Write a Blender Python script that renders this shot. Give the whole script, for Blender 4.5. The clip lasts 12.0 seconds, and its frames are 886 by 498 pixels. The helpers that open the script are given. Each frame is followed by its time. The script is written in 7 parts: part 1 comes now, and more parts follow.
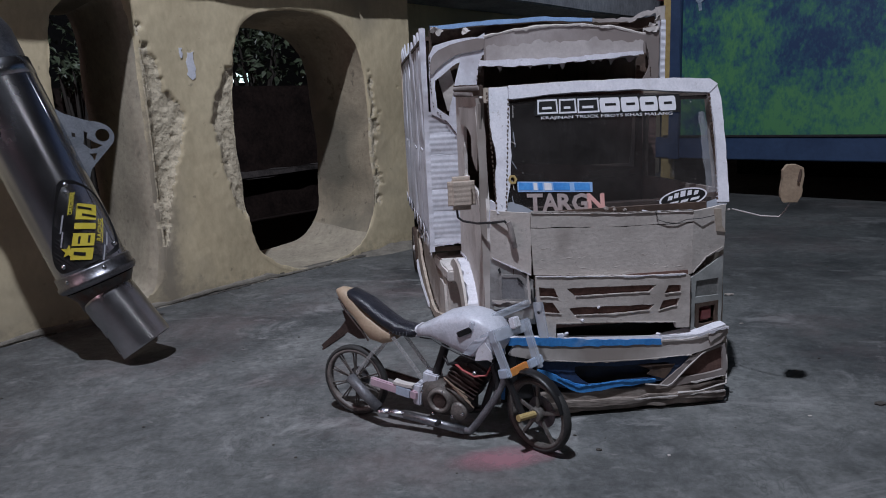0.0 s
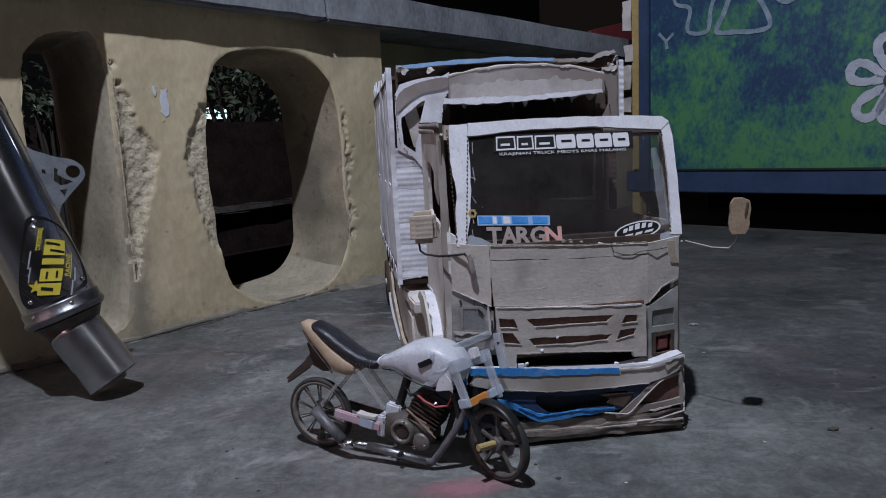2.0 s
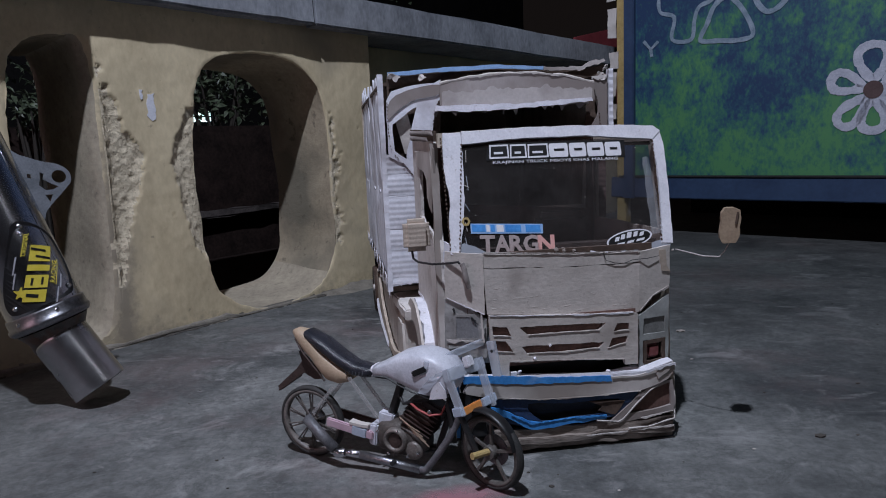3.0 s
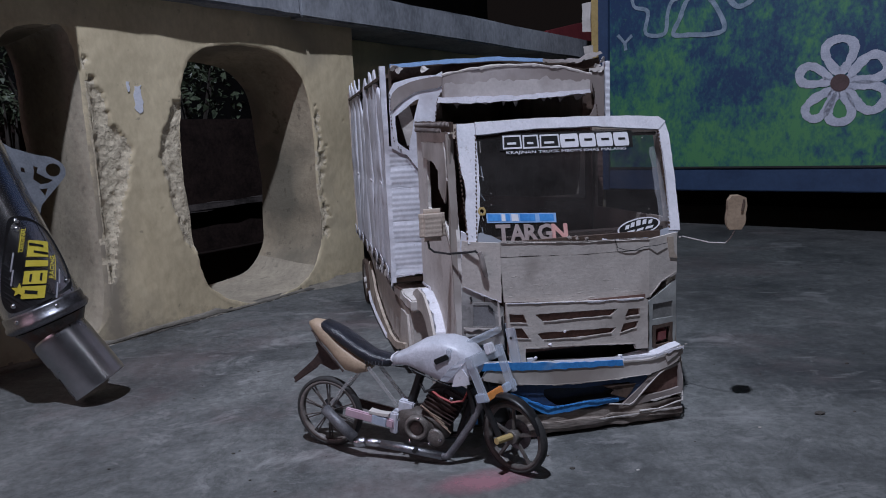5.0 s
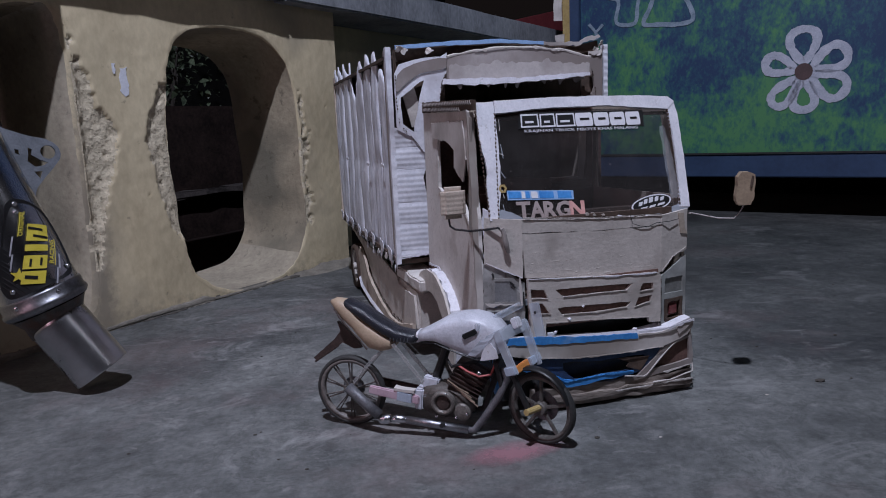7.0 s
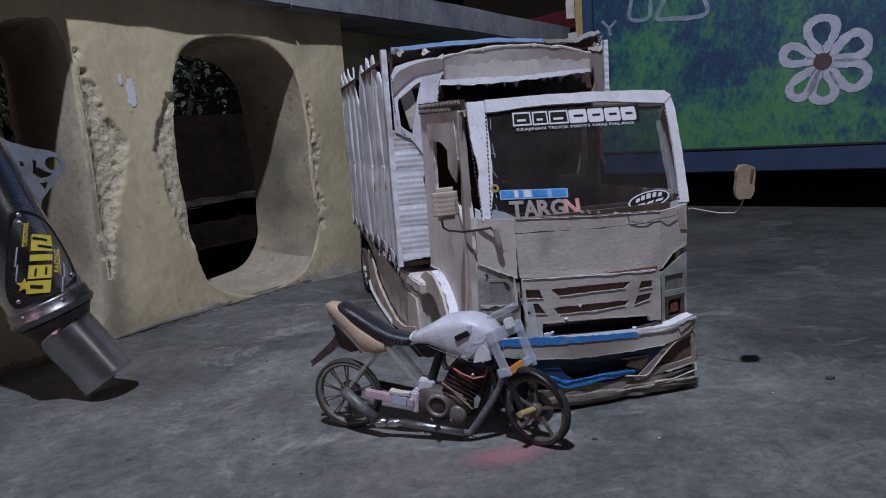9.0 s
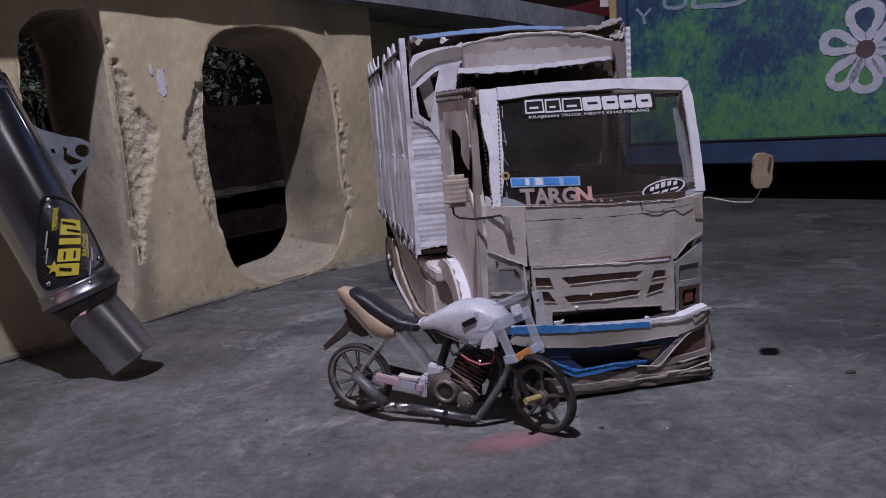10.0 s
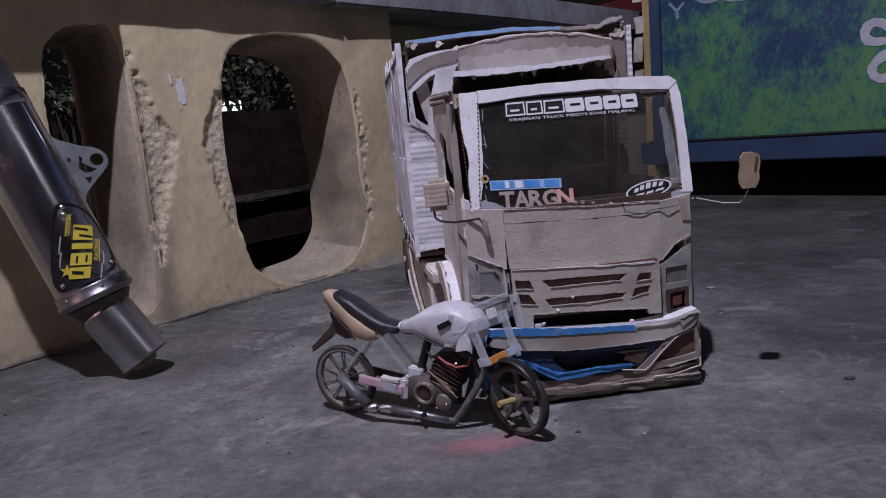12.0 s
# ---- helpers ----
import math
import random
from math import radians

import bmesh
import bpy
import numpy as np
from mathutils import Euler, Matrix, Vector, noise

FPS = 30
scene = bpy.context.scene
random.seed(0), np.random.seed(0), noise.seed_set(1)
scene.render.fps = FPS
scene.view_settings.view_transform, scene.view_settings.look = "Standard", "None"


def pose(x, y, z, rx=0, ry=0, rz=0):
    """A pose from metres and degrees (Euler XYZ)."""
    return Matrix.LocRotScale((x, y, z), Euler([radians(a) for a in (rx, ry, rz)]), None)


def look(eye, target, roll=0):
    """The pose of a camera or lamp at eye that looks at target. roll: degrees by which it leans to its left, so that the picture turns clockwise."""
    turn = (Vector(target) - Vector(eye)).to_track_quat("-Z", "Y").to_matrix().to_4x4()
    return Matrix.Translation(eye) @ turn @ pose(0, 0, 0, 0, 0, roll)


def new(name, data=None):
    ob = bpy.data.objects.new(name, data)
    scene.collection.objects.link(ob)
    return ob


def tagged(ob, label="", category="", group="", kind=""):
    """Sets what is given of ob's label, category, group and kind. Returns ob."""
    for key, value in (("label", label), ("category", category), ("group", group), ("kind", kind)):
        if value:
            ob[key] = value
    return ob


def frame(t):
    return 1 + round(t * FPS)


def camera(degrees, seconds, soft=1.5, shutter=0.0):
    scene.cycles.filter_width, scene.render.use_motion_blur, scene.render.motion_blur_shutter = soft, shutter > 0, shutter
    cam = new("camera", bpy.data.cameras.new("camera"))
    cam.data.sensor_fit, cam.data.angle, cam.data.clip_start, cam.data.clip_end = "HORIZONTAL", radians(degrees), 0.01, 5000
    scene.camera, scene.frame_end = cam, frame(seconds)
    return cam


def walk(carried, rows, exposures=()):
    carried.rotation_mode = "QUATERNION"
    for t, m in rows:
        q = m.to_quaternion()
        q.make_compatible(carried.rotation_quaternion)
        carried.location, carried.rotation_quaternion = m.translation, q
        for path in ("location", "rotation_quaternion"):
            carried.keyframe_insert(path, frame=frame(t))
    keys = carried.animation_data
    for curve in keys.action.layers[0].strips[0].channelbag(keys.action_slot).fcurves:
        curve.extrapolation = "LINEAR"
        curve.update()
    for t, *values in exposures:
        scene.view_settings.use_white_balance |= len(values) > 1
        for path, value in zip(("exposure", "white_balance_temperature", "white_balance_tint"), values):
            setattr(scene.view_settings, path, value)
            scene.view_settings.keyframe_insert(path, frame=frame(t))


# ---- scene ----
cam = camera(65.8, 12.0, 1.0)

PATH = [
    (0, (0.069, 0.079, 0.417), (0.003, 2.036, 0.01), -2.7),
    (0.5, (0.068, 0.068, 0.409), (0.08, 2.045, 0.104), -3.3),
    (1, (0.099, 0.063, 0.412), (0.099, 2.035, 0.074), -3.0),
    (1.5, (0.101, 0.058, 0.419), (0.091, 2.033, 0.102), -2.9),
    (2, (0.097, 0.058, 0.419), (0.086, 2.033, 0.105), -2.8),
    (2.5, (0.093, 0.059, 0.418), (0.09, 2.033, 0.098), -2.7),
    (3, (0.083, 0.059, 0.425), (0.123, 2.035, 0.12), -2.4),
    (5, (0.009, 0.051, 0.424), (0.158, 2.019, 0.097), -2.6),
    (5.5, (-0.023, 0.045, 0.425), (0.144, 2.011, 0.098), -2.6),
    (6, (-0.05, 0.045, 0.419), (0.148, 2.007, 0.086), -2.4),
    (6.5, (-0.071, 0.047, 0.411), (0.17, 2.0, 0.059), -2.3),
    (7, (-0.085, 0.05, 0.409), (0.195, 1.998, 0.055), -2.6),
    (9, (-0.038, 0.05, 0.404), (0.164, 2.01, 0.061), -4.2),
    (9.5, (-0.016, 0.045, 0.406), (0.143, 2.011, 0.071), -4.2),
    (10, (-0.001, 0.04, 0.396), (0.088, 2.006, 0.037), -4.2),
    (10.5, (0.023, 0.035, 0.394), (0.051, 2.002, 0.035), -4.7),
    (11, (0.059, 0.033, 0.396), (0.064, 2.003, 0.05), -4.4),
    (11.5, (0.079, 0.032, 0.393), (0.039, 2.001, 0.046), -4.8),
    (12, (0.1, 0.031, 0.394), (0.032, 1.999, 0.047), -5.3),
]

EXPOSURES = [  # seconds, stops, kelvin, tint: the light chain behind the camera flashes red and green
    (0, 0.07, 6030, 13),
    (0.5, 0.15, 6550, 32),
    (1, 0.07, 6090, 9),
    (1.5, 0.15, 6400, 29),
    (2, 0.07, 6000, 12),
    (2.5, 0.07, 5940, 15),
    (3, 0.07, 5900, 14),
    (3.5, 0.07, 5910, 16),
    (4.5, 0.07, 5910, 16),
    (5, 0.07, 5810, 15),
    (5.5, 0.07, 6190, 32),
    (6, 0.07, 6270, 35),
    (6.5, 0.07, 5800, 11),
    (7, 0.07, 5840, 18),
    (7.5, 0.07, 5910, 16),
    (8.5, 0.07, 5910, 16),
    (9, 0.07, 5900, 14),
    (9.5, 0.07, 6150, 23),
    (10, 0.07, 6190, 27),
    (10.5, 0.07, 5740, 13),
    (11, 0.07, 5830, 10),
    (11.5, 0.07, 6100, 22),
    (12, 0.07, 6210, 28),
]
walk(cam, [(t, look(eye, target, roll)) for t, eye, target, roll in PATH], EXPOSURES)

# ---- light: night, one yard lamp overhead, faint sky ----
world = bpy.data.worlds.new("night")
scene.world = world
world.use_nodes = True
world.node_tree.nodes["Background"].inputs["Color"].default_value = (0.78, 0.60, 0.52, 1)
world.node_tree.nodes["Background"].inputs["Strength"].default_value = 0.008
lamp_data = bpy.data.lights.new("yard_lamp", "POINT")
lamp_data.energy, lamp_data.color, lamp_data.shadow_soft_size = 362.0, (0.89, 0.93, 1.0), 0.04
new("yard_lamp", lamp_data).location = (-0.242, -0.118, 3.3)
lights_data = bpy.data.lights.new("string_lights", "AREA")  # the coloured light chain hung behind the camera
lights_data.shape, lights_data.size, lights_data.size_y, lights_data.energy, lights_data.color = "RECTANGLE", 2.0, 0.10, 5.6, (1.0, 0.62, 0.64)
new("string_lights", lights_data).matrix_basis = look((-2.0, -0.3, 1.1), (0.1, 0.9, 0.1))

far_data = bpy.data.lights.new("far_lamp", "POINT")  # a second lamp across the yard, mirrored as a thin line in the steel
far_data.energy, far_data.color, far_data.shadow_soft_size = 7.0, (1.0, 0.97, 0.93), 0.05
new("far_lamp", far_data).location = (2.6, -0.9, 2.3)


# ---- materials ----
def mat(name, low, high, scale=30.0, rough=0.7, bump=0.3, metal=0.0, grain=8.0, third=None, third_at=0.62, stretch=(1, 1, 1), coat=0.0, per_piece=0.0, bump_dist=0.002, speck=None):
    """Two tones mixed by a coarse and a fine noise in object space, an optional third tone in blots, and fine relief."""
    m = bpy.data.materials.new(name)
    m.use_nodes = True
    nt = m.node_tree
    n, l = nt.nodes, nt.links
    b = n["Principled BSDF"]
    co = n.new("ShaderNodeTexCoord")
    mp = n.new("ShaderNodeMapping")
    mp.inputs["Scale"].default_value = stretch
    l.new(co.outputs["Object"], mp.inputs["Vector"])
    big, fine = n.new("ShaderNodeTexNoise"), n.new("ShaderNodeTexNoise")
    for t, s, d in ((big, scale, 6.0), (fine, scale * grain, 8.0)):
        t.inputs["Scale"].default_value, t.inputs["Detail"].default_value, t.inputs["Roughness"].default_value = s, d, 0.62
        l.new(mp.outputs["Vector"], t.inputs["Vector"])
    mix = n.new("ShaderNodeMath")
    mix.operation = "MULTIPLY_ADD"
    mix.inputs[1].default_value = 0.4
    l.new(fine.outputs["Fac"], mix.inputs[0])
    sc = n.new("ShaderNodeMath")
    sc.operation = "MULTIPLY"
    sc.inputs[1].default_value = 0.6
    l.new(big.outputs["Fac"], sc.inputs[0])
    l.new(sc.outputs[0], mix.inputs[2])
    ramp = n.new("ShaderNodeValToRGB")
    ramp.color_ramp.elements[0].position, ramp.color_ramp.elements[1].position = 0.36, 0.64
    ramp.color_ramp.elements[0].color, ramp.color_ramp.elements[1].color = (*low, 1), (*high, 1)
    l.new(mix.outputs[0], ramp.inputs["Fac"])
    out = ramp.outputs["Color"]
    if third:
        blot = n.new("ShaderNodeTexNoise")
        blot.inputs["Scale"].default_value, blot.inputs["Detail"].default_value = scale * 0.45, 7.0
        off = n.new("ShaderNodeMapping")
        off.inputs["Location"].default_value = (3.7, 1.9, 8.2)
        l.new(co.outputs["Object"], off.inputs["Vector"])
        l.new(off.outputs["Vector"], blot.inputs["Vector"])
        r2 = n.new("ShaderNodeValToRGB")
        r2.color_ramp.elements[0].position, r2.color_ramp.elements[1].position = third_at - 0.08, third_at + 0.06
        l.new(blot.outputs["Fac"], r2.inputs["Fac"])
        mx = n.new("ShaderNodeMixRGB")
        mx.inputs["Color2"].default_value = (*third, 1)
        l.new(r2.outputs["Color"], mx.inputs["Fac"])
        l.new(out, mx.inputs["Color1"])
        out = mx.outputs["Color"]
    if speck:
        tone, size, at, much = speck
        sp, lay = n.new("ShaderNodeTexNoise"), n.new("ShaderNodeMixRGB")
        sp.inputs["Scale"].default_value, sp.inputs["Detail"].default_value, sp.inputs["Roughness"].default_value = size, 5.0, 0.65
        l.new(co.outputs["Object"], sp.inputs["Vector"])
        r3 = n.new("ShaderNodeMapRange")
        r3.inputs["From Min"].default_value, r3.inputs["From Max"].default_value, r3.inputs["To Max"].default_value = at, at + 0.07, much
        l.new(sp.outputs["Fac"], r3.inputs["Value"])
        lay.inputs["Color2"].default_value = (*tone, 1)
        l.new(r3.outputs["Result"], lay.inputs["Fac"])
        l.new(out, lay.inputs["Color1"])
        out = lay.outputs["Color"]
    if per_piece:
        info = n.new("ShaderNodeObjectInfo")
        hs = n.new("ShaderNodeHueSaturation")
        rg = n.new("ShaderNodeMapRange")
        rg.inputs["To Min"].default_value, rg.inputs["To Max"].default_value = 1 - per_piece, 1 + per_piece
        l.new(info.outputs["Random"], rg.inputs["Value"])
        l.new(rg.outputs["Result"], hs.inputs["Value"])
        l.new(out, hs.inputs["Color"])
        out = hs.outputs["Color"]
    l.new(out, b.inputs["Base Color"])
    b.inputs["Metallic"].default_value = metal
    rr = n.new("ShaderNodeMapRange")
    rr.inputs["To Min"].default_value, rr.inputs["To Max"].default_value = max(0.03, rough - 0.12), min(1, rough + 0.12)
    l.new(mix.outputs[0], rr.inputs["Value"])
    l.new(rr.outputs["Result"], b.inputs["Roughness"])
    b.inputs["Coat Weight"].default_value = coat
    if bump:
        bp = n.new("ShaderNodeBump")
        bp.inputs["Strength"].default_value, bp.inputs["Distance"].default_value = bump, bump_dist
        l.new(mix.outputs[0], bp.inputs["Height"])
        l.new(bp.outputs["Normal"], b.inputs["Normal"])
    return m


def glassy(name, color=(0.9, 0.92, 0.95), rough=0.05, alpha=0.2):
    """Thin clear plastic: mostly see-through, with a glossy skin."""
    m = bpy.data.materials.new(name)
    m.use_nodes = True
    nt = m.node_tree
    n, l = nt.nodes, nt.links
    b = n["Principled BSDF"]
    b.inputs["Base Color"].default_value = (*color, 1)
    b.inputs["Alpha"].default_value = alpha
    no = n.new("ShaderNodeTexNoise")
    no.inputs["Scale"].default_value, no.inputs["Detail"].default_value = 25, 8
    co = n.new("ShaderNodeTexCoord")
    l.new(co.outputs["Object"], no.inputs["Vector"])
    rr = n.new("ShaderNodeMapRange")
    rr.inputs["To Min"].default_value, rr.inputs["To Max"].default_value = rough, rough + 0.25
    l.new(no.outputs["Fac"], rr.inputs["Value"])
    l.new(rr.outputs["Result"], b.inputs["Roughness"])
    return m


def floor_material():
    """Old concrete: cloudy grey, worn pale scuffs, reddish dust in places, dark specks and a fine tooth."""
    m = bpy.data.materials.new("floor_concrete")
    m.use_nodes = True
    nt = m.node_tree
    n, l = nt.nodes, nt.links
    b = n["Principled BSDF"]
    co = n.new("ShaderNodeTexCoord")

    def tex(scale, detail, rough, off=(0, 0, 0), stretch=(1, 1, 1), warp=0.0):
        mp = n.new("ShaderNodeMapping")
        mp.inputs["Location"].default_value, mp.inputs["Scale"].default_value = off, stretch
        l.new(co.outputs["Object"], mp.inputs["Vector"])
        t = n.new("ShaderNodeTexNoise")
        t.inputs["Scale"].default_value, t.inputs["Detail"].default_value, t.inputs["Roughness"].default_value = scale, detail, rough
        t.inputs["Distortion"].default_value = warp
        l.new(mp.outputs["Vector"], t.inputs["Vector"])
        return t.outputs["Fac"]

    def ramp(src, a, c, lo=(0, 0, 0), hi=(1, 1, 1)):
        r = n.new("ShaderNodeValToRGB")
        r.color_ramp.elements[0].position, r.color_ramp.elements[1].position = a, c
        r.color_ramp.elements[0].color, r.color_ramp.elements[1].color = (*lo, 1), (*hi, 1)
        l.new(src, r.inputs["Fac"])
        return r.outputs["Color"]

    def mix(fac, a, c, kind="MIX"):
        x = n.new("ShaderNodeMixRGB")
        x.blend_type = kind
        for i, v in zip(("Fac", "Color1", "Color2"), (fac, a, c)):
            if isinstance(v, tuple):
                x.inputs[i].default_value = (*v, 1)
            elif isinstance(v, float):
                x.inputs[i].default_value = v
            else:
                l.new(v, x.inputs[i])
        return x.outputs["Color"]

    col = ramp(tex(3.2, 10, 0.68, warp=0.4), 0.34, 0.68, (0.041, 0.043, 0.045), (0.151, 0.154, 0.151))
    col = mix(0.75, col, ramp(tex(30, 12, 0.8), 0.32, 0.70, (0.25, 0.26, 0.25), (0.88, 0.88, 0.88)), "OVERLAY")
    col = mix(0.55, col, ramp(tex(95, 8, 0.75, (2, 6, 1)), 0.32, 0.68, (0.28, 0.28, 0.28), (0.80, 0.80, 0.80)), "OVERLAY")
    vein = n.new("ShaderNodeMath")
    vein.operation = "COMPARE"
    vein.inputs[1].default_value, vein.inputs[2].default_value = 0.5, 0.006
    l.new(tex(5.5, 9, 0.66, (6, 2, 9), warp=0.7), vein.inputs[0])
    col = mix(ramp(vein.outputs[0], 0.0, 1.0, (0, 0, 0), (0.38, 0.38, 0.38)), col, (0.045, 0.047, 0.046))
    col = mix(ramp(tex(6.5, 12, 0.72, (4, 1, 2), (1.0, 1.7, 1), 0.8), 0.56, 0.68, (0, 0, 0), (0.85, 0.85, 0.85)), col, (0.25, 0.25, 0.247))
    col = mix(ramp(tex(22, 8, 0.7, (9, 3, 2), (1, 1.5, 1), 0.6), 0.60, 0.72, (0, 0, 0), (0.55, 0.55, 0.55)), col, (0.27, 0.265, 0.26))
    col = mix(ramp(tex(1.9, 8, 0.7, (2.3, 7.7, 0)), 0.52, 0.72, (0, 0, 0), (0.5, 0.5, 0.5)), col, (0.17, 0.115, 0.115))
    col = mix(ramp(tex(120, 4, 0.6, (5, 5, 0)), 0.66, 0.72, (0, 0, 0), (0.6, 0.6, 0.6)), col, (0.05, 0.05, 0.052))
    # the lamp's pool painted into the floor colour: paler middle, darker rim, cloudy edge
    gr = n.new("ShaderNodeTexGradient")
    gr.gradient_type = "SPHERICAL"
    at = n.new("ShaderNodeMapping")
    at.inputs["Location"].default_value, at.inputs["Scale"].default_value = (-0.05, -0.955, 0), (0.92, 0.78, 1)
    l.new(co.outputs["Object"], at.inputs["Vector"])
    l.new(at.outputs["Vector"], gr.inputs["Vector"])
    # worn holds the mask of this painted pool of light
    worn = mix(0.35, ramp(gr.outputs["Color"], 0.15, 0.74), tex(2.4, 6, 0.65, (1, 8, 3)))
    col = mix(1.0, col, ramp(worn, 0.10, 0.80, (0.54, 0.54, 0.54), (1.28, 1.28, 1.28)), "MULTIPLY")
    # an old oily stain beside the truck
    spot, away = n.new("ShaderNodeTexGradient"), n.new("ShaderNodeMapping")
    spot.gradient_type = "SPHERICAL"
    away.vector_type = "TEXTURE"
    away.inputs["Location"].default_value, away.inputs["Scale"].default_value, away.inputs["Rotation"].default_value = (0.73, 1.62, 0), (0.17, 0.24, 1), (0, 0, -0.15)
    l.new(co.outputs["Object"], away.inputs["Vector"])
    l.new(away.outputs["Vector"], spot.inputs["Vector"])
    oily = mix(1.0, ramp(spot.outputs["Color"], 0.0, 0.75), ramp(tex(9, 7, 0.65, (4, 4, 1)), 0.32, 0.58), "MULTIPLY")
    col = mix(ramp(oily, 0.0, 1.0, (0, 0, 0), (0.72, 0.72, 0.72)), col, (0.030, 0.029, 0.029))
    l.new(col, b.inputs["Base Color"])
    b.inputs["Roughness"].default_value = 0.72
    bp = n.new("ShaderNodeBump")
    bp.inputs["Strength"].default_value, bp.inputs["Distance"].default_value = 0.5, 0.004
    l.new(tex(60, 12, 0.75), bp.inputs["Height"])
    l.new(bp.outputs["Normal"], b.inputs["Normal"])
    return m


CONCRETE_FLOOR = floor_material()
YELLOW_WALL = mat("yellow_wall_paint", (0.510, 0.42, 0.268), (0.720, 0.608, 0.402), 4.5, 0.85, 0.4, grain=14, third=(0.385, 0.33, 0.235), third_at=0.55, stretch=(1.2, 1.2, 0.7), bump_dist=0.004, speck=((0.24, 0.20, 0.145), 36, 0.64, 0.55))


def grime_patch(m, dark, centre, half, low):
    """Old damp grime on a wall's paint: a ragged upright streak and a low band along the floor, mixed into the paint's tones."""
    nt = m.node_tree
    n, l = nt.nodes, nt.links
    b = n["Principled BSDF"]
    co, sep = n.new("ShaderNodeTexCoord"), n.new("ShaderNodeSeparateXYZ")
    l.new(co.outputs["Object"], sep.inputs[0])

    def calc(op, a, c):
        k = n.new("ShaderNodeMath")
        k.operation = op
        for i, v in enumerate((a, c)):
            if isinstance(v, (int, float)):
                k.inputs[i].default_value = v
            else:
                l.new(v, k.inputs[i])
        return k.outputs[0]

    streak = calc("SUBTRACT", 1.25, calc("DIVIDE", calc("ABSOLUTE", calc("SUBTRACT", sep.outputs["X"], centre), 0.0), half))
    streak = calc("SUBTRACT", streak, calc("MULTIPLY", calc("MAXIMUM", calc("SUBTRACT", sep.outputs["Z"], 0.36), 0.0), 4.0))
    band = calc("SUBTRACT", 0.60, calc("DIVIDE", sep.outputs["Z"], low))
    spread = calc("MAXIMUM", streak, band)
    for scale, much in ((11, 1.6), (60, 1.5)):
        t = n.new("ShaderNodeTexNoise")
        t.inputs["Scale"].default_value, t.inputs["Detail"].default_value, t.inputs["Roughness"].default_value = scale, 8, 0.7
        l.new(co.outputs["Object"], t.inputs["Vector"])
        spread = calc("ADD", spread, calc("MULTIPLY", calc("SUBTRACT", t.outputs["Fac"], 0.5), much))
    fac, lay = n.new("ShaderNodeMapRange"), n.new("ShaderNodeMixRGB")
    fac.inputs["From Min"].default_value, fac.inputs["From Max"].default_value, fac.inputs["To Max"].default_value = 0.25, 1.0, 0.82
    l.new(spread, fac.inputs["Value"])
    lay.inputs["Color2"].default_value = (*dark, 1)
    l.new(b.inputs["Base Color"].links[0].from_socket, lay.inputs["Color1"])
    l.new(fac.outputs["Result"], lay.inputs["Fac"])
    l.new(lay.outputs["Color"], b.inputs["Base Color"])


grime_patch(YELLOW_WALL, (0.25, 0.215, 0.165), -0.312, 0.038, 0.10)
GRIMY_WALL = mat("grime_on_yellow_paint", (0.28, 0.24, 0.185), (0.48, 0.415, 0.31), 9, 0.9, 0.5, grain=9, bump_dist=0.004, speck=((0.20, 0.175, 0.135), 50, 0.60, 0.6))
RAW_PLASTER = mat("broken_plaster", (0.47, 0.40, 0.285), (0.74, 0.645, 0.48), 40, 0.95, 1.0, grain=4, bump_dist=0.006, speck=((0.22, 0.18, 0.125), 105, 0.585, 0.8))
SLAB = mat("weathered_slab", (0.12, 0.128, 0.145), (0.35, 0.365, 0.40), 7, 0.9, 0.5, grain=12, third=(0.09, 0.09, 0.09), third_at=0.66, stretch=(1, 1, 0.5), bump_dist=0.004)
# near-black colour that stands for unlit darkness
NIGHT_BLACK = mat("night_black", (0.006, 0.006, 0.006), (0.014, 0.013, 0.013), 5, 0.9, 0.3)
WHITE_CARD = mat("white_corrugated_card", (0.60, 0.61, 0.67), (0.80, 0.80, 0.86), 22, 0.75, 0.3, third=(0.47, 0.45, 0.48), third_at=0.66, per_piece=0.05, bump_dist=0.0012, speck=((0.40, 0.37, 0.37), 90, 0.63, 0.5))
WHITE_TRIM = mat("white_trim_card", (0.62, 0.62, 0.67), (0.80, 0.79, 0.84), 40, 0.65, 0.35, third=(0.46, 0.43, 0.44), third_at=0.7, bump_dist=0.0012, speck=((0.38, 0.34, 0.33), 130, 0.62, 0.5))
GREY_CARD = mat("grey_board", (0.46, 0.42, 0.385), (0.66, 0.61, 0.565), 22, 0.75, 0.75, grain=9, third=(0.36, 0.32, 0.29), third_at=0.66, stretch=(0.75, 1, 1.2), bump_dist=0.0016, speck=((0.30, 0.26, 0.235), 150, 0.60, 0.45))
TAN_CARD = mat("tan_cardboard", (0.42, 0.345, 0.275), (0.64, 0.55, 0.46), 24, 0.85, 0.4, grain=10, third=(0.26, 0.19, 0.14), third_at=0.62, bump_dist=0.0015)
BROWN_CARD = mat("brown_cardboard", (0.055, 0.036, 0.026), (0.12, 0.08, 0.06), 24, 0.9, 0.4, third=(0.03, 0.02, 0.016), third_at=0.62)
HEADER_CARD = mat("stained_header_board", (0.27, 0.24, 0.228), (0.40, 0.36, 0.343), 13, 0.75, 0.35, grain=10, third=(0.23, 0.195, 0.18), third_at=0.50, stretch=(1, 1, 0.55), bump_dist=0.0015)
MIRROR_CARD = mat("corrugated_tan", (0.44, 0.365, 0.30), (0.60, 0.51, 0.43), 40, 0.8, 0.4, bump_dist=0.0015)
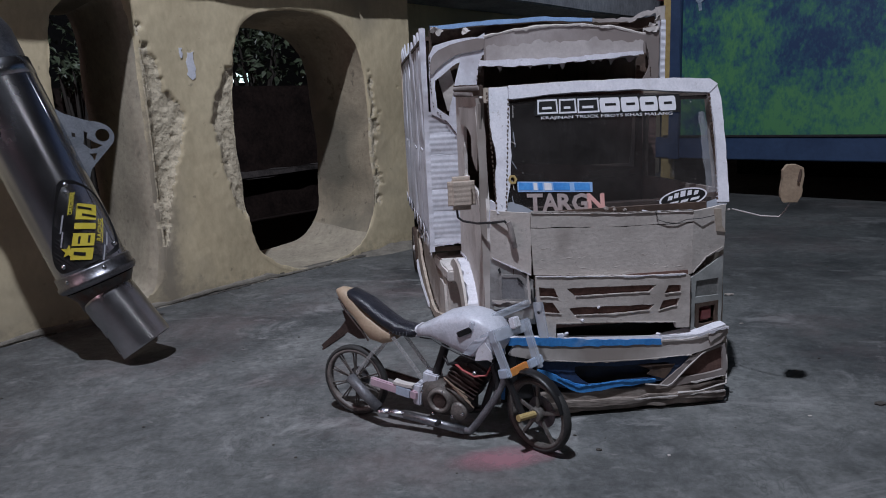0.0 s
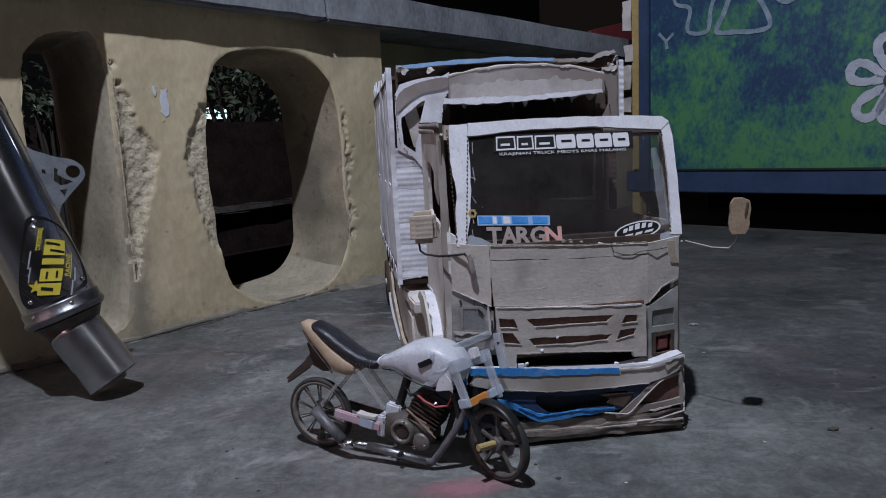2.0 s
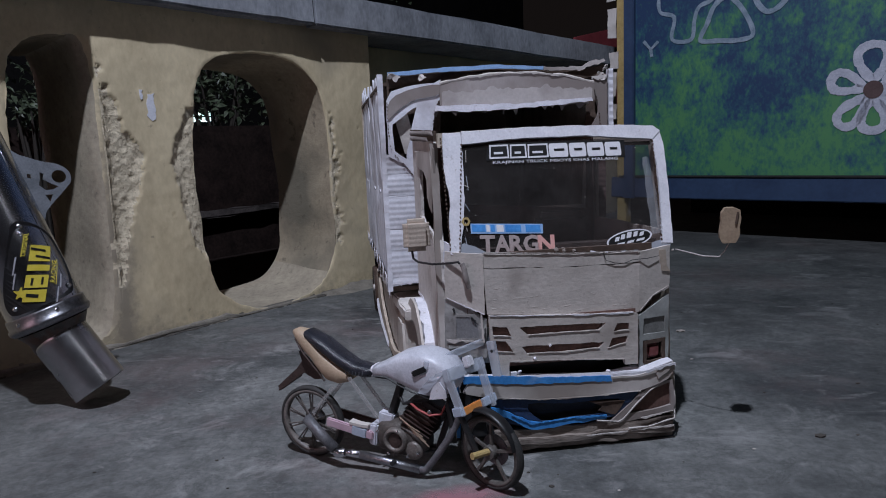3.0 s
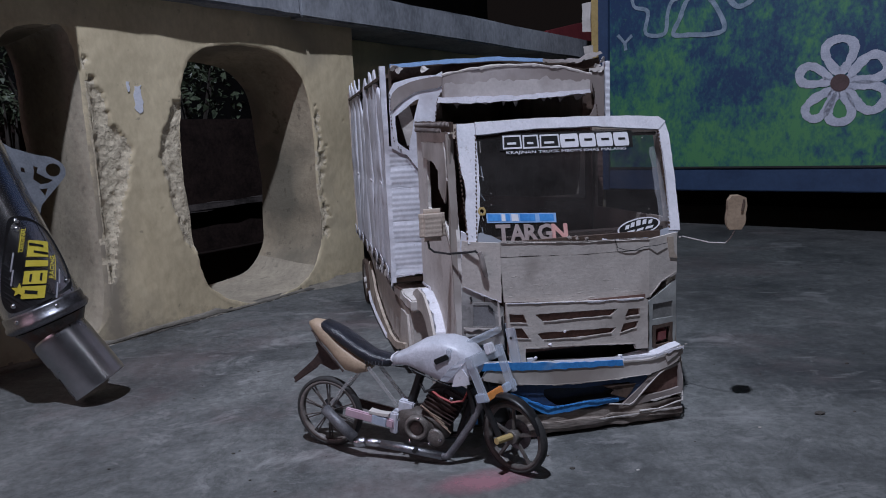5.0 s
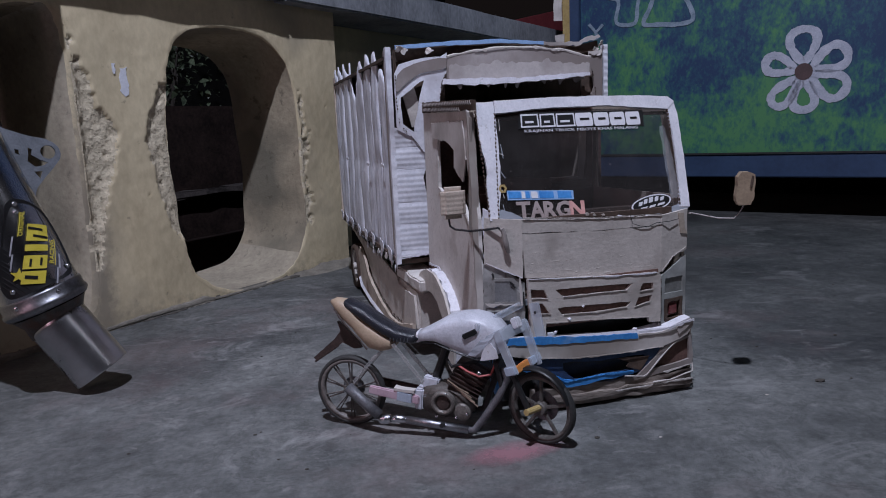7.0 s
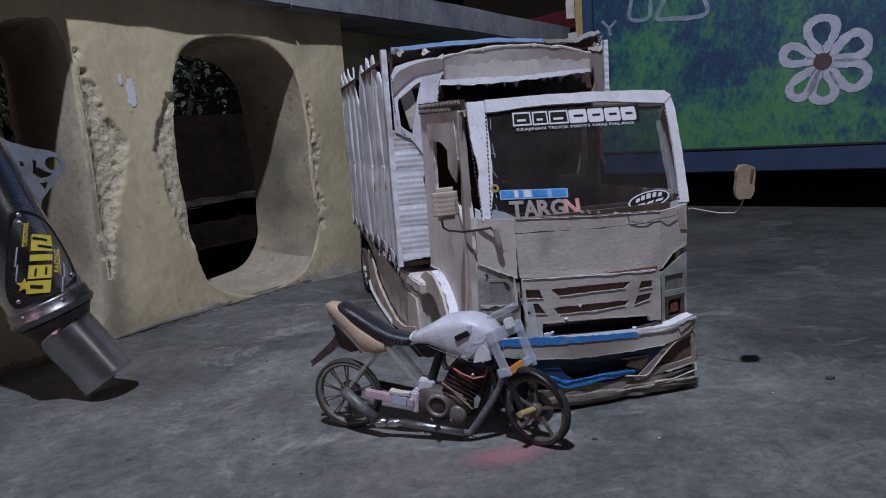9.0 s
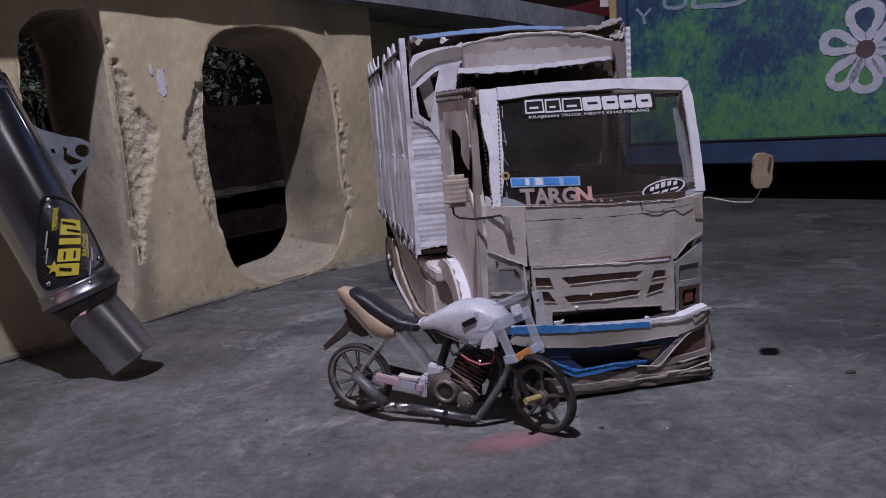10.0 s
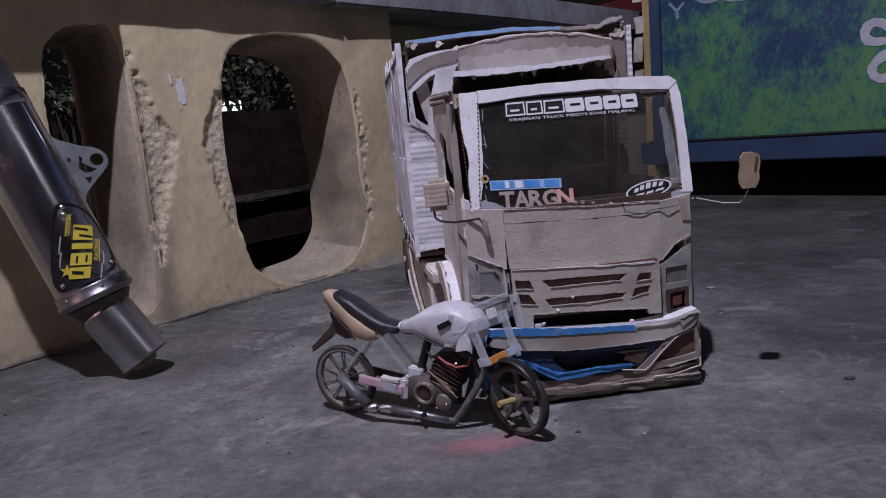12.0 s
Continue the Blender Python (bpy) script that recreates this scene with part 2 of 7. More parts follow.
STAIN_CARD = mat("stained_pale_board", (0.52, 0.48, 0.45), (0.64, 0.60, 0.57), 14, 0.75, 0.3, grain=10, third=(0.33, 0.29, 0.26), third_at=0.54, stretch=(1, 1, 0.6), bump_dist=0.0015)
BLUE_CARD = mat("blue_paper", (0.035, 0.20, 0.56), (0.08, 0.33, 0.76), 40, 0.55, 0.3, third=(0.28, 0.44, 0.68), third_at=0.70, bump_dist=0.0012)
LIGHT_BLUE = mat("light_blue_paper", (0.22, 0.38, 0.66), (0.34, 0.52, 0.80), 40, 0.55, 0.3, bump_dist=0.0012)
NAVY = mat("navy_paper", (0.016, 0.032, 0.080), (0.036, 0.070, 0.150), 30, 0.6, 0.3)
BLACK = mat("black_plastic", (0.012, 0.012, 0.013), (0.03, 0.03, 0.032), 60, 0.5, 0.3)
GLOSS_BLACK = mat("gloss_black_plate", (0.006, 0.006, 0.007), (0.014, 0.014, 0.015), 60, 0.42, 0.05)
SEAT_BLACK = mat("black_tape", (0.010, 0.011, 0.016), (0.032, 0.034, 0.046), 90, 0.30, 0.7, bump_dist=0.0015)
RUBBER = mat("tyre_rubber", (0.02, 0.02, 0.02), (0.05, 0.048, 0.046), 60, 0.7, 0.5)
STEEL = mat("brushed_steel", (0.37, 0.38, 0.41), (0.51, 0.52, 0.56), 5, 0.25, 0.0, metal=1.0, grain=4, stretch=(1, 1, 0.5))
SATIN_STEEL = mat("satin_steel", (0.42, 0.42, 0.44), (0.56, 0.56, 0.59), 9, 0.29, 0.1, metal=1.0, grain=5)
GUNMETAL = mat("dark_steel_band", (0.17, 0.17, 0.185), (0.32, 0.32, 0.34), 30, 0.36, 0.2, metal=1.0)
DULL_STEEL = mat("dull_steel", (0.22, 0.22, 0.24), (0.42, 0.42, 0.45), 40, 0.42, 0.3, metal=1.0)
ALLOY = mat("painted_alloy", (0.12, 0.13, 0.145), (0.20, 0.21, 0.235), 40, 0.5, 0.2, metal=0.3)
CHROME = mat("foil_chrome", (0.5, 0.5, 0.53), (0.75, 0.75, 0.78), 120, 0.22, 0.5, metal=1.0)
GREY_METAL = mat("grey_metal", (0.10, 0.10, 0.11), (0.22, 0.22, 0.235), 70, 0.5, 0.4, metal=0.4)
ENGINE = mat("engine_brown", (0.030, 0.019, 0.017), (0.095, 0.062, 0.052), 90, 0.6, 0.6)
ENGINE_GREY = mat("grimy_engine_metal", (0.055, 0.047, 0.042), (0.155, 0.135, 0.122), 80, 0.5, 0.6, metal=0.3)
RED_WIRE = mat("red_wire", (0.35, 0.05, 0.05), (0.5, 0.1, 0.09), 60, 0.5, 0.1)
PINK = mat("pink_foil", (0.50, 0.34, 0.42), (0.62, 0.46, 0.52), 60, 0.4, 0.2)
SILVER_PAPER = mat("silver_paper", (0.50, 0.51, 0.57), (0.70, 0.71, 0.78), 45, 0.36, 0.5, third=(0.42, 0.43, 0.47), third_at=0.66, bump_dist=0.0012, speck=((0.40, 0.39, 0.40), 120, 0.62, 0.5))
CREAM = mat("cream_plastic", (0.40, 0.295, 0.20), (0.53, 0.405, 0.29), 50, 0.5, 0.2)
YELLOW = mat("yellow_print", (0.58, 0.47, 0.04), (0.70, 0.58, 0.08), 80, 0.4, 0.05)
GOLD = mat("gold_plastic", (0.36, 0.26, 0.10), (0.52, 0.40, 0.18), 80, 0.4, 0.2)
ORANGE = mat("orange_film", (0.60, 0.22, 0.05), (0.74, 0.32, 0.09), 80, 0.4, 0.2)
RED_LENS = mat("dull_red_lens", (0.16, 0.045, 0.045), (0.25, 0.08, 0.075), 60, 0.5, 0.2)
WHITE_PRINT = mat("white_print", (0.68, 0.68, 0.72), (0.80, 0.80, 0.84), 120, 0.5, 0.05)
GREY_PRINT = mat("grey_print", (0.30, 0.30, 0.33), (0.46, 0.46, 0.5), 120, 0.5, 0.05)
HOLO = mat("holographic_film", (0.48, 0.38, 0.36), (0.66, 0.57, 0.56), 60, 0.35, 0.1, metal=0.4)
PINK_RED = mat("salmon_film", (0.62, 0.30, 0.27), (0.72, 0.44, 0.40), 60, 0.4, 0.1)
CLEAR = glassy("clear_plastic", (0.66, 0.71, 0.79), alpha=0.38)
FILM = glassy("thin_clear_film", (0.80, 0.83, 0.88), rough=0.02, alpha=0.17)
DOOR_CARD = mat("pale_grey_board", (0.58, 0.545, 0.515), (0.78, 0.74, 0.705), 22, 0.75, 0.4, grain=9, third=(0.42, 0.37, 0.33), third_at=0.64, bump_dist=0.002, speck=((0.34, 0.29, 0.26), 120, 0.60, 0.45))
SKIRT_CARD = mat("weathered_layered_card", (0.16, 0.128, 0.108), (0.40, 0.35, 0.31), 30, 0.9, 0.8, grain=6, third=(0.06, 0.045, 0.038), third_at=0.58, stretch=(0.35, 1, 2.0), bump_dist=0.003)
CASE = mat("bronze_grey_casting", (0.11, 0.097, 0.088), (0.27, 0.243, 0.222), 70, 0.45, 0.4, metal=0.3)
CEMENT = mat("cement_smear", (0.13, 0.118, 0.098), (0.27, 0.245, 0.205), 26, 0.95, 0.8, grain=7, bump_dist=0.004)
# grimy paint on the openings' inner sides, darkened further to carry their shade
REVEAL = mat("shaded_grimy_paint", (0.305, 0.25, 0.175), (0.52, 0.43, 0.305), 7.0, 0.9, 0.6, grain=12, third=(0.20, 0.175, 0.13), third_at=0.55, bump_dist=0.005, speck=((0.12, 0.10, 0.075), 30, 0.60, 0.6))
PATCH_CARD = mat("peeled_pale_paper", (0.38, 0.345, 0.33), (0.52, 0.48, 0.46), 18, 0.75, 0.35, grain=10, third=(0.29, 0.255, 0.24), third_at=0.58, bump_dist=0.0015)
BURNT_STEEL = mat("burnt_steel", (0.04, 0.035, 0.033), (0.115, 0.104, 0.10), 60, 0.36, 0.2, metal=0.6, third=(0.10, 0.05, 0.035), third_at=0.58)
LAMP_PANEL = mat("pale_grey_plastic", (0.33, 0.34, 0.33), (0.48, 0.49, 0.475), 30, 0.5, 0.3, third=(0.25, 0.255, 0.245), third_at=0.6)
SCUFFED = mat("scuffed_lamp_plastic", (0.30, 0.295, 0.285), (0.52, 0.51, 0.495), 22, 0.30, 0.5, grain=6, third=(0.14, 0.13, 0.125), third_at=0.55, speck=((0.62, 0.61, 0.58), 55, 0.62, 0.6))
# ledge brick with the night's dimness put into its tone
LEDGE = mat("darkened_brick_ledge", (0.018, 0.0145, 0.0135), (0.075, 0.062, 0.058), 26, 0.9, 0.9)
RED_BROWN = mat("red_brown_card", (0.10, 0.055, 0.045), (0.19, 0.11, 0.09), 30, 0.9, 0.3)
LAMP_GREY = mat("smoky_lamp_plastic", (0.15, 0.15, 0.145), (0.27, 0.27, 0.26), 40, 0.35, 0.3)
SMOKY = mat("smoky_grey_plastic", (0.15, 0.15, 0.155), (0.25, 0.25, 0.255), 45, 0.3, 0.3)
# near-black brick: the darkness behind the wall is put into its colour
DIM_BRICK = mat("night_dark_brick", (0.007, 0.0048, 0.0043), (0.028, 0.018, 0.0155), 12, 0.95, 0.8, grain=8)
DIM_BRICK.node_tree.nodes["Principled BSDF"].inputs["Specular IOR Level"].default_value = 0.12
NIGHT_BLACK.node_tree.nodes["Principled BSDF"].inputs["Specular IOR Level"].default_value = 0.12
DIRT = mat("packed_dirt", (0.035, 0.031, 0.027), (0.10, 0.09, 0.078), 60, 0.95, 0.5)
LAMP_CLEAR = glassy("clear_lamp_plastic", (0.50, 0.50, 0.50), alpha=0.38)


def screen_material():
    """Clear film: see-through, a mirror-like skin that grows at grazing angles, and a little dust and scratching."""
    m = bpy.data.materials.new("windscreen_film")
    m.use_nodes = True
    nt = m.node_tree
    n, l = nt.nodes, nt.links
    n.remove(n["Principled BSDF"])
    clear, gloss, dust = n.new("ShaderNodeBsdfTransparent"), n.new("ShaderNodeBsdfGlossy"), n.new("ShaderNodeBsdfDiffuse")
    clear.inputs["Color"].default_value = (0.70, 0.71, 0.74, 1)
    gloss.inputs["Roughness"].default_value = 0.07
    dust.inputs["Color"].default_value = (0.5, 0.46, 0.44, 1)
    fr = n.new("ShaderNodeFresnel")
    fr.inputs["IOR"].default_value = 1.42
    a, c = n.new("ShaderNodeMixShader"), n.new("ShaderNodeMixShader")
    l.new(fr.outputs["Fac"], a.inputs["Fac"])
    l.new(clear.outputs[0], a.inputs[1])
    l.new(gloss.outputs[0], a.inputs[2])
    co, no = n.new("ShaderNodeTexCoord"), n.new("ShaderNodeTexNoise")
    no.inputs["Scale"].default_value, no.inputs["Detail"].default_value, no.inputs["Roughness"].default_value = 18, 10, 0.75
    l.new(co.outputs["Object"], no.inputs["Vector"])
    rr = n.new("ShaderNodeMapRange")
    rr.inputs["From Min"].default_value, rr.inputs["From Max"].default_value, rr.inputs["To Max"].default_value = 0.10, 0.95, 0.06
    l.new(no.outputs["Fac"], rr.inputs["Value"])
    l.new(rr.outputs["Result"], c.inputs["Fac"])
    l.new(a.outputs[0], c.inputs[1])
    l.new(dust.outputs[0], c.inputs[2])
    l.new(c.outputs[0], n["Material Output"].inputs["Surface"])
    return m


WINDSCREEN = screen_material()
BEAM_BLUE = mat("dark_blue_paint", (0.016, 0.034, 0.083), (0.032, 0.063, 0.136), 6, 0.6, 0.25, grain=10)
POST_YELLOW = mat("ochre_paint", (0.30, 0.21, 0.07), (0.46, 0.34, 0.14), 10, 0.7, 0.3, third=(0.5, 0.48, 0.44), third_at=0.62)
MURAL_WHITE = mat("mural_white_paint", (0.32, 0.34, 0.42), (0.54, 0.55, 0.63), 22, 0.7, 0.2)
MURAL_FAINT = mat("thin_mural_white", (0.11, 0.17, 0.22), (0.30, 0.36, 0.45), 30, 0.7, 0.2)
MURAL_CENTRE = mat("mural_brown_paint", (0.06, 0.035, 0.035), (0.10, 0.06, 0.06), 18, 0.7, 0.2)
RED_PANEL = mat("red_painted_sheet", (0.22, 0.035, 0.045), (0.32, 0.06, 0.07), 9, 0.7, 0.2)


def chalk_material():
    """Rubbed-in chalk: patchy cover that thins out towards its edge."""
    m = bpy.data.materials.new("pink_chalk")
    m.use_nodes = True
    nt = m.node_tree
    n, l = nt.nodes, nt.links
    b = n["Principled BSDF"]
    b.inputs["Base Color"].default_value, b.inputs["Roughness"].default_value = (0.42, 0.20, 0.235, 1), 0.95
    co, no = n.new("ShaderNodeTexCoord"), n.new("ShaderNodeTexNoise")
    no.inputs["Scale"].default_value, no.inputs["Detail"].default_value, no.inputs["Roughness"].default_value = 26, 9, 0.7
    l.new(co.outputs["Object"], no.inputs["Vector"])
    gr = n.new("ShaderNodeTexGradient")
    gr.gradient_type = "SPHERICAL"
    mp = n.new("ShaderNodeMapping")
    mp.inputs["Scale"].default_value = (10, 24, 1)
    l.new(co.outputs["Object"], mp.inputs["Vector"])
    l.new(mp.outputs["Vector"], gr.inputs["Vector"])
    mu = n.new("ShaderNodeMath")
    mu.operation = "MULTIPLY"
    l.new(no.outputs["Fac"], mu.inputs[0])
    l.new(gr.outputs["Fac"], mu.inputs[1])
    rr = n.new("ShaderNodeMapRange")
    rr.inputs["From Min"].default_value, rr.inputs["From Max"].default_value, rr.inputs["To Max"].default_value = 0.12, 0.40, 0.62
    l.new(mu.outputs[0], rr.inputs["Value"])
    l.new(rr.outputs["Result"], b.inputs["Alpha"])
    return m


CHALK = chalk_material()
LEAF = mat("leaf", (0.006, 0.012, 0.006), (0.10, 0.125, 0.075), 9, 0.45, 0.2)
BARK = mat("bark", (0.016, 0.013, 0.010), (0.04, 0.032, 0.026), 30, 0.9, 0.6)
GLOW = bpy.data.materials.new("lit_window")
GLOW.use_nodes = True
GLOW.node_tree.nodes["Principled BSDF"].inputs["Emission Color"].default_value = (0.75, 1.0, 0.92, 1)
GLOW.node_tree.nodes["Principled BSDF"].inputs["Emission Strength"].default_value = 1.3


def mural_material():
    """Green washed over blue, sponged on in dabs, greener low down on the sheet as it was painted."""
    m = bpy.data.materials.new("mural_paint")
    m.use_nodes = True
    nt = m.node_tree
    n, l = nt.nodes, nt.links
    b = n["Principled BSDF"]
    co = n.new("ShaderNodeTexCoord")
    sep = n.new("ShaderNodeSeparateXYZ")
    l.new(co.outputs["Object"], sep.inputs[0])
    def tex(scale, detail, rough, stretch=(1, 1, 1), off=(0, 0, 0)):
        mp, t = n.new("ShaderNodeMapping"), n.new("ShaderNodeTexNoise")
        mp.inputs["Scale"].default_value, mp.inputs["Location"].default_value = stretch, off
        l.new(co.outputs["Object"], mp.inputs[0])
        l.new(mp.outputs[0], t.inputs["Vector"])
        t.inputs["Scale"].default_value, t.inputs["Detail"].default_value, t.inputs["Roughness"].default_value = scale, detail, rough
        return t.outputs["Fac"]

    def calc(op, a, c, d=None):
        k = n.new("ShaderNodeMath")
        k.operation = op
        for i, v in enumerate((a, c, d)):
            if v is None:
                continue
            if isinstance(v, (int, float)):
                k.inputs[i].default_value = v
            else:
                l.new(v, k.inputs[i])
        return k.outputs[0]

    def ramp(src, stops):
        r = n.new("ShaderNodeValToRGB")
        while len(r.color_ramp.elements) < len(stops):
            r.color_ramp.elements.new(0.5)
        for e, (at, tone) in zip(r.color_ramp.elements, stops):
            e.position, e.color = at, (*tone, 1)
        l.new(src, r.inputs["Fac"])
        return r.outputs["Color"]

    def mix(fac, a, c):
        x = n.new("ShaderNodeMixRGB")
        l.new(fac, x.inputs["Fac"])
        for i, v in (("Color1", a), ("Color2", c)):
            if isinstance(v, tuple):
                x.inputs[i].default_value = (*v, 1)
            else:
                l.new(v, x.inputs[i])
        return x.outputs["Color"]

    h = calc("MULTIPLY_ADD", sep.outputs["Z"], -1.05, 1.08)
    w = calc("ADD", h, calc("MULTIPLY_ADD", tex(2.6, 3, 0.5), 2.9, -1.40))
    w = calc("ADD", w, calc("MULTIPLY_ADD", tex(9, 5, 0.62, (1.2, 1, 0.9), (8, 0, 2)), 1.5, -0.75))
    w = calc("ADD", w, calc("MULTIPLY_ADD", tex(22, 6, 0.66, (1.3, 1, 0.8), (3, 0, 5)), 1.7, -0.85))
    w = calc("ADD", w, calc("MULTIPLY_ADD", tex(60, 5, 0.65, (1.2, 1, 0.75)), 1.5, -0.75))
    col = ramp(w, [(0.02, (0.011, 0.037, 0.102)), (0.26, (0.016, 0.066, 0.120)), (0.46, (0.026, 0.106, 0.114)), (0.68, (0.044, 0.160, 0.100)), (1.0, (0.074, 0.222, 0.088))])
    # thin sponge dabs: pale green on the dark paint, navy specks on the green
    col = mix(ramp(tex(85, 4, 0.6, off=(7, 1, 2)), [(0.60, (0, 0, 0)), (0.72, (0.45, 0.45, 0.45))]), col, (0.055, 0.19, 0.11))
    col = mix(ramp(tex(46, 7, 0.72, (1, 1, 0.7), (1, 4, 9)), [(0.60, (0, 0, 0)), (0.70, (0.65, 0.65, 0.65))]), col, (0.011, 0.045, 0.085))
    l.new(col, b.inputs["Base Color"])
    b.inputs["Roughness"].default_value = 0.6
    return m


MURAL = mural_material()


# ---- building helpers ----
def mesh_of(name, bm, material, smooth=False):
    me = bpy.data.meshes.new(name)
    bmesh.ops.recalc_face_normals(bm, faces=bm.faces)
    bm.to_mesh(me)
    bm.free()
    for m in material if isinstance(material, (list, tuple)) else [material]:
        me.materials.append(m)
    if smooth:
        me.polygons.foreach_set("use_smooth", [True] * len(me.polygons))
    return me


def part(name, bm, material, parent=None, label="", smooth=False, at=None):
    ob = new(name, mesh_of(name, bm, material, smooth))
    if parent:
        ob.parent = parent
    if at is not None:
        ob.matrix_basis = at
    return tagged(ob, label)


def thing(name, at, label, category, group="", kind=""):
    ob = new(name)
    ob.empty_display_size = 0.05
    ob.matrix_basis = at
    return tagged(ob, label, category, group, kind)


def block(size, at=(0, 0, 0), turn=(0, 0, 0), bevel=0.0, wobble=0.0, seed=0, cuts=0, bm=None):
    """A box with rounded edges; wobble bends it a little as hand-cut card is."""
    own = bmesh.new()
    bmesh.ops.create_cube(own, size=1.0, matrix=Matrix.Diagonal((*size, 1)))
    if bevel:
        bmesh.ops.bevel(own, geom=own.edges[:], offset=bevel, segments=2, affect="EDGES")
    if cuts:
        longest = max(range(3), key=lambda k: size[k])
        for k in range(3):
            if size[k] > 0.35 * size[longest]:
                for c in range(1, cuts):
                    co = [0, 0, 0]
                    co[k] = size[k] * (c / cuts - 0.5)
                    no = [0, 0, 0]
                    no[k] = 1
                    bmesh.ops.bisect_plane(own, geom=own.verts[:] + own.edges[:] + own.faces[:], plane_co=co, plane_no=no)
    if wobble:
        for v in own.verts:
            v.co += noise.noise_vector(v.co * 30 + Vector((seed * 7.1, seed * 3.3, seed))) * wobble
    own.transform(pose(*at, *turn))
    if bm is None:
        return own
    me = bpy.data.meshes.new("tmp")
    own.to_mesh(me)
    own.free()
    bm.from_mesh(me)
    bpy.data.meshes.remove(me)
    return bm


def sheet(outline, thick, holes=(), frame_m=None, wobble=0.0, seed=0, fine=0.0, bend=None):
    """A flat piece cut from card: an outline in its own (u, v), holes cut through, with thickness. fine: length of cut edges."""
    rnd = random.Random(seed)
    bm = bmesh.new()

    def loop(pts):
        out = []
        for (a, b), (c, d) in zip(pts, list(pts[1:]) + [pts[0]]):
            steps = max(1, int(math.hypot(c - a, d - b) / fine)) if fine else 1
            out += [(a + (c - a) * k / steps, b + (d - b) * k / steps) for k in range(steps)]
        vs = [bm.verts.new((u + rnd.uniform(-wobble, wobble), v + rnd.uniform(-wobble, wobble), 0)) for u, v in out]
        for p, q in zip(vs, vs[1:] + vs[:1]):
            bm.edges.new((p, q))

    loop(outline)
    for h in holes:
        loop(h)
    bmesh.ops.triangle_fill(bm, use_beauty=True, use_dissolve=False, edges=bm.edges[:])
    r = bmesh.ops.extrude_face_region(bm, geom=bm.faces[:])
    for v in (g for g in r["geom"] if isinstance(g, bmesh.types.BMVert)):
        v.co.z += thick
    if bend:
        for v in bm.verts:
            v.co = bend(v.co)
    if frame_m is not None:
        bm.transform(frame_m)
    return bm


def upright(x=0.0, y=0.0, z=0.0, rz=0.0, lean=0.0):
    """A frame for sheet(): u goes to the right, v up, thickness towards the viewer's side (-y before turning by rz)."""
    return pose(x, y, z, 90 + lean, 0, rz)


def tube(points, radius, sides=10, bm=None, closed=False, taper=None):
    """A round bar along points."""
    bm = bm or bmesh.new()
    pts = [Vector(p) for p in points]
    rings = []
    side = None
    for i, p in enumerate(pts):
        if closed:
            d = pts[(i + 1) % len(pts)] - pts[i - 1]
        else:
            d = pts[min(i + 1, len(pts) - 1)] - pts[max(i - 1, 0)]
        d.normalize()
        if side is None:
            side = d.orthogonal().normalized()
        side = (side - d * side.dot(d)).normalized()
        up = d.cross(side)
        r = radius if taper is None else taper[i]
        rings.append([bm.verts.new(p + (side * math.cos(a) + up * math.sin(a)) * r) for a in (2 * math.pi * k / sides for k in range(sides))])
    pairs = list(zip(rings, rings[1:])) + ([(rings[-1], rings[0])] if closed else [])
    for a, b in pairs:
        for k in range(sides):
            bm.faces.new((a[k], a[(k + 1) % sides], b[(k + 1) % sides], b[k]))
    if not closed:
        bm.faces.new(rings[0])
        bm.faces.new(rings[-1])
    return bm


def lathe(profile, sides=40, oval=1.0, m=None):
    """A turned body: profile of (radius, height) round z."""
    bm = bmesh.new()
    rings = [[bm.verts.new((r * math.cos(a), oval * r * math.sin(a), z)) for a in (2 * math.pi * k / sides for k in range(sides))] for r, z in profile]
    for a, b in zip(rings, rings[1:]):
        for k in range(sides):
            bm.faces.new((a[k], a[(k + 1) % sides], b[(k + 1) % sides], b[k]))
    if m is not None:
        bm.transform(m)
    return bm


def ribbon(points, width, thick=0.0004, closed=True):
    """A painted stroke of even width along points in (u, v)."""
    bm = bmesh.new()
    n = len(points)
    rows = []
    for i, (u, v) in enumerate(points):
        a = points[i - 1] if closed or i else points[i]
        b = points[(i + 1) % n] if closed or i < n - 1 else points[i]
        d = Vector((b[0] - a[0], b[1] - a[1])).normalized()
        w = width * (0.5 + 0.14 * noise.noise(Vector((u * 40, v * 40, 3))) + 0.10 * noise.noise(Vector((u * 150, v * 150, 8))))
        rows.append([bm.verts.new((u - d.y * s * w, v + d.x * s * w, h)) for s, h in ((-1, 0), (-1, thick), (1, thick), (1, 0))])
    for i in range(n if closed else n - 1):
        p, q = rows[i], rows[(i + 1) % n]
        for k in range(3):
            bm.faces.new((p[k], p[k + 1], q[k + 1], q[k]))
    return bm


def spline(points, per=6, closed=True):
    """Smooth curve through points (Catmull-Rom)."""
    n = len(points)
    out = []
    for i in range(n if closed else n - 1):
        p = [Vector((*points[j % n if closed else max(0, min(n - 1, j))], 0.0)) for j in (i - 1, i, i + 1, i + 2)]
        for k in range(per):
            t = k / per
            q = 0.5 * (2 * p[1] + (p[2] - p[0]) * t + (2 * p[0] - 5 * p[1] + 4 * p[2] - p[3]) * t * t + (3 * p[1] - p[0] - 3 * p[2] + p[3]) * t ** 3)
            out.append((q.x, q.y))
    if not closed:
        out.append(tuple(points[-1]))
    return out


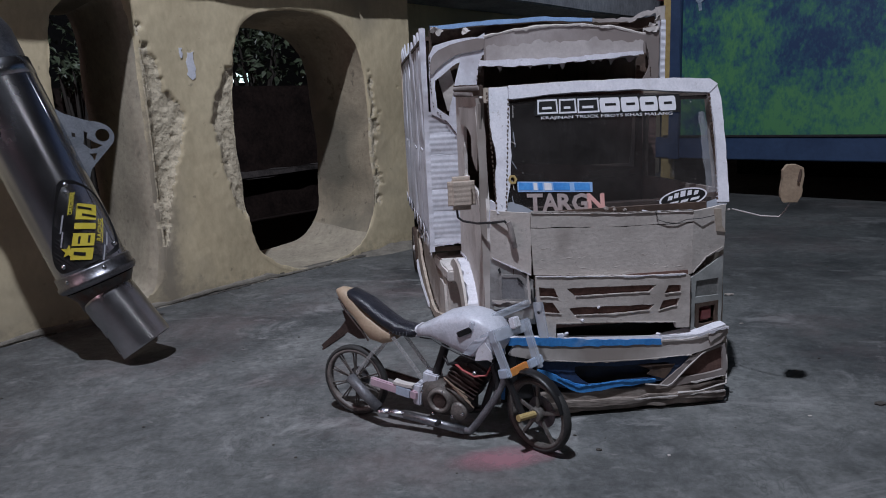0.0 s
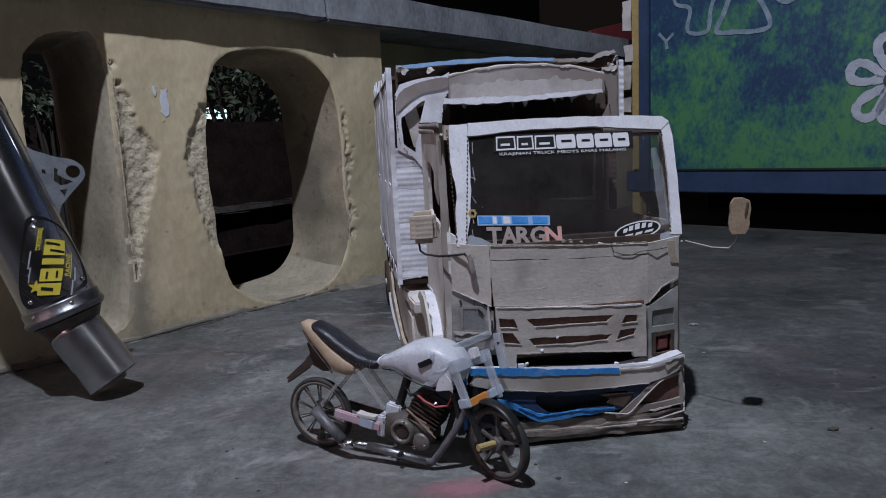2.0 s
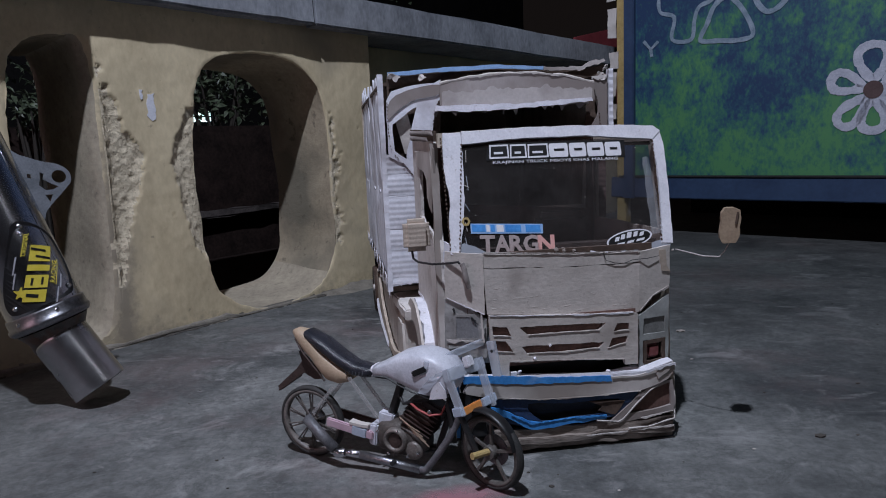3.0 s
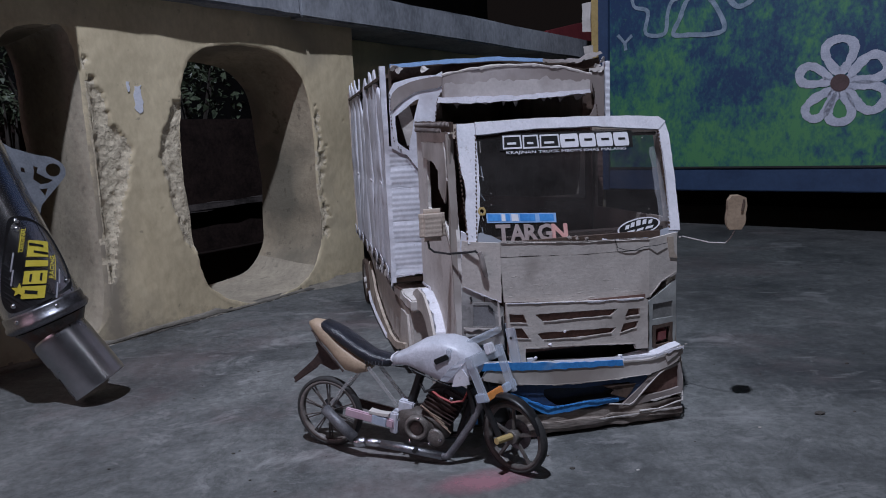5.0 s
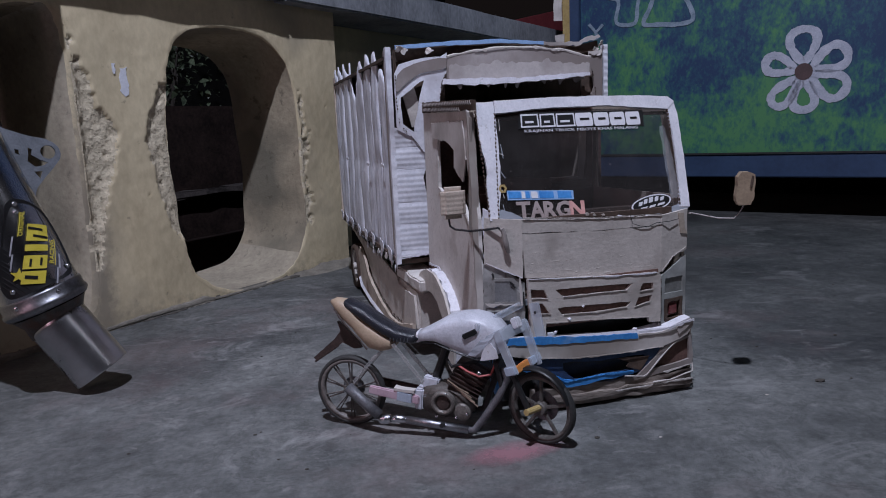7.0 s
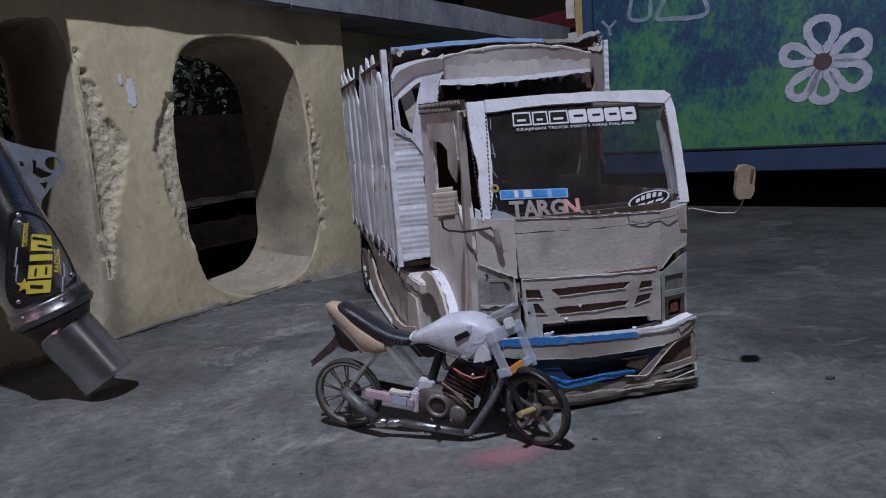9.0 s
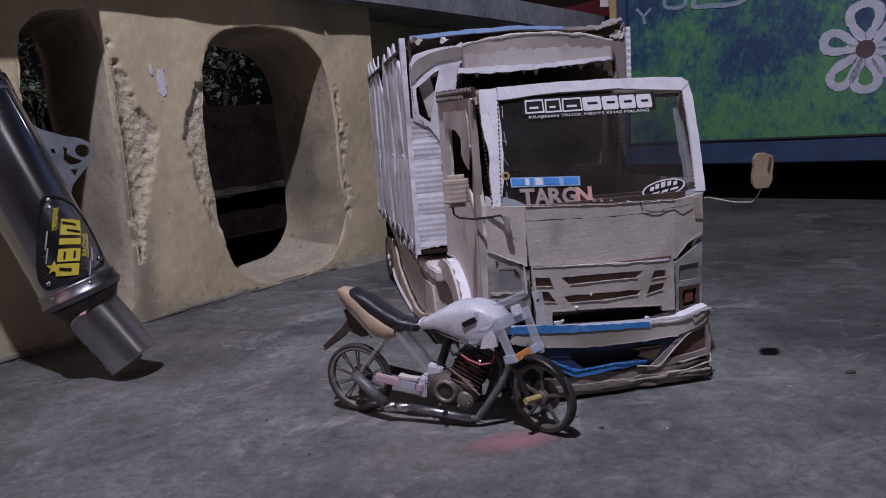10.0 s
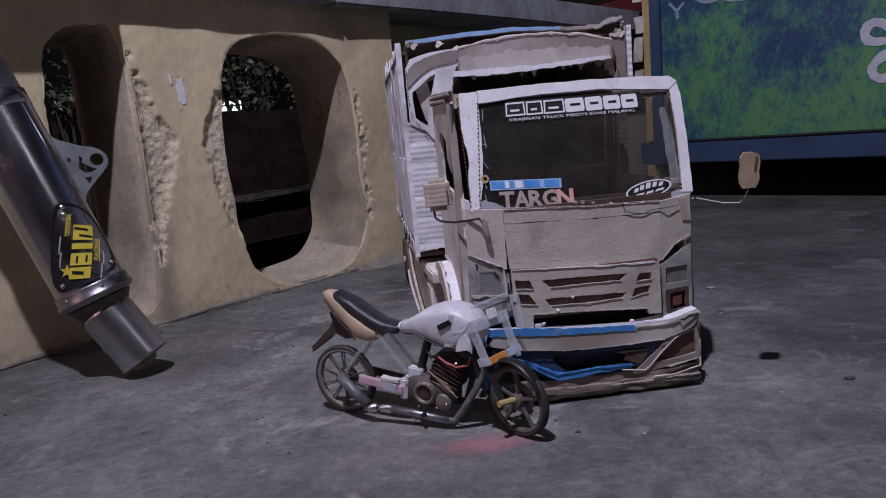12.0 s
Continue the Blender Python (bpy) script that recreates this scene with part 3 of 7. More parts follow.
def letters(text, size, thick=0.0008, bold=0.0):
    cu = bpy.data.curves.new("text", "FONT")
    cu.body, cu.size, cu.extrude, cu.offset = text, size, thick / 2, bold
    cu.resolution_u = 2
    ob = bpy.data.objects.new("text", cu)
    scene.collection.objects.link(ob)
    dg = bpy.context.evaluated_depsgraph_get()
    me = bpy.data.meshes.new_from_object(ob.evaluated_get(dg))
    bm = bmesh.new()
    bm.from_mesh(me)
    bpy.data.objects.remove(ob)
    bpy.data.meshes.remove(me)
    return bm


# ---- large structure ----
WALL = Matrix(((0.6495, -0.760, 0, -0.409), (0.760, 0.6495, 0, 1.830), (0, 0, 1, 0), (0, 0, 0, 1)))  # x along the wall, y into it, z up
HOLE_BIG = [(-0.072, 0.088), (-0.091, 0.170), (-0.100, 0.285), (-0.100, 0.410), (-0.091, 0.520), (-0.080, 0.588), (-0.030, 0.652), (0.090, 0.676), (0.215, 0.662), (0.290, 0.610), (0.318, 0.550), (0.331, 0.450), (0.336, 0.300), (0.335, 0.170), (0.318, 0.095), (0.258, 0.030), (0.160, 0.006), (0.070, 0.005), (-0.004, 0.028), (-0.040, 0.054)]
HOLE_SMALL = [(-0.474, 0.080), (-0.490, 0.250), (-0.500, 0.440), (-0.496, 0.560), (-0.478, 0.636), (-0.425, 0.672), (-0.365, 0.676), (-0.346, 0.640), (-0.338, 0.560), (-0.338, 0.450), (-0.338, 0.270), (-0.340, 0.150), (-0.362, 0.050), (-0.420, 0.030)]
CHIP_A = [(-0.311, 0.579), (-0.296, 0.579), (-0.296, 0.563), (-0.283, 0.544), (-0.278, 0.515), (-0.270, 0.483), (-0.250, 0.463), (-0.228, 0.429), (-0.237, 0.396), (-0.249, 0.347), (-0.266, 0.300), (-0.288, 0.229), (-0.296, 0.168), (-0.309, 0.136), (-0.312, 0.178), (-0.315, 0.222), (-0.314, 0.271), (-0.313, 0.319), (-0.311, 0.377), (-0.309, 0.435), (-0.310, 0.492), (-0.312, 0.537)]
CHIP_B = [(-0.075, 0.500), (-0.088, 0.536), (-0.110, 0.531), (-0.122, 0.503), (-0.140, 0.480), (-0.150, 0.449), (-0.164, 0.402), (-0.154, 0.379), (-0.149, 0.340), (-0.142, 0.287), (-0.131, 0.239), (-0.118, 0.193), (-0.095, 0.170), (-0.075, 0.200)]
CHIP_SPOTS = [(0.343, 0.488, 0.007, 0.022), (0.347, 0.445, 0.006, 0.014), (0.346, 0.415, 0.010, 0.016), (0.350, 0.372, 0.014, 0.026), (0.345, 0.318, 0.005, 0.016), (0.344, 0.270, 0.008, 0.010), (0.349, 0.218, 0.013, 0.022), (0.347, 0.170, 0.012, 0.020), (-0.312, 0.618, 0.006, 0.010)]


def inside(pts, u, v):
    """Signed distance, positive inside, from arrays of places to an outline."""
    d = np.full(u.shape, 1e9)
    odd = np.zeros(u.shape, bool)
    for (a, b), (c, e) in zip(pts, pts[1:] + pts[:1]):
        du, dv = c - a, e - b
        t = np.clip(((u - a) * du + (v - b) * dv) / (du * du + dv * dv), 0, 1)
        d = np.minimum(d, np.hypot(u - a - t * du, v - b - t * dv))
        if b != e:
            odd ^= ((b > v) != (e > v)) & (u < du * (v - b) / dv + a)
    return np.where(odd, d, -d)


def wall_relief(u, v):
    """How far the wall's face stands out: slow waves, a fine tooth, and the broken patches sunk into it."""
    out = np.zeros(u.shape)
    chip = np.full(u.shape, -1.0)
    for pts in (CHIP_A, CHIP_B):
        chip = np.maximum(chip, inside(pts, u, v))
    for a, b, ra, rb in CHIP_SPOTS:
        chip = np.maximum(chip, 0.0038 * (0.8 - np.hypot((u - a) / ra, (v - b) / rb)).clip(-2, 1))
    for i in np.ndindex(u.shape):
        p = Vector((u[i], v[i], 0.0))
        out[i] = 0.006 * noise.noise(p * 5) + 0.0007 * noise.noise(p * 40)
        rag = chip[i] + 0.002 + 0.006 * noise.noise(p * 55) + 0.003 * noise.noise(p * 150)
        if rag > 0:
            lump = 0.8 * noise.noise(p * 26) + 0.9 * noise.noise(p * 70) + 0.55 * noise.noise(p * 150)
            out[i] += -min(0.011, 0.0025 + rag * 0.55) + 0.0030 * lump - 0.010 * max(0.0, noise.noise(p * 60 + Vector((3, 9, 1))) - 0.36)
        chip[i] = rag
    return out, chip


def build_wall(left, right, top, depth, step=0.0045):
    us, zs = np.arange(left, right + step / 2, step), np.arange(0, top + step / 2, step)
    u, z = np.meshgrid(us, zs, indexing="ij")
    holes = [spline(h, 8) for h in (HOLE_BIG, HOLE_SMALL)]
    worn = [(a + 0.019 * max(0.0, min(1.0, (a + 0.40) / 0.05)), b) for a, b in holes[1]]
    hole_d = np.maximum(inside(holes[0], u, z), inside(worn, u, z))
    relief, chip = wall_relief(u, z)
    verts = [(a, -r, b) for a, r, b in zip(u.ravel(), relief.ravel(), z.ravel())]
    faces, kinds = [], []
    nz = len(zs)
    for i in range(len(us) - 1):
        for j in range(nz - 1):
            if max(hole_d[i, j], hole_d[i + 1, j], hole_d[i, j + 1], hole_d[i + 1, j + 1]) > -0.004:
                continue
            faces.append((i * nz + j, (i + 1) * nz + j, (i + 1) * nz + j + 1, i * nz + j + 1))
            foot = 0.002 + 0.016 * noise.noise(Vector((us[i] * 9, 4, 0))) + 0.012 * noise.noise(Vector((us[i] * 38, zs[j] * 30, 2)))
            kinds.append(1 if chip[i, j] > 0 and chip[i + 1, j + 1] > 0 else 2 if zs[j] < foot else 0)
    for pts in holes:
        c = Vector(np.mean(pts, axis=0))
        rows = []
        # crisp rims, but the jamb beside the silencer is worn round
        for out_by, v_in, round_by, round_in in ((0.0105, 0.0003, 0.0300, 0.0003), (0.0022, 0.0002, 0.0210, -0.0020), (0.0005, -0.0008, 0.0130, -0.0070), (0.0, -0.0045, 0.0060, -0.0170), (-0.0005, -0.012, 0.0015, -0.030), (-0.004, -0.08, -0.004, -0.08), (-0.010, -0.16, -0.008, -0.16), (-0.020, -depth, -0.012, -depth)):
            row = []
            n = len(pts)
            for k, (a, b) in enumerate(pts):
                d = Vector((pts[(k + 1) % n][0] - pts[k - 1][0], pts[(k + 1) % n][1] - pts[k - 1][1])).normalized()
                normal = Vector((d.y, -d.x))
                if normal.dot(Vector((a, b)) - c) < 0:
                    normal.negate()
                much = max(0.0, min(1.0, normal.x * 1.4)) if pts is holes[1] and a > -0.40 else 0.0
                q = Vector((a, b)) + normal * (out_by + (round_by - out_by) * much)
                q.y = max(q.y, 0.001)
                row.append((q.x, q.y, v_in + (round_in - v_in) * much))
            rows.append(row)
        ru, rz = np.array([[p[0] for p in row] for row in rows]), np.array([[p[1] for p in row] for row in rows])
        rel, ch = wall_relief(ru, rz)
        base = len(verts)
        n = len(pts)
        for r, row in enumerate(rows):
            for k, p in enumerate(row):
                wob = rel[r, k] if r < 3 else 0.5 * rel[r, k] if r == 3 else 0.0
                q = Vector((p[0], p[2], p[1]))
                q.y += wob
                if 0 < r < 4:
                    q += noise.noise_vector(q * 55) * 0.0024 + noise.noise_vector(q * 160) * 0.001
                if r > 2:
                    q += noise.noise_vector(q * 9) * 0.006
                verts.append((q.x, -q.y, max(q.z, 0.0)))
        for r in range(len(rows) - 1):
            for k in range(n):
                faces.append((base + r * n + k, base + r * n + (k + 1) % n, base + (r + 1) * n + (k + 1) % n, base + (r + 1) * n + k))
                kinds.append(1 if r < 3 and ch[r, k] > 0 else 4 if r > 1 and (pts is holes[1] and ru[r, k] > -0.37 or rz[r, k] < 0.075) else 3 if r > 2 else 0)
    me = bpy.data.meshes.new("wall_north")
    me.from_pydata(verts, [], faces)
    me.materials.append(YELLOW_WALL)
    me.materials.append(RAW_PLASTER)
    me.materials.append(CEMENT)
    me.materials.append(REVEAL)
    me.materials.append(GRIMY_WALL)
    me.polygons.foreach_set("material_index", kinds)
    me.polygons.foreach_set("use_smooth", [True] * len(kinds))
    ob = new("wall_north", me)
    ob.matrix_basis = WALL
    return tagged(ob, "thick yellow-painted concrete wall with oval openings and broken plaster", "wall", kind="structure")


def build_setting():
    bm = bmesh.new()
    bmesh.ops.create_grid(bm, x_segments=60, y_segments=60, size=1.0)
    for v in bm.verts:
        v.co = Vector((math.copysign(abs(v.co.x) ** 3, v.co.x) * 60 + 0.2, math.copysign(abs(v.co.y) ** 3, v.co.y) * 60 + 1.2, 0))
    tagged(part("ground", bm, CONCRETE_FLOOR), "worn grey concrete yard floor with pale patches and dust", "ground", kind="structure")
    wall = build_wall(-1.30, 0.512, 0.775, 0.24)
    holes = [[(0.965 * (a - 0.12) + 0.12, max(0.004, b)) for a, b in spline(HOLE_BIG, 5)], [(a, b) for a, b in spline(HOLE_SMALL, 5)]]
    back = sheet([(-1.30, 0.0), (0.512, 0.0), (0.512, 0.775), (-1.30, 0.775)], 0.01, holes, pose(0, 0.24, 0, 90))
    part("wall_back_face", back, YELLOW_WALL, wall)
    part("wall_end", block((0.012, 0.225, 0.775), (0.507, 0.122, 0.3875)), YELLOW_WALL, wall)
    rec = part("wall_recess", block((2.1, 0.14, 0.757), (1.562, 0.235, 0.3785), bevel=0.004), YELLOW_WALL)
    rec.matrix_basis = WALL
    tagged(rec, "yellow-painted set-back stretch of the concrete wall", "wall", kind="structure")
    # cement smeared along the foot of the wall, thicker towards its end
    bm = bmesh.new()
    rows = []
    for k in range(121):
        u = -1.28 + 1.792 * k / 120
        wide = 0.010 + 0.050 * max(0.0, min(1.0, (u + 0.1) / 0.5)) + 0.012 * noise.noise(Vector((u * 7, 1, 0))) + 0.004 * noise.noise(Vector((u * 40, 5, 0)))
        high = 0.012 + 0.010 * noise.noise(Vector((u * 11, 8, 0))) + 0.006 * noise.noise(Vector((u * 33, 2, 0)))
        gap = max(0.0, min(1.0, 4.0 - abs(u - 0.12) / 0.045))
        wide, high = max(0.006, wide * (1 - 0.55 * gap)), max(0.003, high * (1 - 0.85 * gap))
        rows.append([bm.verts.new((u, y, z)) for y, z in ((-wide, 0.0), (-wide * 0.55, high * 0.28), (-0.012, high * 0.75), (0.012, high + 0.004), (0.012, 0.0))])
    for p, q in zip(rows, rows[1:]):
        for k in range(4):
            bm.faces.new((p[k], p[k + 1], q[k + 1], q[k]))
    foot = part("wall_foot", bm, CEMENT, smooth=True)
    foot.matrix_basis = WALL
    tagged(foot, "grimy cement smeared along the foot of the wall", "cement fillet", kind="structure")
    cap = part("slab_cap", block((2.36, 0.315, 0.092), (1.45, 0.1105, 0.803), bevel=0.006, wobble=0.004, cuts=14), SLAB)
    cap.matrix_basis = WALL
    tagged(cap, "weathered grey concrete capping slab on the wall", "slab", kind="structure")
    cap = part("slab_cap", block((0.655, 0.315, 0.092), (-0.0605, 0.1105, 0.805), bevel=0.006, wobble=0.004, cuts=12, seed=3), SLAB)
    cap.matrix_basis = WALL
    tagged(cap, "weathered grey concrete capping slab on the wall", "slab", kind="structure")
    # unseen end, widened and turned so its shadow falls lower on the wall
    cap = part("slab_cap", block((0.92, 0.36, 0.092), (-0.850, 0.073, 0.805), (0, 0, 2.2), bevel=0.006, wobble=0.004, cuts=12, seed=5), SLAB)
    cap.matrix_basis = WALL
    tagged(cap, "wider grey concrete capping slab on the wall", "slab", kind="structure")


BOARD = Matrix(((0.7275, 0.686, 0, 1.375), (-0.686, 0.7275, 0, 2.634), (0, 0, 1, 0), (0, 0, 0, 1)))  # x along the board, y behind it, z up


def petal(cx, cz, angle, near, far, half):
    """A rounded petal outline from near to far along an angle."""
    a = radians(angle)
    pts = []
    for k in range(48):
        t = 2 * math.pi * k / 48
        r = (near + far) / 2 - (far - near) / 2 * math.cos(t)
        w = half * math.sin(t) * (0.72 - 0.36 * math.cos(t))
        pts.append((cx + r * math.cos(a) - w * math.sin(a), cz + r * math.sin(a) + w * math.cos(a)))
    return pts


def build_board():
    b = thing("mural_board", BOARD, "green and blue painted mural board with white flower outlines", "mural")
    part("panel", block((2.9, 0.02, 1.5), (0.90, 0.0124, 0.998), bevel=0.002), MURAL, b, "sponged green and blue paint")
    part("bottom_beam", block((3.0, 0.05, 0.088), (0.85, 0.02, 0.2015), bevel=0.004, wobble=0.002, cuts=8), BEAM_BLUE, b, "dark blue painted beam")
    part("edge_strip", block((2.96, 0.012, 0.007), (0.87, -0.004, 0.2505)), BLACK, b)
    part("side_frame", block((0.045, 0.05, 1.6), (-0.560, 0.006, 0.955), bevel=0.003), BEAM_BLUE, b, "dark navy frame post")
    rnd = random.Random(4)
    strokes = []
    for ang, far, half in ((93, 0.151, 0.052), (24.5, 0.148, 0.046), (-31, 0.155, 0.048), (-88, 0.138, 0.042), (-130, 0.150, 0.036), (161, 0.136, 0.036)):
        strokes.append((petal(0.333, 0.545, ang, 0.036, far, half * 1.1), 0.029))
    strokes.append((spline([(-0.262, 0.782), (-0.238, 0.840), (-0.21, 0.905), (-0.16, 0.93), (-0.115, 0.89), (-0.075, 0.82), (-0.068, 0.775), (-0.12, 0.765), (-0.19, 0.772)], 5), 0.018))
    strokes.append((spline([(-0.43, 0.915), (-0.37, 0.885), (-0.378, 0.80), (-0.30, 0.79), (-0.288, 0.86), (-0.27, 0.91), (-0.22, 0.93), (-0.20, 0.99), (-0.30, 1.03), (-0.42, 0.99)], 5), 0.015))
    strokes.append((spline([(-0.06, 0.99), (-0.06, 0.91), (-0.02, 0.855), (0.03, 0.87), (0.055, 0.92), (0.05, 1.02), (0.0, 1.05)], 5), 0.020))
    strokes.append((spline([(0.42, 0.93), (0.48, 0.86), (0.56, 0.845), (0.62, 0.89), (0.60, 0.97), (0.50, 1.0)], 5), 0.026))
    for pts, width in strokes:
        part("petal_outline", ribbon(pts, width, 0.0002), MURAL_WHITE if width > 0.024 else MURAL_FAINT, b, "pale lilac brush stroke", at=pose(0, -0.0004, 0, 90))
    for pts in ([(-0.500, 0.808), (-0.469, 0.772), (-0.437, 0.800)], [(-0.469, 0.772), (-0.464, 0.742)]):
        part("stroke", ribbon(pts, 0.014, closed=False), MURAL_FAINT, b, "pale lilac brush stroke", at=pose(0, -0.001, 0, 90))
    disc = bmesh.new()
    bmesh.ops.create_circle(disc, cap_ends=True, radius=0.030, segments=20)
    r = bmesh.ops.extrude_face_region(disc, geom=disc.faces[:])
    for v in (g for g in r["geom"] if isinstance(g, bmesh.types.BMVert)):
        v.co.z += 0.0015
    part("flower_centre", disc, MURAL_CENTRE, b, "brown painted flower centre", at=pose(0.333, -0.001, 0.545, 90))
    p = thing("board_post", BOARD, "ochre post with peeling white paper beside the mural", "post")
    part("post", block((0.042, 0.05, 1.75), (-0.605, 0.03, 0.875), bevel=0.004, wobble=0.003, cuts=10), POST_YELLOW, p)
    for k, (z, h) in enumerate(((0.53, 0.06), (0.645, 0.10), (0.745, 0.07), (0.90, 0.12), (1.06, 0.14))):
        part("paper_scrap", block((0.040, 0.006, h), (-0.642 + rnd.uniform(-0.006, 0.006), 0.002, z), (rnd.uniform(-6, 6), 0, rnd.uniform(-4, 4)), wobble=0.004, cuts=4, seed=k), STAIN_CARD, p, "peeling white paper")
    # added sheet whose black colour gives the dark gap below the board
    back = part("gap_dark_sheet", block((3.0, 0.03, 0.30), (0.85, 0.9, 0.15)), NIGHT_BLACK)
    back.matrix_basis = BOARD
    tagged(back, "near-black sheet standing for the darkness under the mural board", "wall", kind="structure")


def build_beyond():
    """What shows through the openings and over the slab."""
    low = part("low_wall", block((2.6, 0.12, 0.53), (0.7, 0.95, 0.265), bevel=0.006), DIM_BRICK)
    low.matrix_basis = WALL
    tagged(low, "low wall behind the openings, coloured dark for the night", "wall", kind="structure")
    ledge = part("ledge", block((2.6, 0.06, 0.030), (0.6, 0.865, 0.189), bevel=0.006, wobble=0.012, cuts=40), LEDGE)
    ledge.matrix_basis = WALL
    tagged(ledge, "brick ledge behind the wall, coloured dark for the night", "ledge", kind="structure")
    # added near-black sheet: stands for the darkness on the floor back there
    floor_dark = part("ground_dark_strip", block((2.6, 0.60, 0.014), (0.6, 0.575, 0.006), bevel=0.004, wobble=0.006, cuts=24, seed=8), DIM_BRICK)
    floor_dark.matrix_basis = WALL
    tagged(floor_dark, "added near-black strip covering the lit floor behind the wall", "ground", kind="structure")
    # added sheet closing the view with the night's darkness as its colour
    far = part("backdrop", block((14, 0.1, 4.0), (1.0, 4.2, 2.0)), NIGHT_BLACK)
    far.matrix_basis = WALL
    tagged(far, "near-black sheet standing for the night beyond the yard", "backdrop", kind="structure")
    red = part("red_sheet", block((1.0, 0.02, 0.5), (3.2, 0.45, 0.85), (0, -11, 0), bevel=0.003), RED_PANEL)
    red.matrix_basis = WALL
    tagged(red, "dull red painted metal sheet behind the slab", "sheet")
    win = thing("lit_window", WALL @ pose(1.10, 2.0, 0.63), "small pale lit window far behind the wall", "window")
    for k in range(2):
        part("pane", block((0.075, 0.01, 0.06), (k * 0.095, 0, 0), bevel=0.004), GLOW, win)
    part("glazing_bar", block((0.19, 0.012, 0.008), (0.045, -0.006, 0.0)), BLACK, win)
    rnd = random.Random(11)
    for n_bush, (u, v, z, spread, count) in enumerate(((0.80, -1.28, 0.78, 0.26, 300), (0.35, -1.6, 0.8, 0.34, 260), (-0.16, -0.80, 0.57, 0.065, 60), (1.9, -1.9, 1.35, 0.5, 420), (1.25, -1.9, 1.05, 0.40, 320))):
        bush = thing("shrub", WALL @ pose(u, -v, 0), "leafy green shrub in the dark behind the wall", "shrub", group="shrubs behind the wall")
        trunk = bmesh.new()
        for k in range(5):
            a = k * 1.3 + n_bush
            tip = Vector((math.cos(a) * spread * 0.6, math.sin(a) * spread * 0.4, z + rnd.uniform(-0.1, 0.2) * spread))
            mid = Vector((tip.x * 0.35, tip.y * 0.35, z * 0.55))
            tube([(0.01 * math.cos(a), 0.01 * math.sin(a), 0), mid, tip], 0.01, 6, trunk, taper=[0.014, 0.009, 0.003])
        part("branch_fork", trunk, BARK, bush)
        crown = bmesh.new()
        for k in range(count * 2):
            d = Vector((rnd.gauss(0, 0.5), rnd.gauss(0, 0.4), rnd.gauss(0, 0.55))) * spread
            c = Vector((0, 0, z)) + d
            size = rnd.uniform(0.012, 0.042) * min(1.0, 0.4 + spread)
            m = Matrix.Translation(c) @ Euler((rnd.uniform(-1, 1), rnd.uniform(-1, 1), rnd.uniform(0, 6.3))).to_matrix().to_4x4()
            vs = [crown.verts.new(m @ Vector(p)) for p in ((-size, 0, 0), (-size * 0.3, size * 0.5, 0.004), (size * 0.4, size * 0.38, 0.002), (size, 0, -0.006), (size * 0.4, -size * 0.38, 0.002), (-size * 0.3, -size * 0.5, 0.004))]
            crown.faces.new(vs)
        tagged(part("crown", crown, LEAF, bush), kind="stuff")


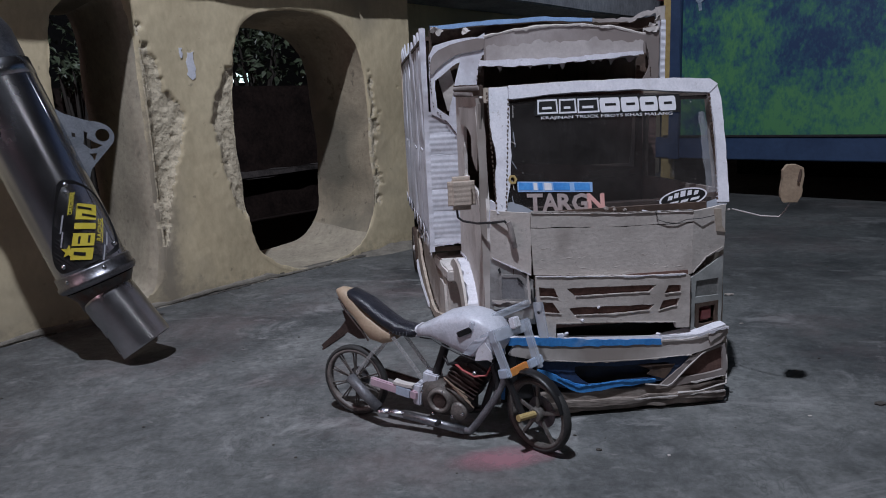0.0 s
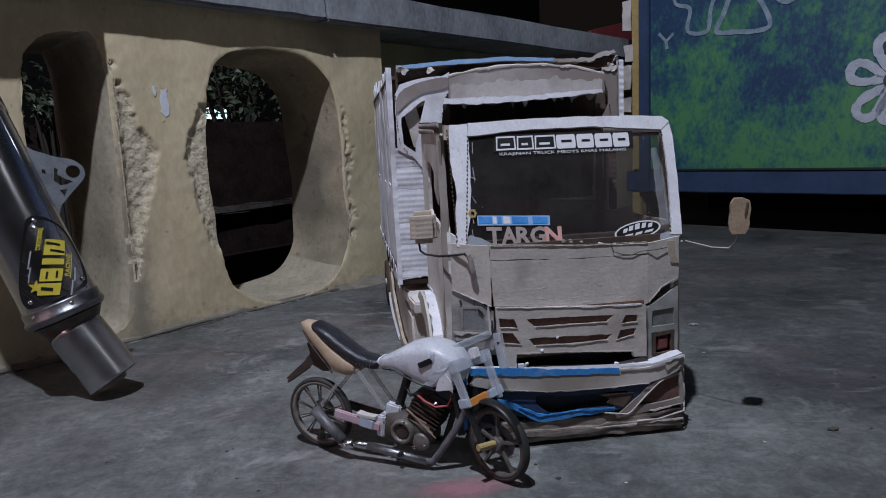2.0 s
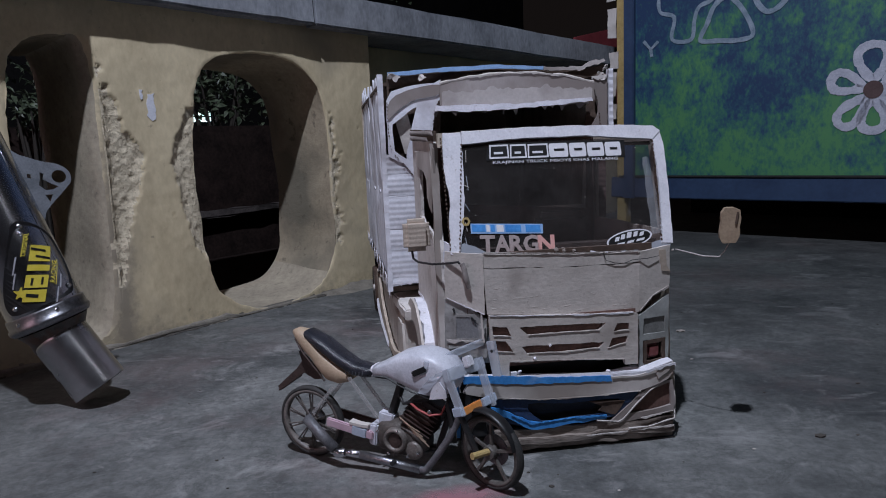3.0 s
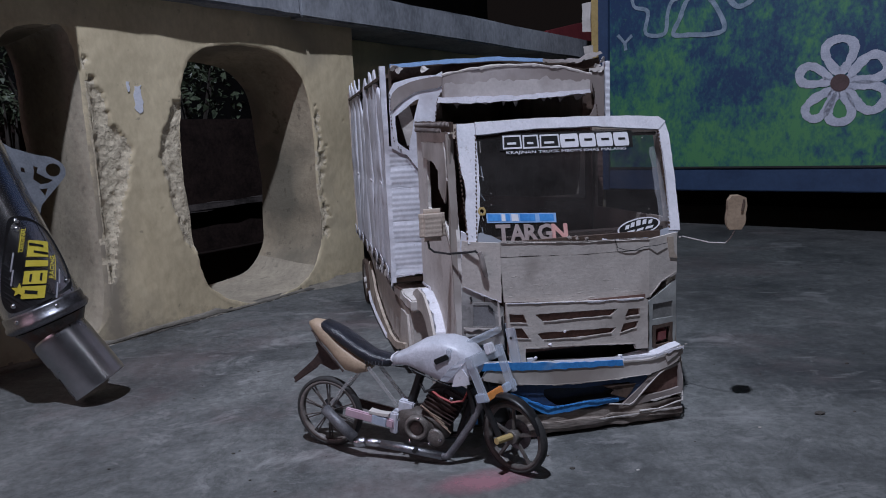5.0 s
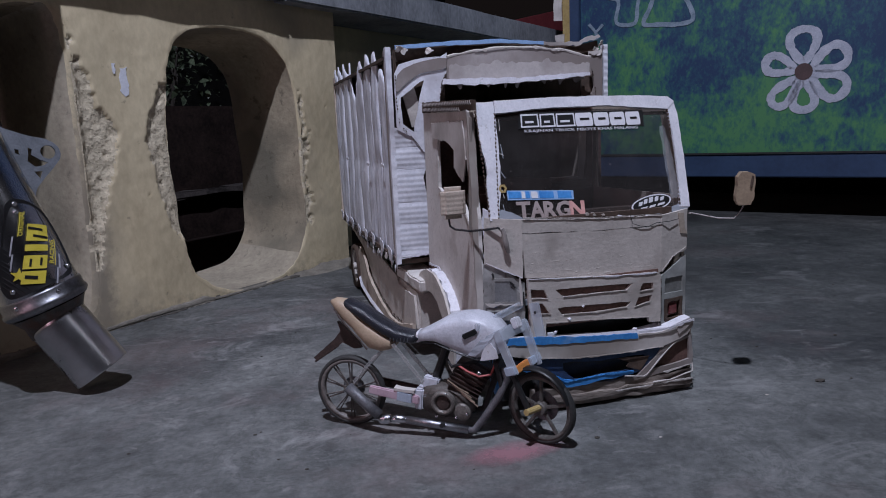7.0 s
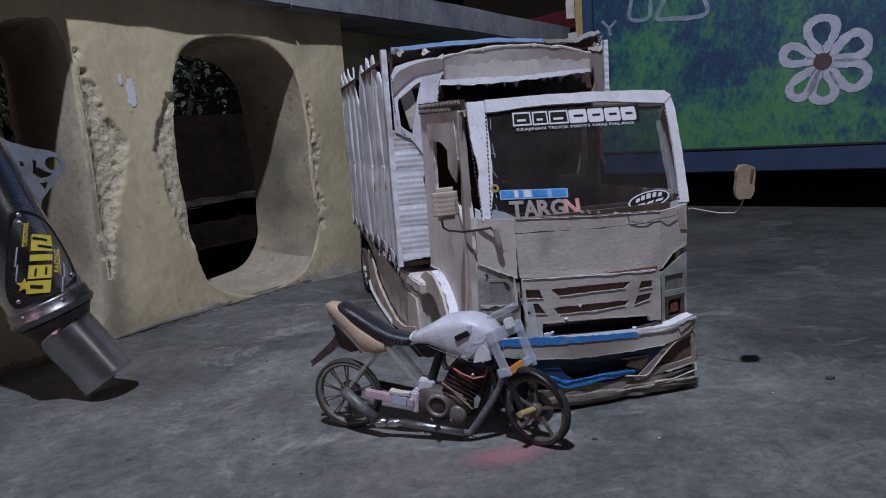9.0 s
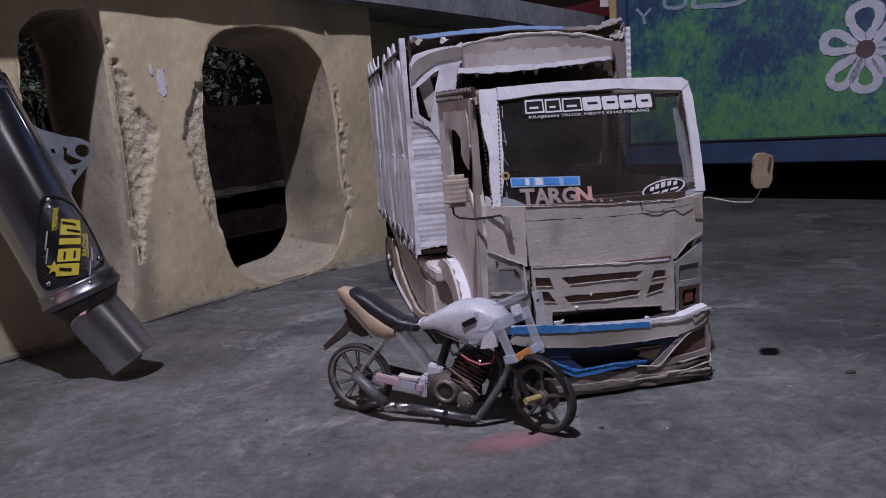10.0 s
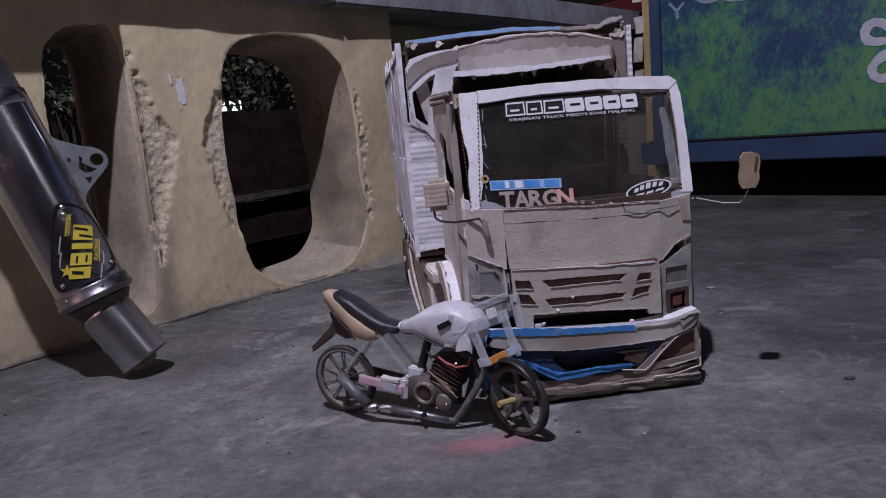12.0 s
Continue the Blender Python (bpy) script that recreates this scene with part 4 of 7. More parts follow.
def build_floor_marks():
    rnd = random.Random(2)
    bm = bmesh.new()
    bmesh.ops.create_grid(bm, x_segments=8, y_segments=6, size=0.12)
    for v in bm.verts:
        v.co.z = 0.0006
    tagged(part("chalk_stain", bm, CHALK, at=pose(0.105, 0.835, 0, 0, 0, 12)), "smudged pink chalk stain on the concrete", "stain", kind="stuff")
    # a dab of white paint on the wall
    for u, z, w, h in ((-0.201, 0.535, 0.019, 0.062), (-0.223, 0.562, 0.007, 0.022)):
        rise = wall_relief(np.array([[u]]), np.array([[z]]))[0][0, 0]
        dab = sheet([(-w / 2, -h * 0.42), (0, -h / 2), (w * 0.4, -h * 0.45), (w * 0.55, 0), (w * 0.3, h * 0.2), (w / 2, h / 2), (-w * 0.3, h * 0.45), (-w * 0.5, h * 0.1)], 0.0012, frame_m=pose(u, -rise - 0.0004, z, 90), wobble=0.0022, fine=0.006)
        tagged(part("paint_dab", dab, WHITE_CARD, at=WALL), "dab of white paint on the yellow wall", "paint dab")
    bm = bmesh.new()
    for k in range(120):
        c = Vector((rnd.uniform(-0.9, 1.5), rnd.uniform(0.55, 2.0), 0.0))
        r = rnd.uniform(0.0007, 0.0022) if rnd.random() < 0.96 else 0.0032
        bmesh.ops.create_icosphere(bm, subdivisions=1, radius=r, matrix=Matrix.Translation(c + Vector((0, 0, r * 0.3))) @ Matrix.Diagonal((1.3, 0.9, 0.5, 1)))
    tagged(part("grit", bm, DIRT), "scattered grit and crumbs on the floor", "grit", kind="stuff")
    bm = bmesh.new()
    for x, y, rad in ((0.620, 1.487, 0.008), (0.509, 0.920, 0.0022), (0.571, 1.30, 0.003), (0.30, 0.83, 0.0018)):
        bmesh.ops.create_icosphere(bm, subdivisions=1, radius=rad, matrix=Matrix.Translation((x, y, rad * 0.25)) @ Matrix.Diagonal((1.4, 0.8, 0.35, 1)))
    tagged(part("paper_crumbs", bm, STAIN_CARD), "tiny white paper crumbs on the floor", "crumbs", kind="stuff")
    bm = bmesh.new()
    for x, y, rad in ((0.615, 0.947, 0.006), (-0.388, 0.950, 0.0020), (-0.227, 0.968, 0.0022), (-0.22, 0.975, 0.0015)):
        bmesh.ops.create_icosphere(bm, subdivisions=1, radius=rad, matrix=Matrix.Translation((x, y, rad * 0.3)) @ Matrix.Diagonal((1.5, 0.9, 0.45, 1)))
    tagged(part("pebbles", bm, DIRT), "small dark pebbles on the floor", "pebbles", kind="stuff")
    # dirt gathered where the wall meets the floor
    bm = bmesh.new()
    for k in range(420):
        u = rnd.uniform(-0.42, 0.62) if k % 5 else rnd.uniform(-1.2, 1.5)
        r = rnd.uniform(0.002, 0.008) * (1.5 if noise.noise(Vector((u * 9, 3, 1))) > 0.1 else 0.7)
        v = -abs(rnd.gauss(0, 0.006)) if u < 0.512 else 0.165 - abs(rnd.gauss(0, 0.006))
        bmesh.ops.create_icosphere(bm, subdivisions=1, radius=r, matrix=WALL @ Matrix.Translation((u, v, 0)) @ Matrix.Diagonal((2.2, 0.9, 0.45, 1)))
    tagged(part("dirt_line", bm, DIRT), "dark dirt and crumbs gathered along the wall foot", "dirt", kind="stuff")


# ---- the exhaust silencer ----
def build_muffler():
    foot, top = Vector((-0.579, 1.232, 0.155)), Vector((-0.703, 1.225, 0.512))
    axis = (top - foot).normalized()
    m = Matrix.Translation(foot) @ axis.to_track_quat("Z", "Y").to_matrix().to_4x4()
    length = (top - foot).length
    inv_axis = m.inverted().to_3x3()
    mu = thing("exhaust_silencer", m, "brushed steel motorcycle exhaust silencer standing tilted on the floor", "exhaust")
    part("body", lathe([(0.061, 0.0), (0.061, 0.01), (0.061, 0.15), (0.061, length - 0.014), (0.061, length - 0.005), (0.0605, length - 0.003), (0.058, length)], 72), STEEL, mu, "brushed steel canister", smooth=True)
    # pipe runs on unseen; offset and width chosen to shade the wall at left
    bend = [inv_axis @ Vector(p) for p in ((0, 0, 0), (-0.012, -0.016, 0), (-0.022, -0.026, 0), (-0.030, -0.032, 0))]
    part("inlet_pipe", tube([Vector((0, 0, length + up)) + off for up, off in zip((0.015, 0.060, 0.115, 0.19), bend)], 0.042, 28), DULL_STEEL, mu, "dull steel inlet pipe", smooth=True)
    # bead added to catch the lamp as the canister's thin bright highlight
    sv = inv_axis @ Vector((0.98, -0.17, 0.33))
    sa = math.atan2(sv.y, sv.x)
    part("seam", tube([(0.0608 * math.cos(sa), 0.0608 * math.sin(sa), z) for z in (0.022, 0.12, 0.22, length - 0.032)], 0.0010, 8), STEEL, mu, "thin raised bead that draws a bright line of light", smooth=True)
    # cap lengthened past view to carry the silencer's shadow further up the wall
    part("end_cap", lathe([(0.0575, length), (0.0585, length + 0.004), (0.0585, length + 0.050), (0.052, length + 0.072), (0.044, length + 0.082), (0.0, length + 0.084)], 48), DULL_STEEL, mu, "rounded steel cap", smooth=True)
    part("end_band", lathe([(0.0605, length - 0.030), (0.0622, length - 0.029), (0.0622, length - 0.002), (0.0605, length - 0.001)], 72), STEEL, mu, "steel band at the upper end", smooth=True)
    part("collar", lathe([(0.05, 0.020), (0.0630, 0.020), (0.0640, 0.017), (0.0640, 0.004), (0.0665, 0.002), (0.0665, -0.004), (0.062, -0.010), (0.05, -0.010)], 56), GUNMETAL, mu, "dull grey rolled rim", smooth=True)
    part("reducer", lathe([(0.058, -0.012), (0.054, -0.018), (0.047, -0.030), (0.045, -0.050)], 48), BURNT_STEEL, mu, "dark tapered end cone", smooth=True)
    # tail pipe bends away towards the floor
    inv = m.inverted()
    a, b = inv @ Vector((-0.562, 1.230, 0.118)), inv @ Vector((-0.5045, 1.2275, 0.0285))
    d = (b - a).normalized()
    pm = Matrix.Translation(a) @ d.to_track_quat("Z", "Y").to_matrix().to_4x4()
    ln = (b - a).length
    part("tail_pipe", lathe([(0.040, -0.016), (0.0452, -0.006), (0.0460, -0.002), (0.0462, 0.004), (0.0462, 0.03), (0.0462, ln - 0.004), (0.0462, ln - 0.001), (0.0458, ln), (0.0442, ln), (0.0438, ln - 0.001), (0.0438, ln - 0.005), (0.0438, 0.0)], 64, m=pm), SATIN_STEEL, mu, "bright steel tail pipe", smooth=True)
    # bracket plate with round eye and cut-outs
    side = (inv.to_3x3() @ Vector((0.80, 0.60, 0.0)))
    side = (side - Vector((0, 0, 1)) * side.z).normalized()
    face = side.cross(Vector((0, 0, 1)))
    bm4 = Matrix((( side.x, 0, -face.x, 0), (side.y, 0, -face.y, 0), (0, 1, 0, 0), (0, 0, 0, 1)))
    eye = [(0.1135 + 0.0115 * math.cos(t), 0.2222 + 0.0115 * math.sin(t)) for t in (2 * math.pi * k / 20 for k in range(20))]
    outline = spline([(0.058, 0.282), (0.072, 0.276), (0.098, 0.256), (0.120, 0.243), (0.1315, 0.226), (0.1285, 0.209), (0.116, 0.199), (0.090, 0.184), (0.072, 0.173), (0.058, 0.166)], 4)
    cut = [(0.088, 0.239), (0.093, 0.234), (0.088, 0.226), (0.097, 0.214), (0.106, 0.206), (0.096, 0.204), (0.085, 0.206), (0.078, 0.218), (0.084, 0.228)]
    cut2 = [(0.080, 0.199), (0.092, 0.196), (0.083, 0.185)]
    cut3 = [(0.069, 0.243), (0.074, 0.240), (0.072, 0.232), (0.067, 0.236)]
    part("bracket", sheet(outline, 0.004, [eye, cut, cut2, cut3], bm4), ALLOY, mu, "flat alloy mounting bracket")
    # badge wrapped on the front, screws, and printed shapes
    fv = inv.to_3x3() @ Vector((0.10, -0.99, 0.1))
    base = math.atan2(fv.y, fv.x)

    def wrap(r):
        def go(co):
            a = base + co.x / 0.061
            return Vector(((r + co.z) * math.cos(a), (r + co.z) * math.sin(a), co.y))
        return go

    def badge(name, outline, thick, r, material, label="", holes=()):
        return part(name, sheet(outline, thick, holes, fine=0.006, bend=wrap(r)), material, plate or mu, label)

    plate = None
    plate = badge("badge", spline([(0.040, 0.166), (0.052, 0.165), (0.070, 0.154), (0.092, 0.130), (0.100, 0.100), (0.098, 0.066), (0.086, 0.036), (0.072, 0.026), (0.026, 0.025), (-0.018, 0.025), (-0.030, 0.034), (-0.028, 0.054), (-0.002, 0.100), (0.024, 0.145), (0.032, 0.160)], 3), 0.0016, 0.0614, GLOSS_BLACK, "glossy black name plate")
    du, dz = 0.513, 0.858

    def bar(name, along, across, length, height, material, over=0.0632, slant=0.0):
        cu, cz = 0.020 + du * along + dz * across, 0.045 + dz * along - du * across
        pts = [(cu + du * (a * length + b * slant) + dz * b * height, cz + dz * (a * length + b * slant) - du * b * height) for a, b in ((-0.5, -0.5), (0.5, -0.5), (0.5, 0.5), (-0.5, 0.5))]
        badge(name, pts, 0.0006, over, material)

    for along, length in ((0.0, 0.020), (0.024, 0.021), (0.0465, 0.010), (0.071, 0.027)):
        bar("print_block", along, 0.0, length, 0.032, YELLOW, slant=0.004)
    for along, across, length, height in ((0.0, -0.003, 0.0055, 0.017), (0.0255, 0.0075, 0.012, 0.0030), (0.0225, -0.0065, 0.012, 0.0030), (0.065, 0.004, 0.0035, 0.022), (0.0765, -0.004, 0.0035, 0.022)):
        bar("print_gap", along, across, length, height, GLOSS_BLACK, over=0.0637)
    for word, along, across, size in (("ORIGINAL", 0.062, -0.0215, 0.0085), ("RACING", 0.024, 0.0265, 0.0105)):
        g = letters(word, size, 0.0006, 0.0001)
        g.transform(Matrix(((du, -dz, 0, 0.020 + du * along + dz * across), (dz, du, 0, 0.045 + dz * along - du * across), (0, 0, 1, 0), (0, 0, 0, 1))))
        for v in g.verts:
            v.co = wrap(0.0635)(v.co)
        part("word", g, YELLOW, plate, "small yellow lettering")
    bar("print_block", 0.080, -0.0275, 0.038, 0.0010, YELLOW)
    bar("print_block", 0.044, 0.0285, 0.044, 0.0010, YELLOW)
    star = [(0.004 + (0.012 if k % 2 == 0 else 0.005) * math.sin(k * math.pi / 5 + 0.5), 0.056 + (0.012 if k % 2 == 0 else 0.005) * math.cos(k * math.pi / 5 + 0.5)) for k in range(10)]
    badge("star_print", star, 0.0006, 0.0632, YELLOW)
    bar("flash_print", 0.045, -0.034, 0.030, 0.0022, GREY_PRINT)
    bar("flash_print", 0.020, -0.031, 0.026, 0.0022, GREY_PRINT)
    bar("flash_print", 0.030, 0.036, 0.024, 0.0022, GREY_PRINT)
    bar("flash_print", 0.006, 0.033, 0.026, 0.0022, GREY_PRINT)
    for u, z in ((0.046, 0.159), (0.042, 0.147), (-0.016, 0.036), (0.078, 0.040), (0.040, 0.010), (-0.024, 0.010)):
        a = base + u / 0.061
        d = Vector((math.cos(a), math.sin(a), 0))
        q = Matrix.Translation(d * 0.0625 + Vector((0, 0, z))) @ d.to_track_quat("Z", "Y").to_matrix().to_4x4()
        part("rivet", lathe([(0.0, 0.003), (0.0026, 0.0026), (0.0040, 0.0012), (0.0044, 0.0)], 12, m=q), CHROME, mu, smooth=True)


# ---- the toy truck ----
TRUCK = pose(0.268, 0.965, 0, 0, 0, 7.7)


def wheel_part(name, parent, at, radius, width, spokes, tyre_m, rim_m, thick=0.012, spoke_w=0.006, double=False):
    """A wheel with its axle along local y: tyre, rim ring, hub and spokes."""
    hub = new(name)
    hub.parent, hub.matrix_basis, hub.empty_display_size = parent, at, 0.02
    lay = pose(0, 0, 0, 90)
    h = width / 2
    part("tyre", lathe([(radius - thick, -h * 0.8), (radius - 0.003, -h), (radius, -h * 0.5), (radius, h * 0.5), (radius - 0.003, h), (radius - thick, h * 0.8), (radius - thick, -h * 0.8)], 40, m=lay), tyre_m, hub, smooth=True)
    r = radius - thick + 0.0005
    part("rim", lathe([(r - 0.005, -h * 0.6), (r, -h * 0.85), (r, h * 0.85), (r - 0.005, h * 0.6), (r - 0.005, -h * 0.6)], 40, m=lay), rim_m, hub, smooth=True)
    part("hub", lathe([(0.0, -h * 1.1), (0.008, -h * 1.1), (0.009, -h * 0.9), (0.009, h * 0.9), (0.008, h * 1.1), (0.0, h * 1.1)], 18, m=lay), rim_m, hub)
    for k in range(spokes):
        a = 2 * math.pi * k / spokes + 0.3
        sp = bmesh.new()
        for off in ((-0.06, 0.06) if double else (0,)):
            c, s = math.cos(a + off), math.sin(a + off)
            block((r - 0.010, width * 0.32, spoke_w), ((r + 0.004) / 2 * c, 0, (r + 0.004) / 2 * s), (0, -math.degrees(a + off), 0), bevel=0.0008, bm=sp)
        part("spoke", sp, rim_m, hub)
    return hub


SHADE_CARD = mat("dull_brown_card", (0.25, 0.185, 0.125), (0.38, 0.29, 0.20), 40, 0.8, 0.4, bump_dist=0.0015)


def cord(points, radius, sides=6, seed=0):
    """A strip of rolled paper along points, uneven in line and thickness."""
    pts = [Vector(p) for p in points]
    line = []
    for p, q in zip(pts, pts[1:]):
        steps = max(1, int((q - p).length / 0.004))
        line += [p.lerp(q, k / steps) for k in range(steps)]
    line.append(pts[-1])
    line = [p + noise.noise_vector(p * 35 + Vector((seed, 0, 0))) * radius * 0.6 for p in line]
    return tube(line, radius, sides, taper=[radius * (0.85 + 0.6 * noise.noise(p * 70 + Vector((0, seed, 3)))) for p in line])


def torn_edge(points, width, m, material, parent, seed=0, thick=0.0010):
    """A ragged fringe of torn paper along a line in a sheet's (u, v)."""
    rnd = random.Random(seed)
    line = []
    for (a, b), (c, d) in zip(points, points[1:]):
        steps = max(1, int(math.hypot(c - a, d - b) / 0.0028))
        line += [(a + (c - a) * k / steps, b + (d - b) * k / steps) for k in range(steps)]
    line.append(points[-1])
    low = []
    for k, (a, b) in enumerate(line):
        f = 0.35 + 0.8 * noise.noise(Vector((k * 0.11, seed * 3.7, 0.5))) + 0.6 * noise.noise(Vector((k * 0.43, seed * 1.9, 4.5))) + rnd.uniform(-0.15, 0.15)
        low.append((a + rnd.uniform(-0.0006, 0.0006), b - max(0.0003, width * f)))
    line = [(a, b + rnd.uniform(0.0, 0.0007)) for a, b in line]
    return part("torn_edge", sheet(line + low[::-1], thick, frame_m=m), material, parent, "torn white paper edge")


def raw_edge(points, m, parent, seed=0, size=0.0026):
    """The raw fluted rim of corrugated card along a line: a row of small dark mouths."""
    bm = bmesh.new()
    rnd = random.Random(seed)
    for (a, b), (c, d) in zip(points, points[1:]):
        ln = math.hypot(c - a, d - b)
        steps = max(1, int(ln / (size * 1.9)))
        turn = math.degrees(math.atan2(d - b, c - a))
        for k in range(steps):
            f = (k + 0.5) / steps
            if rnd.random() < 0.2:
                continue
            block((size * rnd.uniform(0.7, 1.4), size * rnd.uniform(0.3, 0.6), 0.0012), (a + (c - a) * f, b + (d - b) * f, 0), (0, 0, turn + rnd.uniform(-15, 15)), bm=bm)
    bm.transform(m)
    return tagged(part("raw_edge", bm, BROWN_CARD, parent, "raw corrugated card edge"), kind="stuff")


def build_truck():
    t = thing("toy_truck", TRUCK, "handmade cardboard toy truck, grey cab and white corrugated cargo box", "toy truck")

    # cab, front face
    def slope(z):
        return 0.010 + (z - 0.275) * 0.33

    part("hood_panel", sheet([(-0.117, 0.259), (0.0, 0.2535), (0.1005, 0.2525), (0.1005, 0.184), (0.088, 0.181), (0.0, 0.189), (-0.114, 0.197)], 0.004, frame_m=upright(0, -0.002), wobble=0.0006, fine=0.010), GREY_CARD, t, "grey board bonnet with torn edges")
    part("hood_strip", sheet([(-0.117, 0.279), (0.0, 0.271), (0.1005, 0.268), (0.1005, 0.2535), (0.0, 0.2545), (-0.117, 0.260)], 0.004, frame_m=upright(0, -0.0018), wobble=0.0006, fine=0.010), GREY_CARD, t)
    part("hood_core", block((0.262, 0.006, 0.10), (-0.008, 0.0065, 0.228)), BROWN_CARD, t)
    part("corner_panel", sheet([(-0.050, 0.283), (0.0012, 0.279), (0.0012, 0.197), (-0.025, 0.2078), (-0.052, 0.2195)], 0.004, frame_m=upright(-0.117, -0.002, 0, -20), wobble=0.0007, fine=0.010), GREY_CARD, t, "grey board with a brown tear")
    part("corner_panel", sheet([(-0.0012, 0.268), (0.050, 0.273), (0.050, 0.214), (0.022, 0.203), (-0.0012, 0.184)], 0.004, frame_m=upright(0.1005, -0.002, 0, 12), wobble=0.0007, fine=0.010), GREY_CARD, t, "grey board corner with a tear")
    part("torn_patch", sheet([(0.030, 0.268), (0.042, 0.268), (0.044, 0.245), (0.050, 0.236), (0.036, 0.238)], 0.0012, frame_m=upright(0.1015, -0.0062, 0, 12), wobble=0.0008), TAN_CARD, t, "torn brown paper patch")
    part("thread", tube([(0.048, -0.0072, 0.272), (0.052, -0.0080, 0.260), (0.064, -0.0080, 0.2555), (0.078, -0.0078, 0.254), (0.091, -0.0074, 0.258), (0.112, -0.0074, 0.2585), (0.131, -0.0020, 0.260)], 0.0005, 5), BLACK, t, "thin dark thread")
    rnd = random.Random(5)
    for k in range(20):
        x = -0.105 + 0.19 * rnd.random()
        z = 0.200 - 0.063 * (x + 0.114) + abs(rnd.gauss(0, 0.014))
        ln = rnd.uniform(0.006, 0.018)
        part("paper_crease", tube([(x + ln * (f - 0.5), -0.0058, z + 0.0012 * noise.noise(Vector((k * 5.3, f * 3, 0))) + ln * 0.15 * (f - 0.5) * (k % 3 - 1)) for f in (0, 0.25, 0.5, 0.75, 1)], 0.0006, 5, taper=[0.0001, 0.0005, 0.0006, 0.0004, 0.0001]), GREY_CARD, t)
    hf = upright(0, -0.0064)
    torn_edge([(-0.114, 0.1985), (-0.06, 0.1945), (0.0, 0.190), (0.088, 0.1825)], 0.0030, hf, STAIN_CARD, t, 1)
    torn_edge([(-0.116, 0.2815), (0.0, 0.273), (0.1005, 0.270)], 0.0024, hf, STAIN_CARD, t, 2)
    torn_edge([(-0.051, 0.2205), (-0.025, 0.2088), (-0.001, 0.1985)], 0.0026, upright(-0.117, -0.0064, 0, -20), WHITE_TRIM, t, 3)
    torn_edge([(0.002, 0.187), (0.022, 0.205), (0.049, 0.216)], 0.0035, upright(0.1005, -0.0064, 0, 12), STAIN_CARD, t, 4)

    grille = part("grille", sheet([(-0.113, 0.1965), (-0.06, 0.193), (0.02, 0.188), (0.089, 0.186), (0.096, 0.183), (0.096, 0.112), (0.078, 0.113), (0.076, 0.120), (0.0, 0.126), (-0.086, 0.131), (-0.088, 0.106), (-0.108, 0.106)], 0.006,
                  [[(-0.1085, 0.182), (-0.0887, 0.1793), (-0.0832, 0.1663), (-0.1085, 0.1695)], [(-0.1080, 0.163), (-0.091, 0.1606), (-0.0797, 0.1438), (-0.1075, 0.148)],
                   [(-0.0713, 0.1779), (-0.0121, 0.1767), (0.0500, 0.1744), (0.0401, 0.1650), (-0.0122, 0.1656), (-0.0606, 0.1666)],
                   [(-0.0686, 0.1512), (-0.0122, 0.1499), (0.0472, 0.1475), (0.0402, 0.1399), (-0.0123, 0.1386), (-0.0610, 0.1408)],
                   [(0.0659, 0.1727), (0.0836, 0.1719), (0.0829, 0.1617), (0.0606, 0.1604)], [(0.0585, 0.1519), (0.0813, 0.1531), (0.0788, 0.1438), (0.0527, 0.1384)]], upright(0, -0.006), wobble=0.0006, fine=0.008), GREY_CARD, t, "grey board grille with slots")
    gf = upright(0, -0.0122)
    for k, pts in enumerate(([(-0.060, 0.1672), (-0.0122, 0.1662), (0.040, 0.1656)], [(-0.060, 0.1414), (-0.0122, 0.1392), (0.040, 0.1405)], [(-0.108, 0.1700), (-0.084, 0.1670)], [(-0.107, 0.1486), (-0.080, 0.1444)], [(0.061, 0.1610), (0.083, 0.1622)], [(0.053, 0.1390), (0.078, 0.1442)])):
        torn_edge(pts, 0.0018, gf, GREY_CARD, grille, 10 + k)
    torn_edge([(-0.112, 0.197), (-0.06, 0.1935), (0.02, 0.1885), (0.089, 0.1865)], 0.0026, gf, WHITE_TRIM, grille, 17)
    torn_edge([(-0.086, 0.132), (0.0, 0.127), (0.076, 0.121)], 0.0020, gf, STAIN_CARD, grille, 18)
    raw_edge([(0.0965, 0.176), (0.0965, 0.113)], gf, grille, 19, 0.0016)
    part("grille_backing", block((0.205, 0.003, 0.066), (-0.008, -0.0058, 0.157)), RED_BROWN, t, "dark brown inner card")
    # black sheet whose colour gives the shade in the gap above the bumper
    part("gap_shade", block((0.30, 0.006, 0.13), (-0.006, 0.030, 0.075)), BLACK, t)

    for k, (x, z, sz) in enumerate(((-0.082, 0.1155, 0.006), (-0.074, 0.1165, 0.004), (-0.030, 0.150, 0.003), (-0.052, 0.1335, 0.0035), (0.052, 0.106, 0.004))):
        part("glue_crumb", block((sz * 1.4, sz * 0.7, sz), (x, -0.0135, z), (20 * k, 0, 35 * k), wobble=sz * 0.25, cuts=3, seed=k), WHITE_TRIM, t)
    for k, (x, z) in enumerate(((-0.0136, 0.2770), (-0.0023, 0.2750), (0.0107, 0.2745))):
        part("glue_bead", block((0.0065, 0.005, 0.0055), (x, 0.0040, z), (10 * k, 25, 40 * k), bevel=0.0016, wobble=0.0010, cuts=3, seed=k + 9), STAIN_CARD, t, "white bead of dried glue")
    # headlamps: a scuffed plastic pane with a smoky square on one side, a card frame with a red lens on the other
    lf = upright(-0.1115, -0.003, 0, -20)
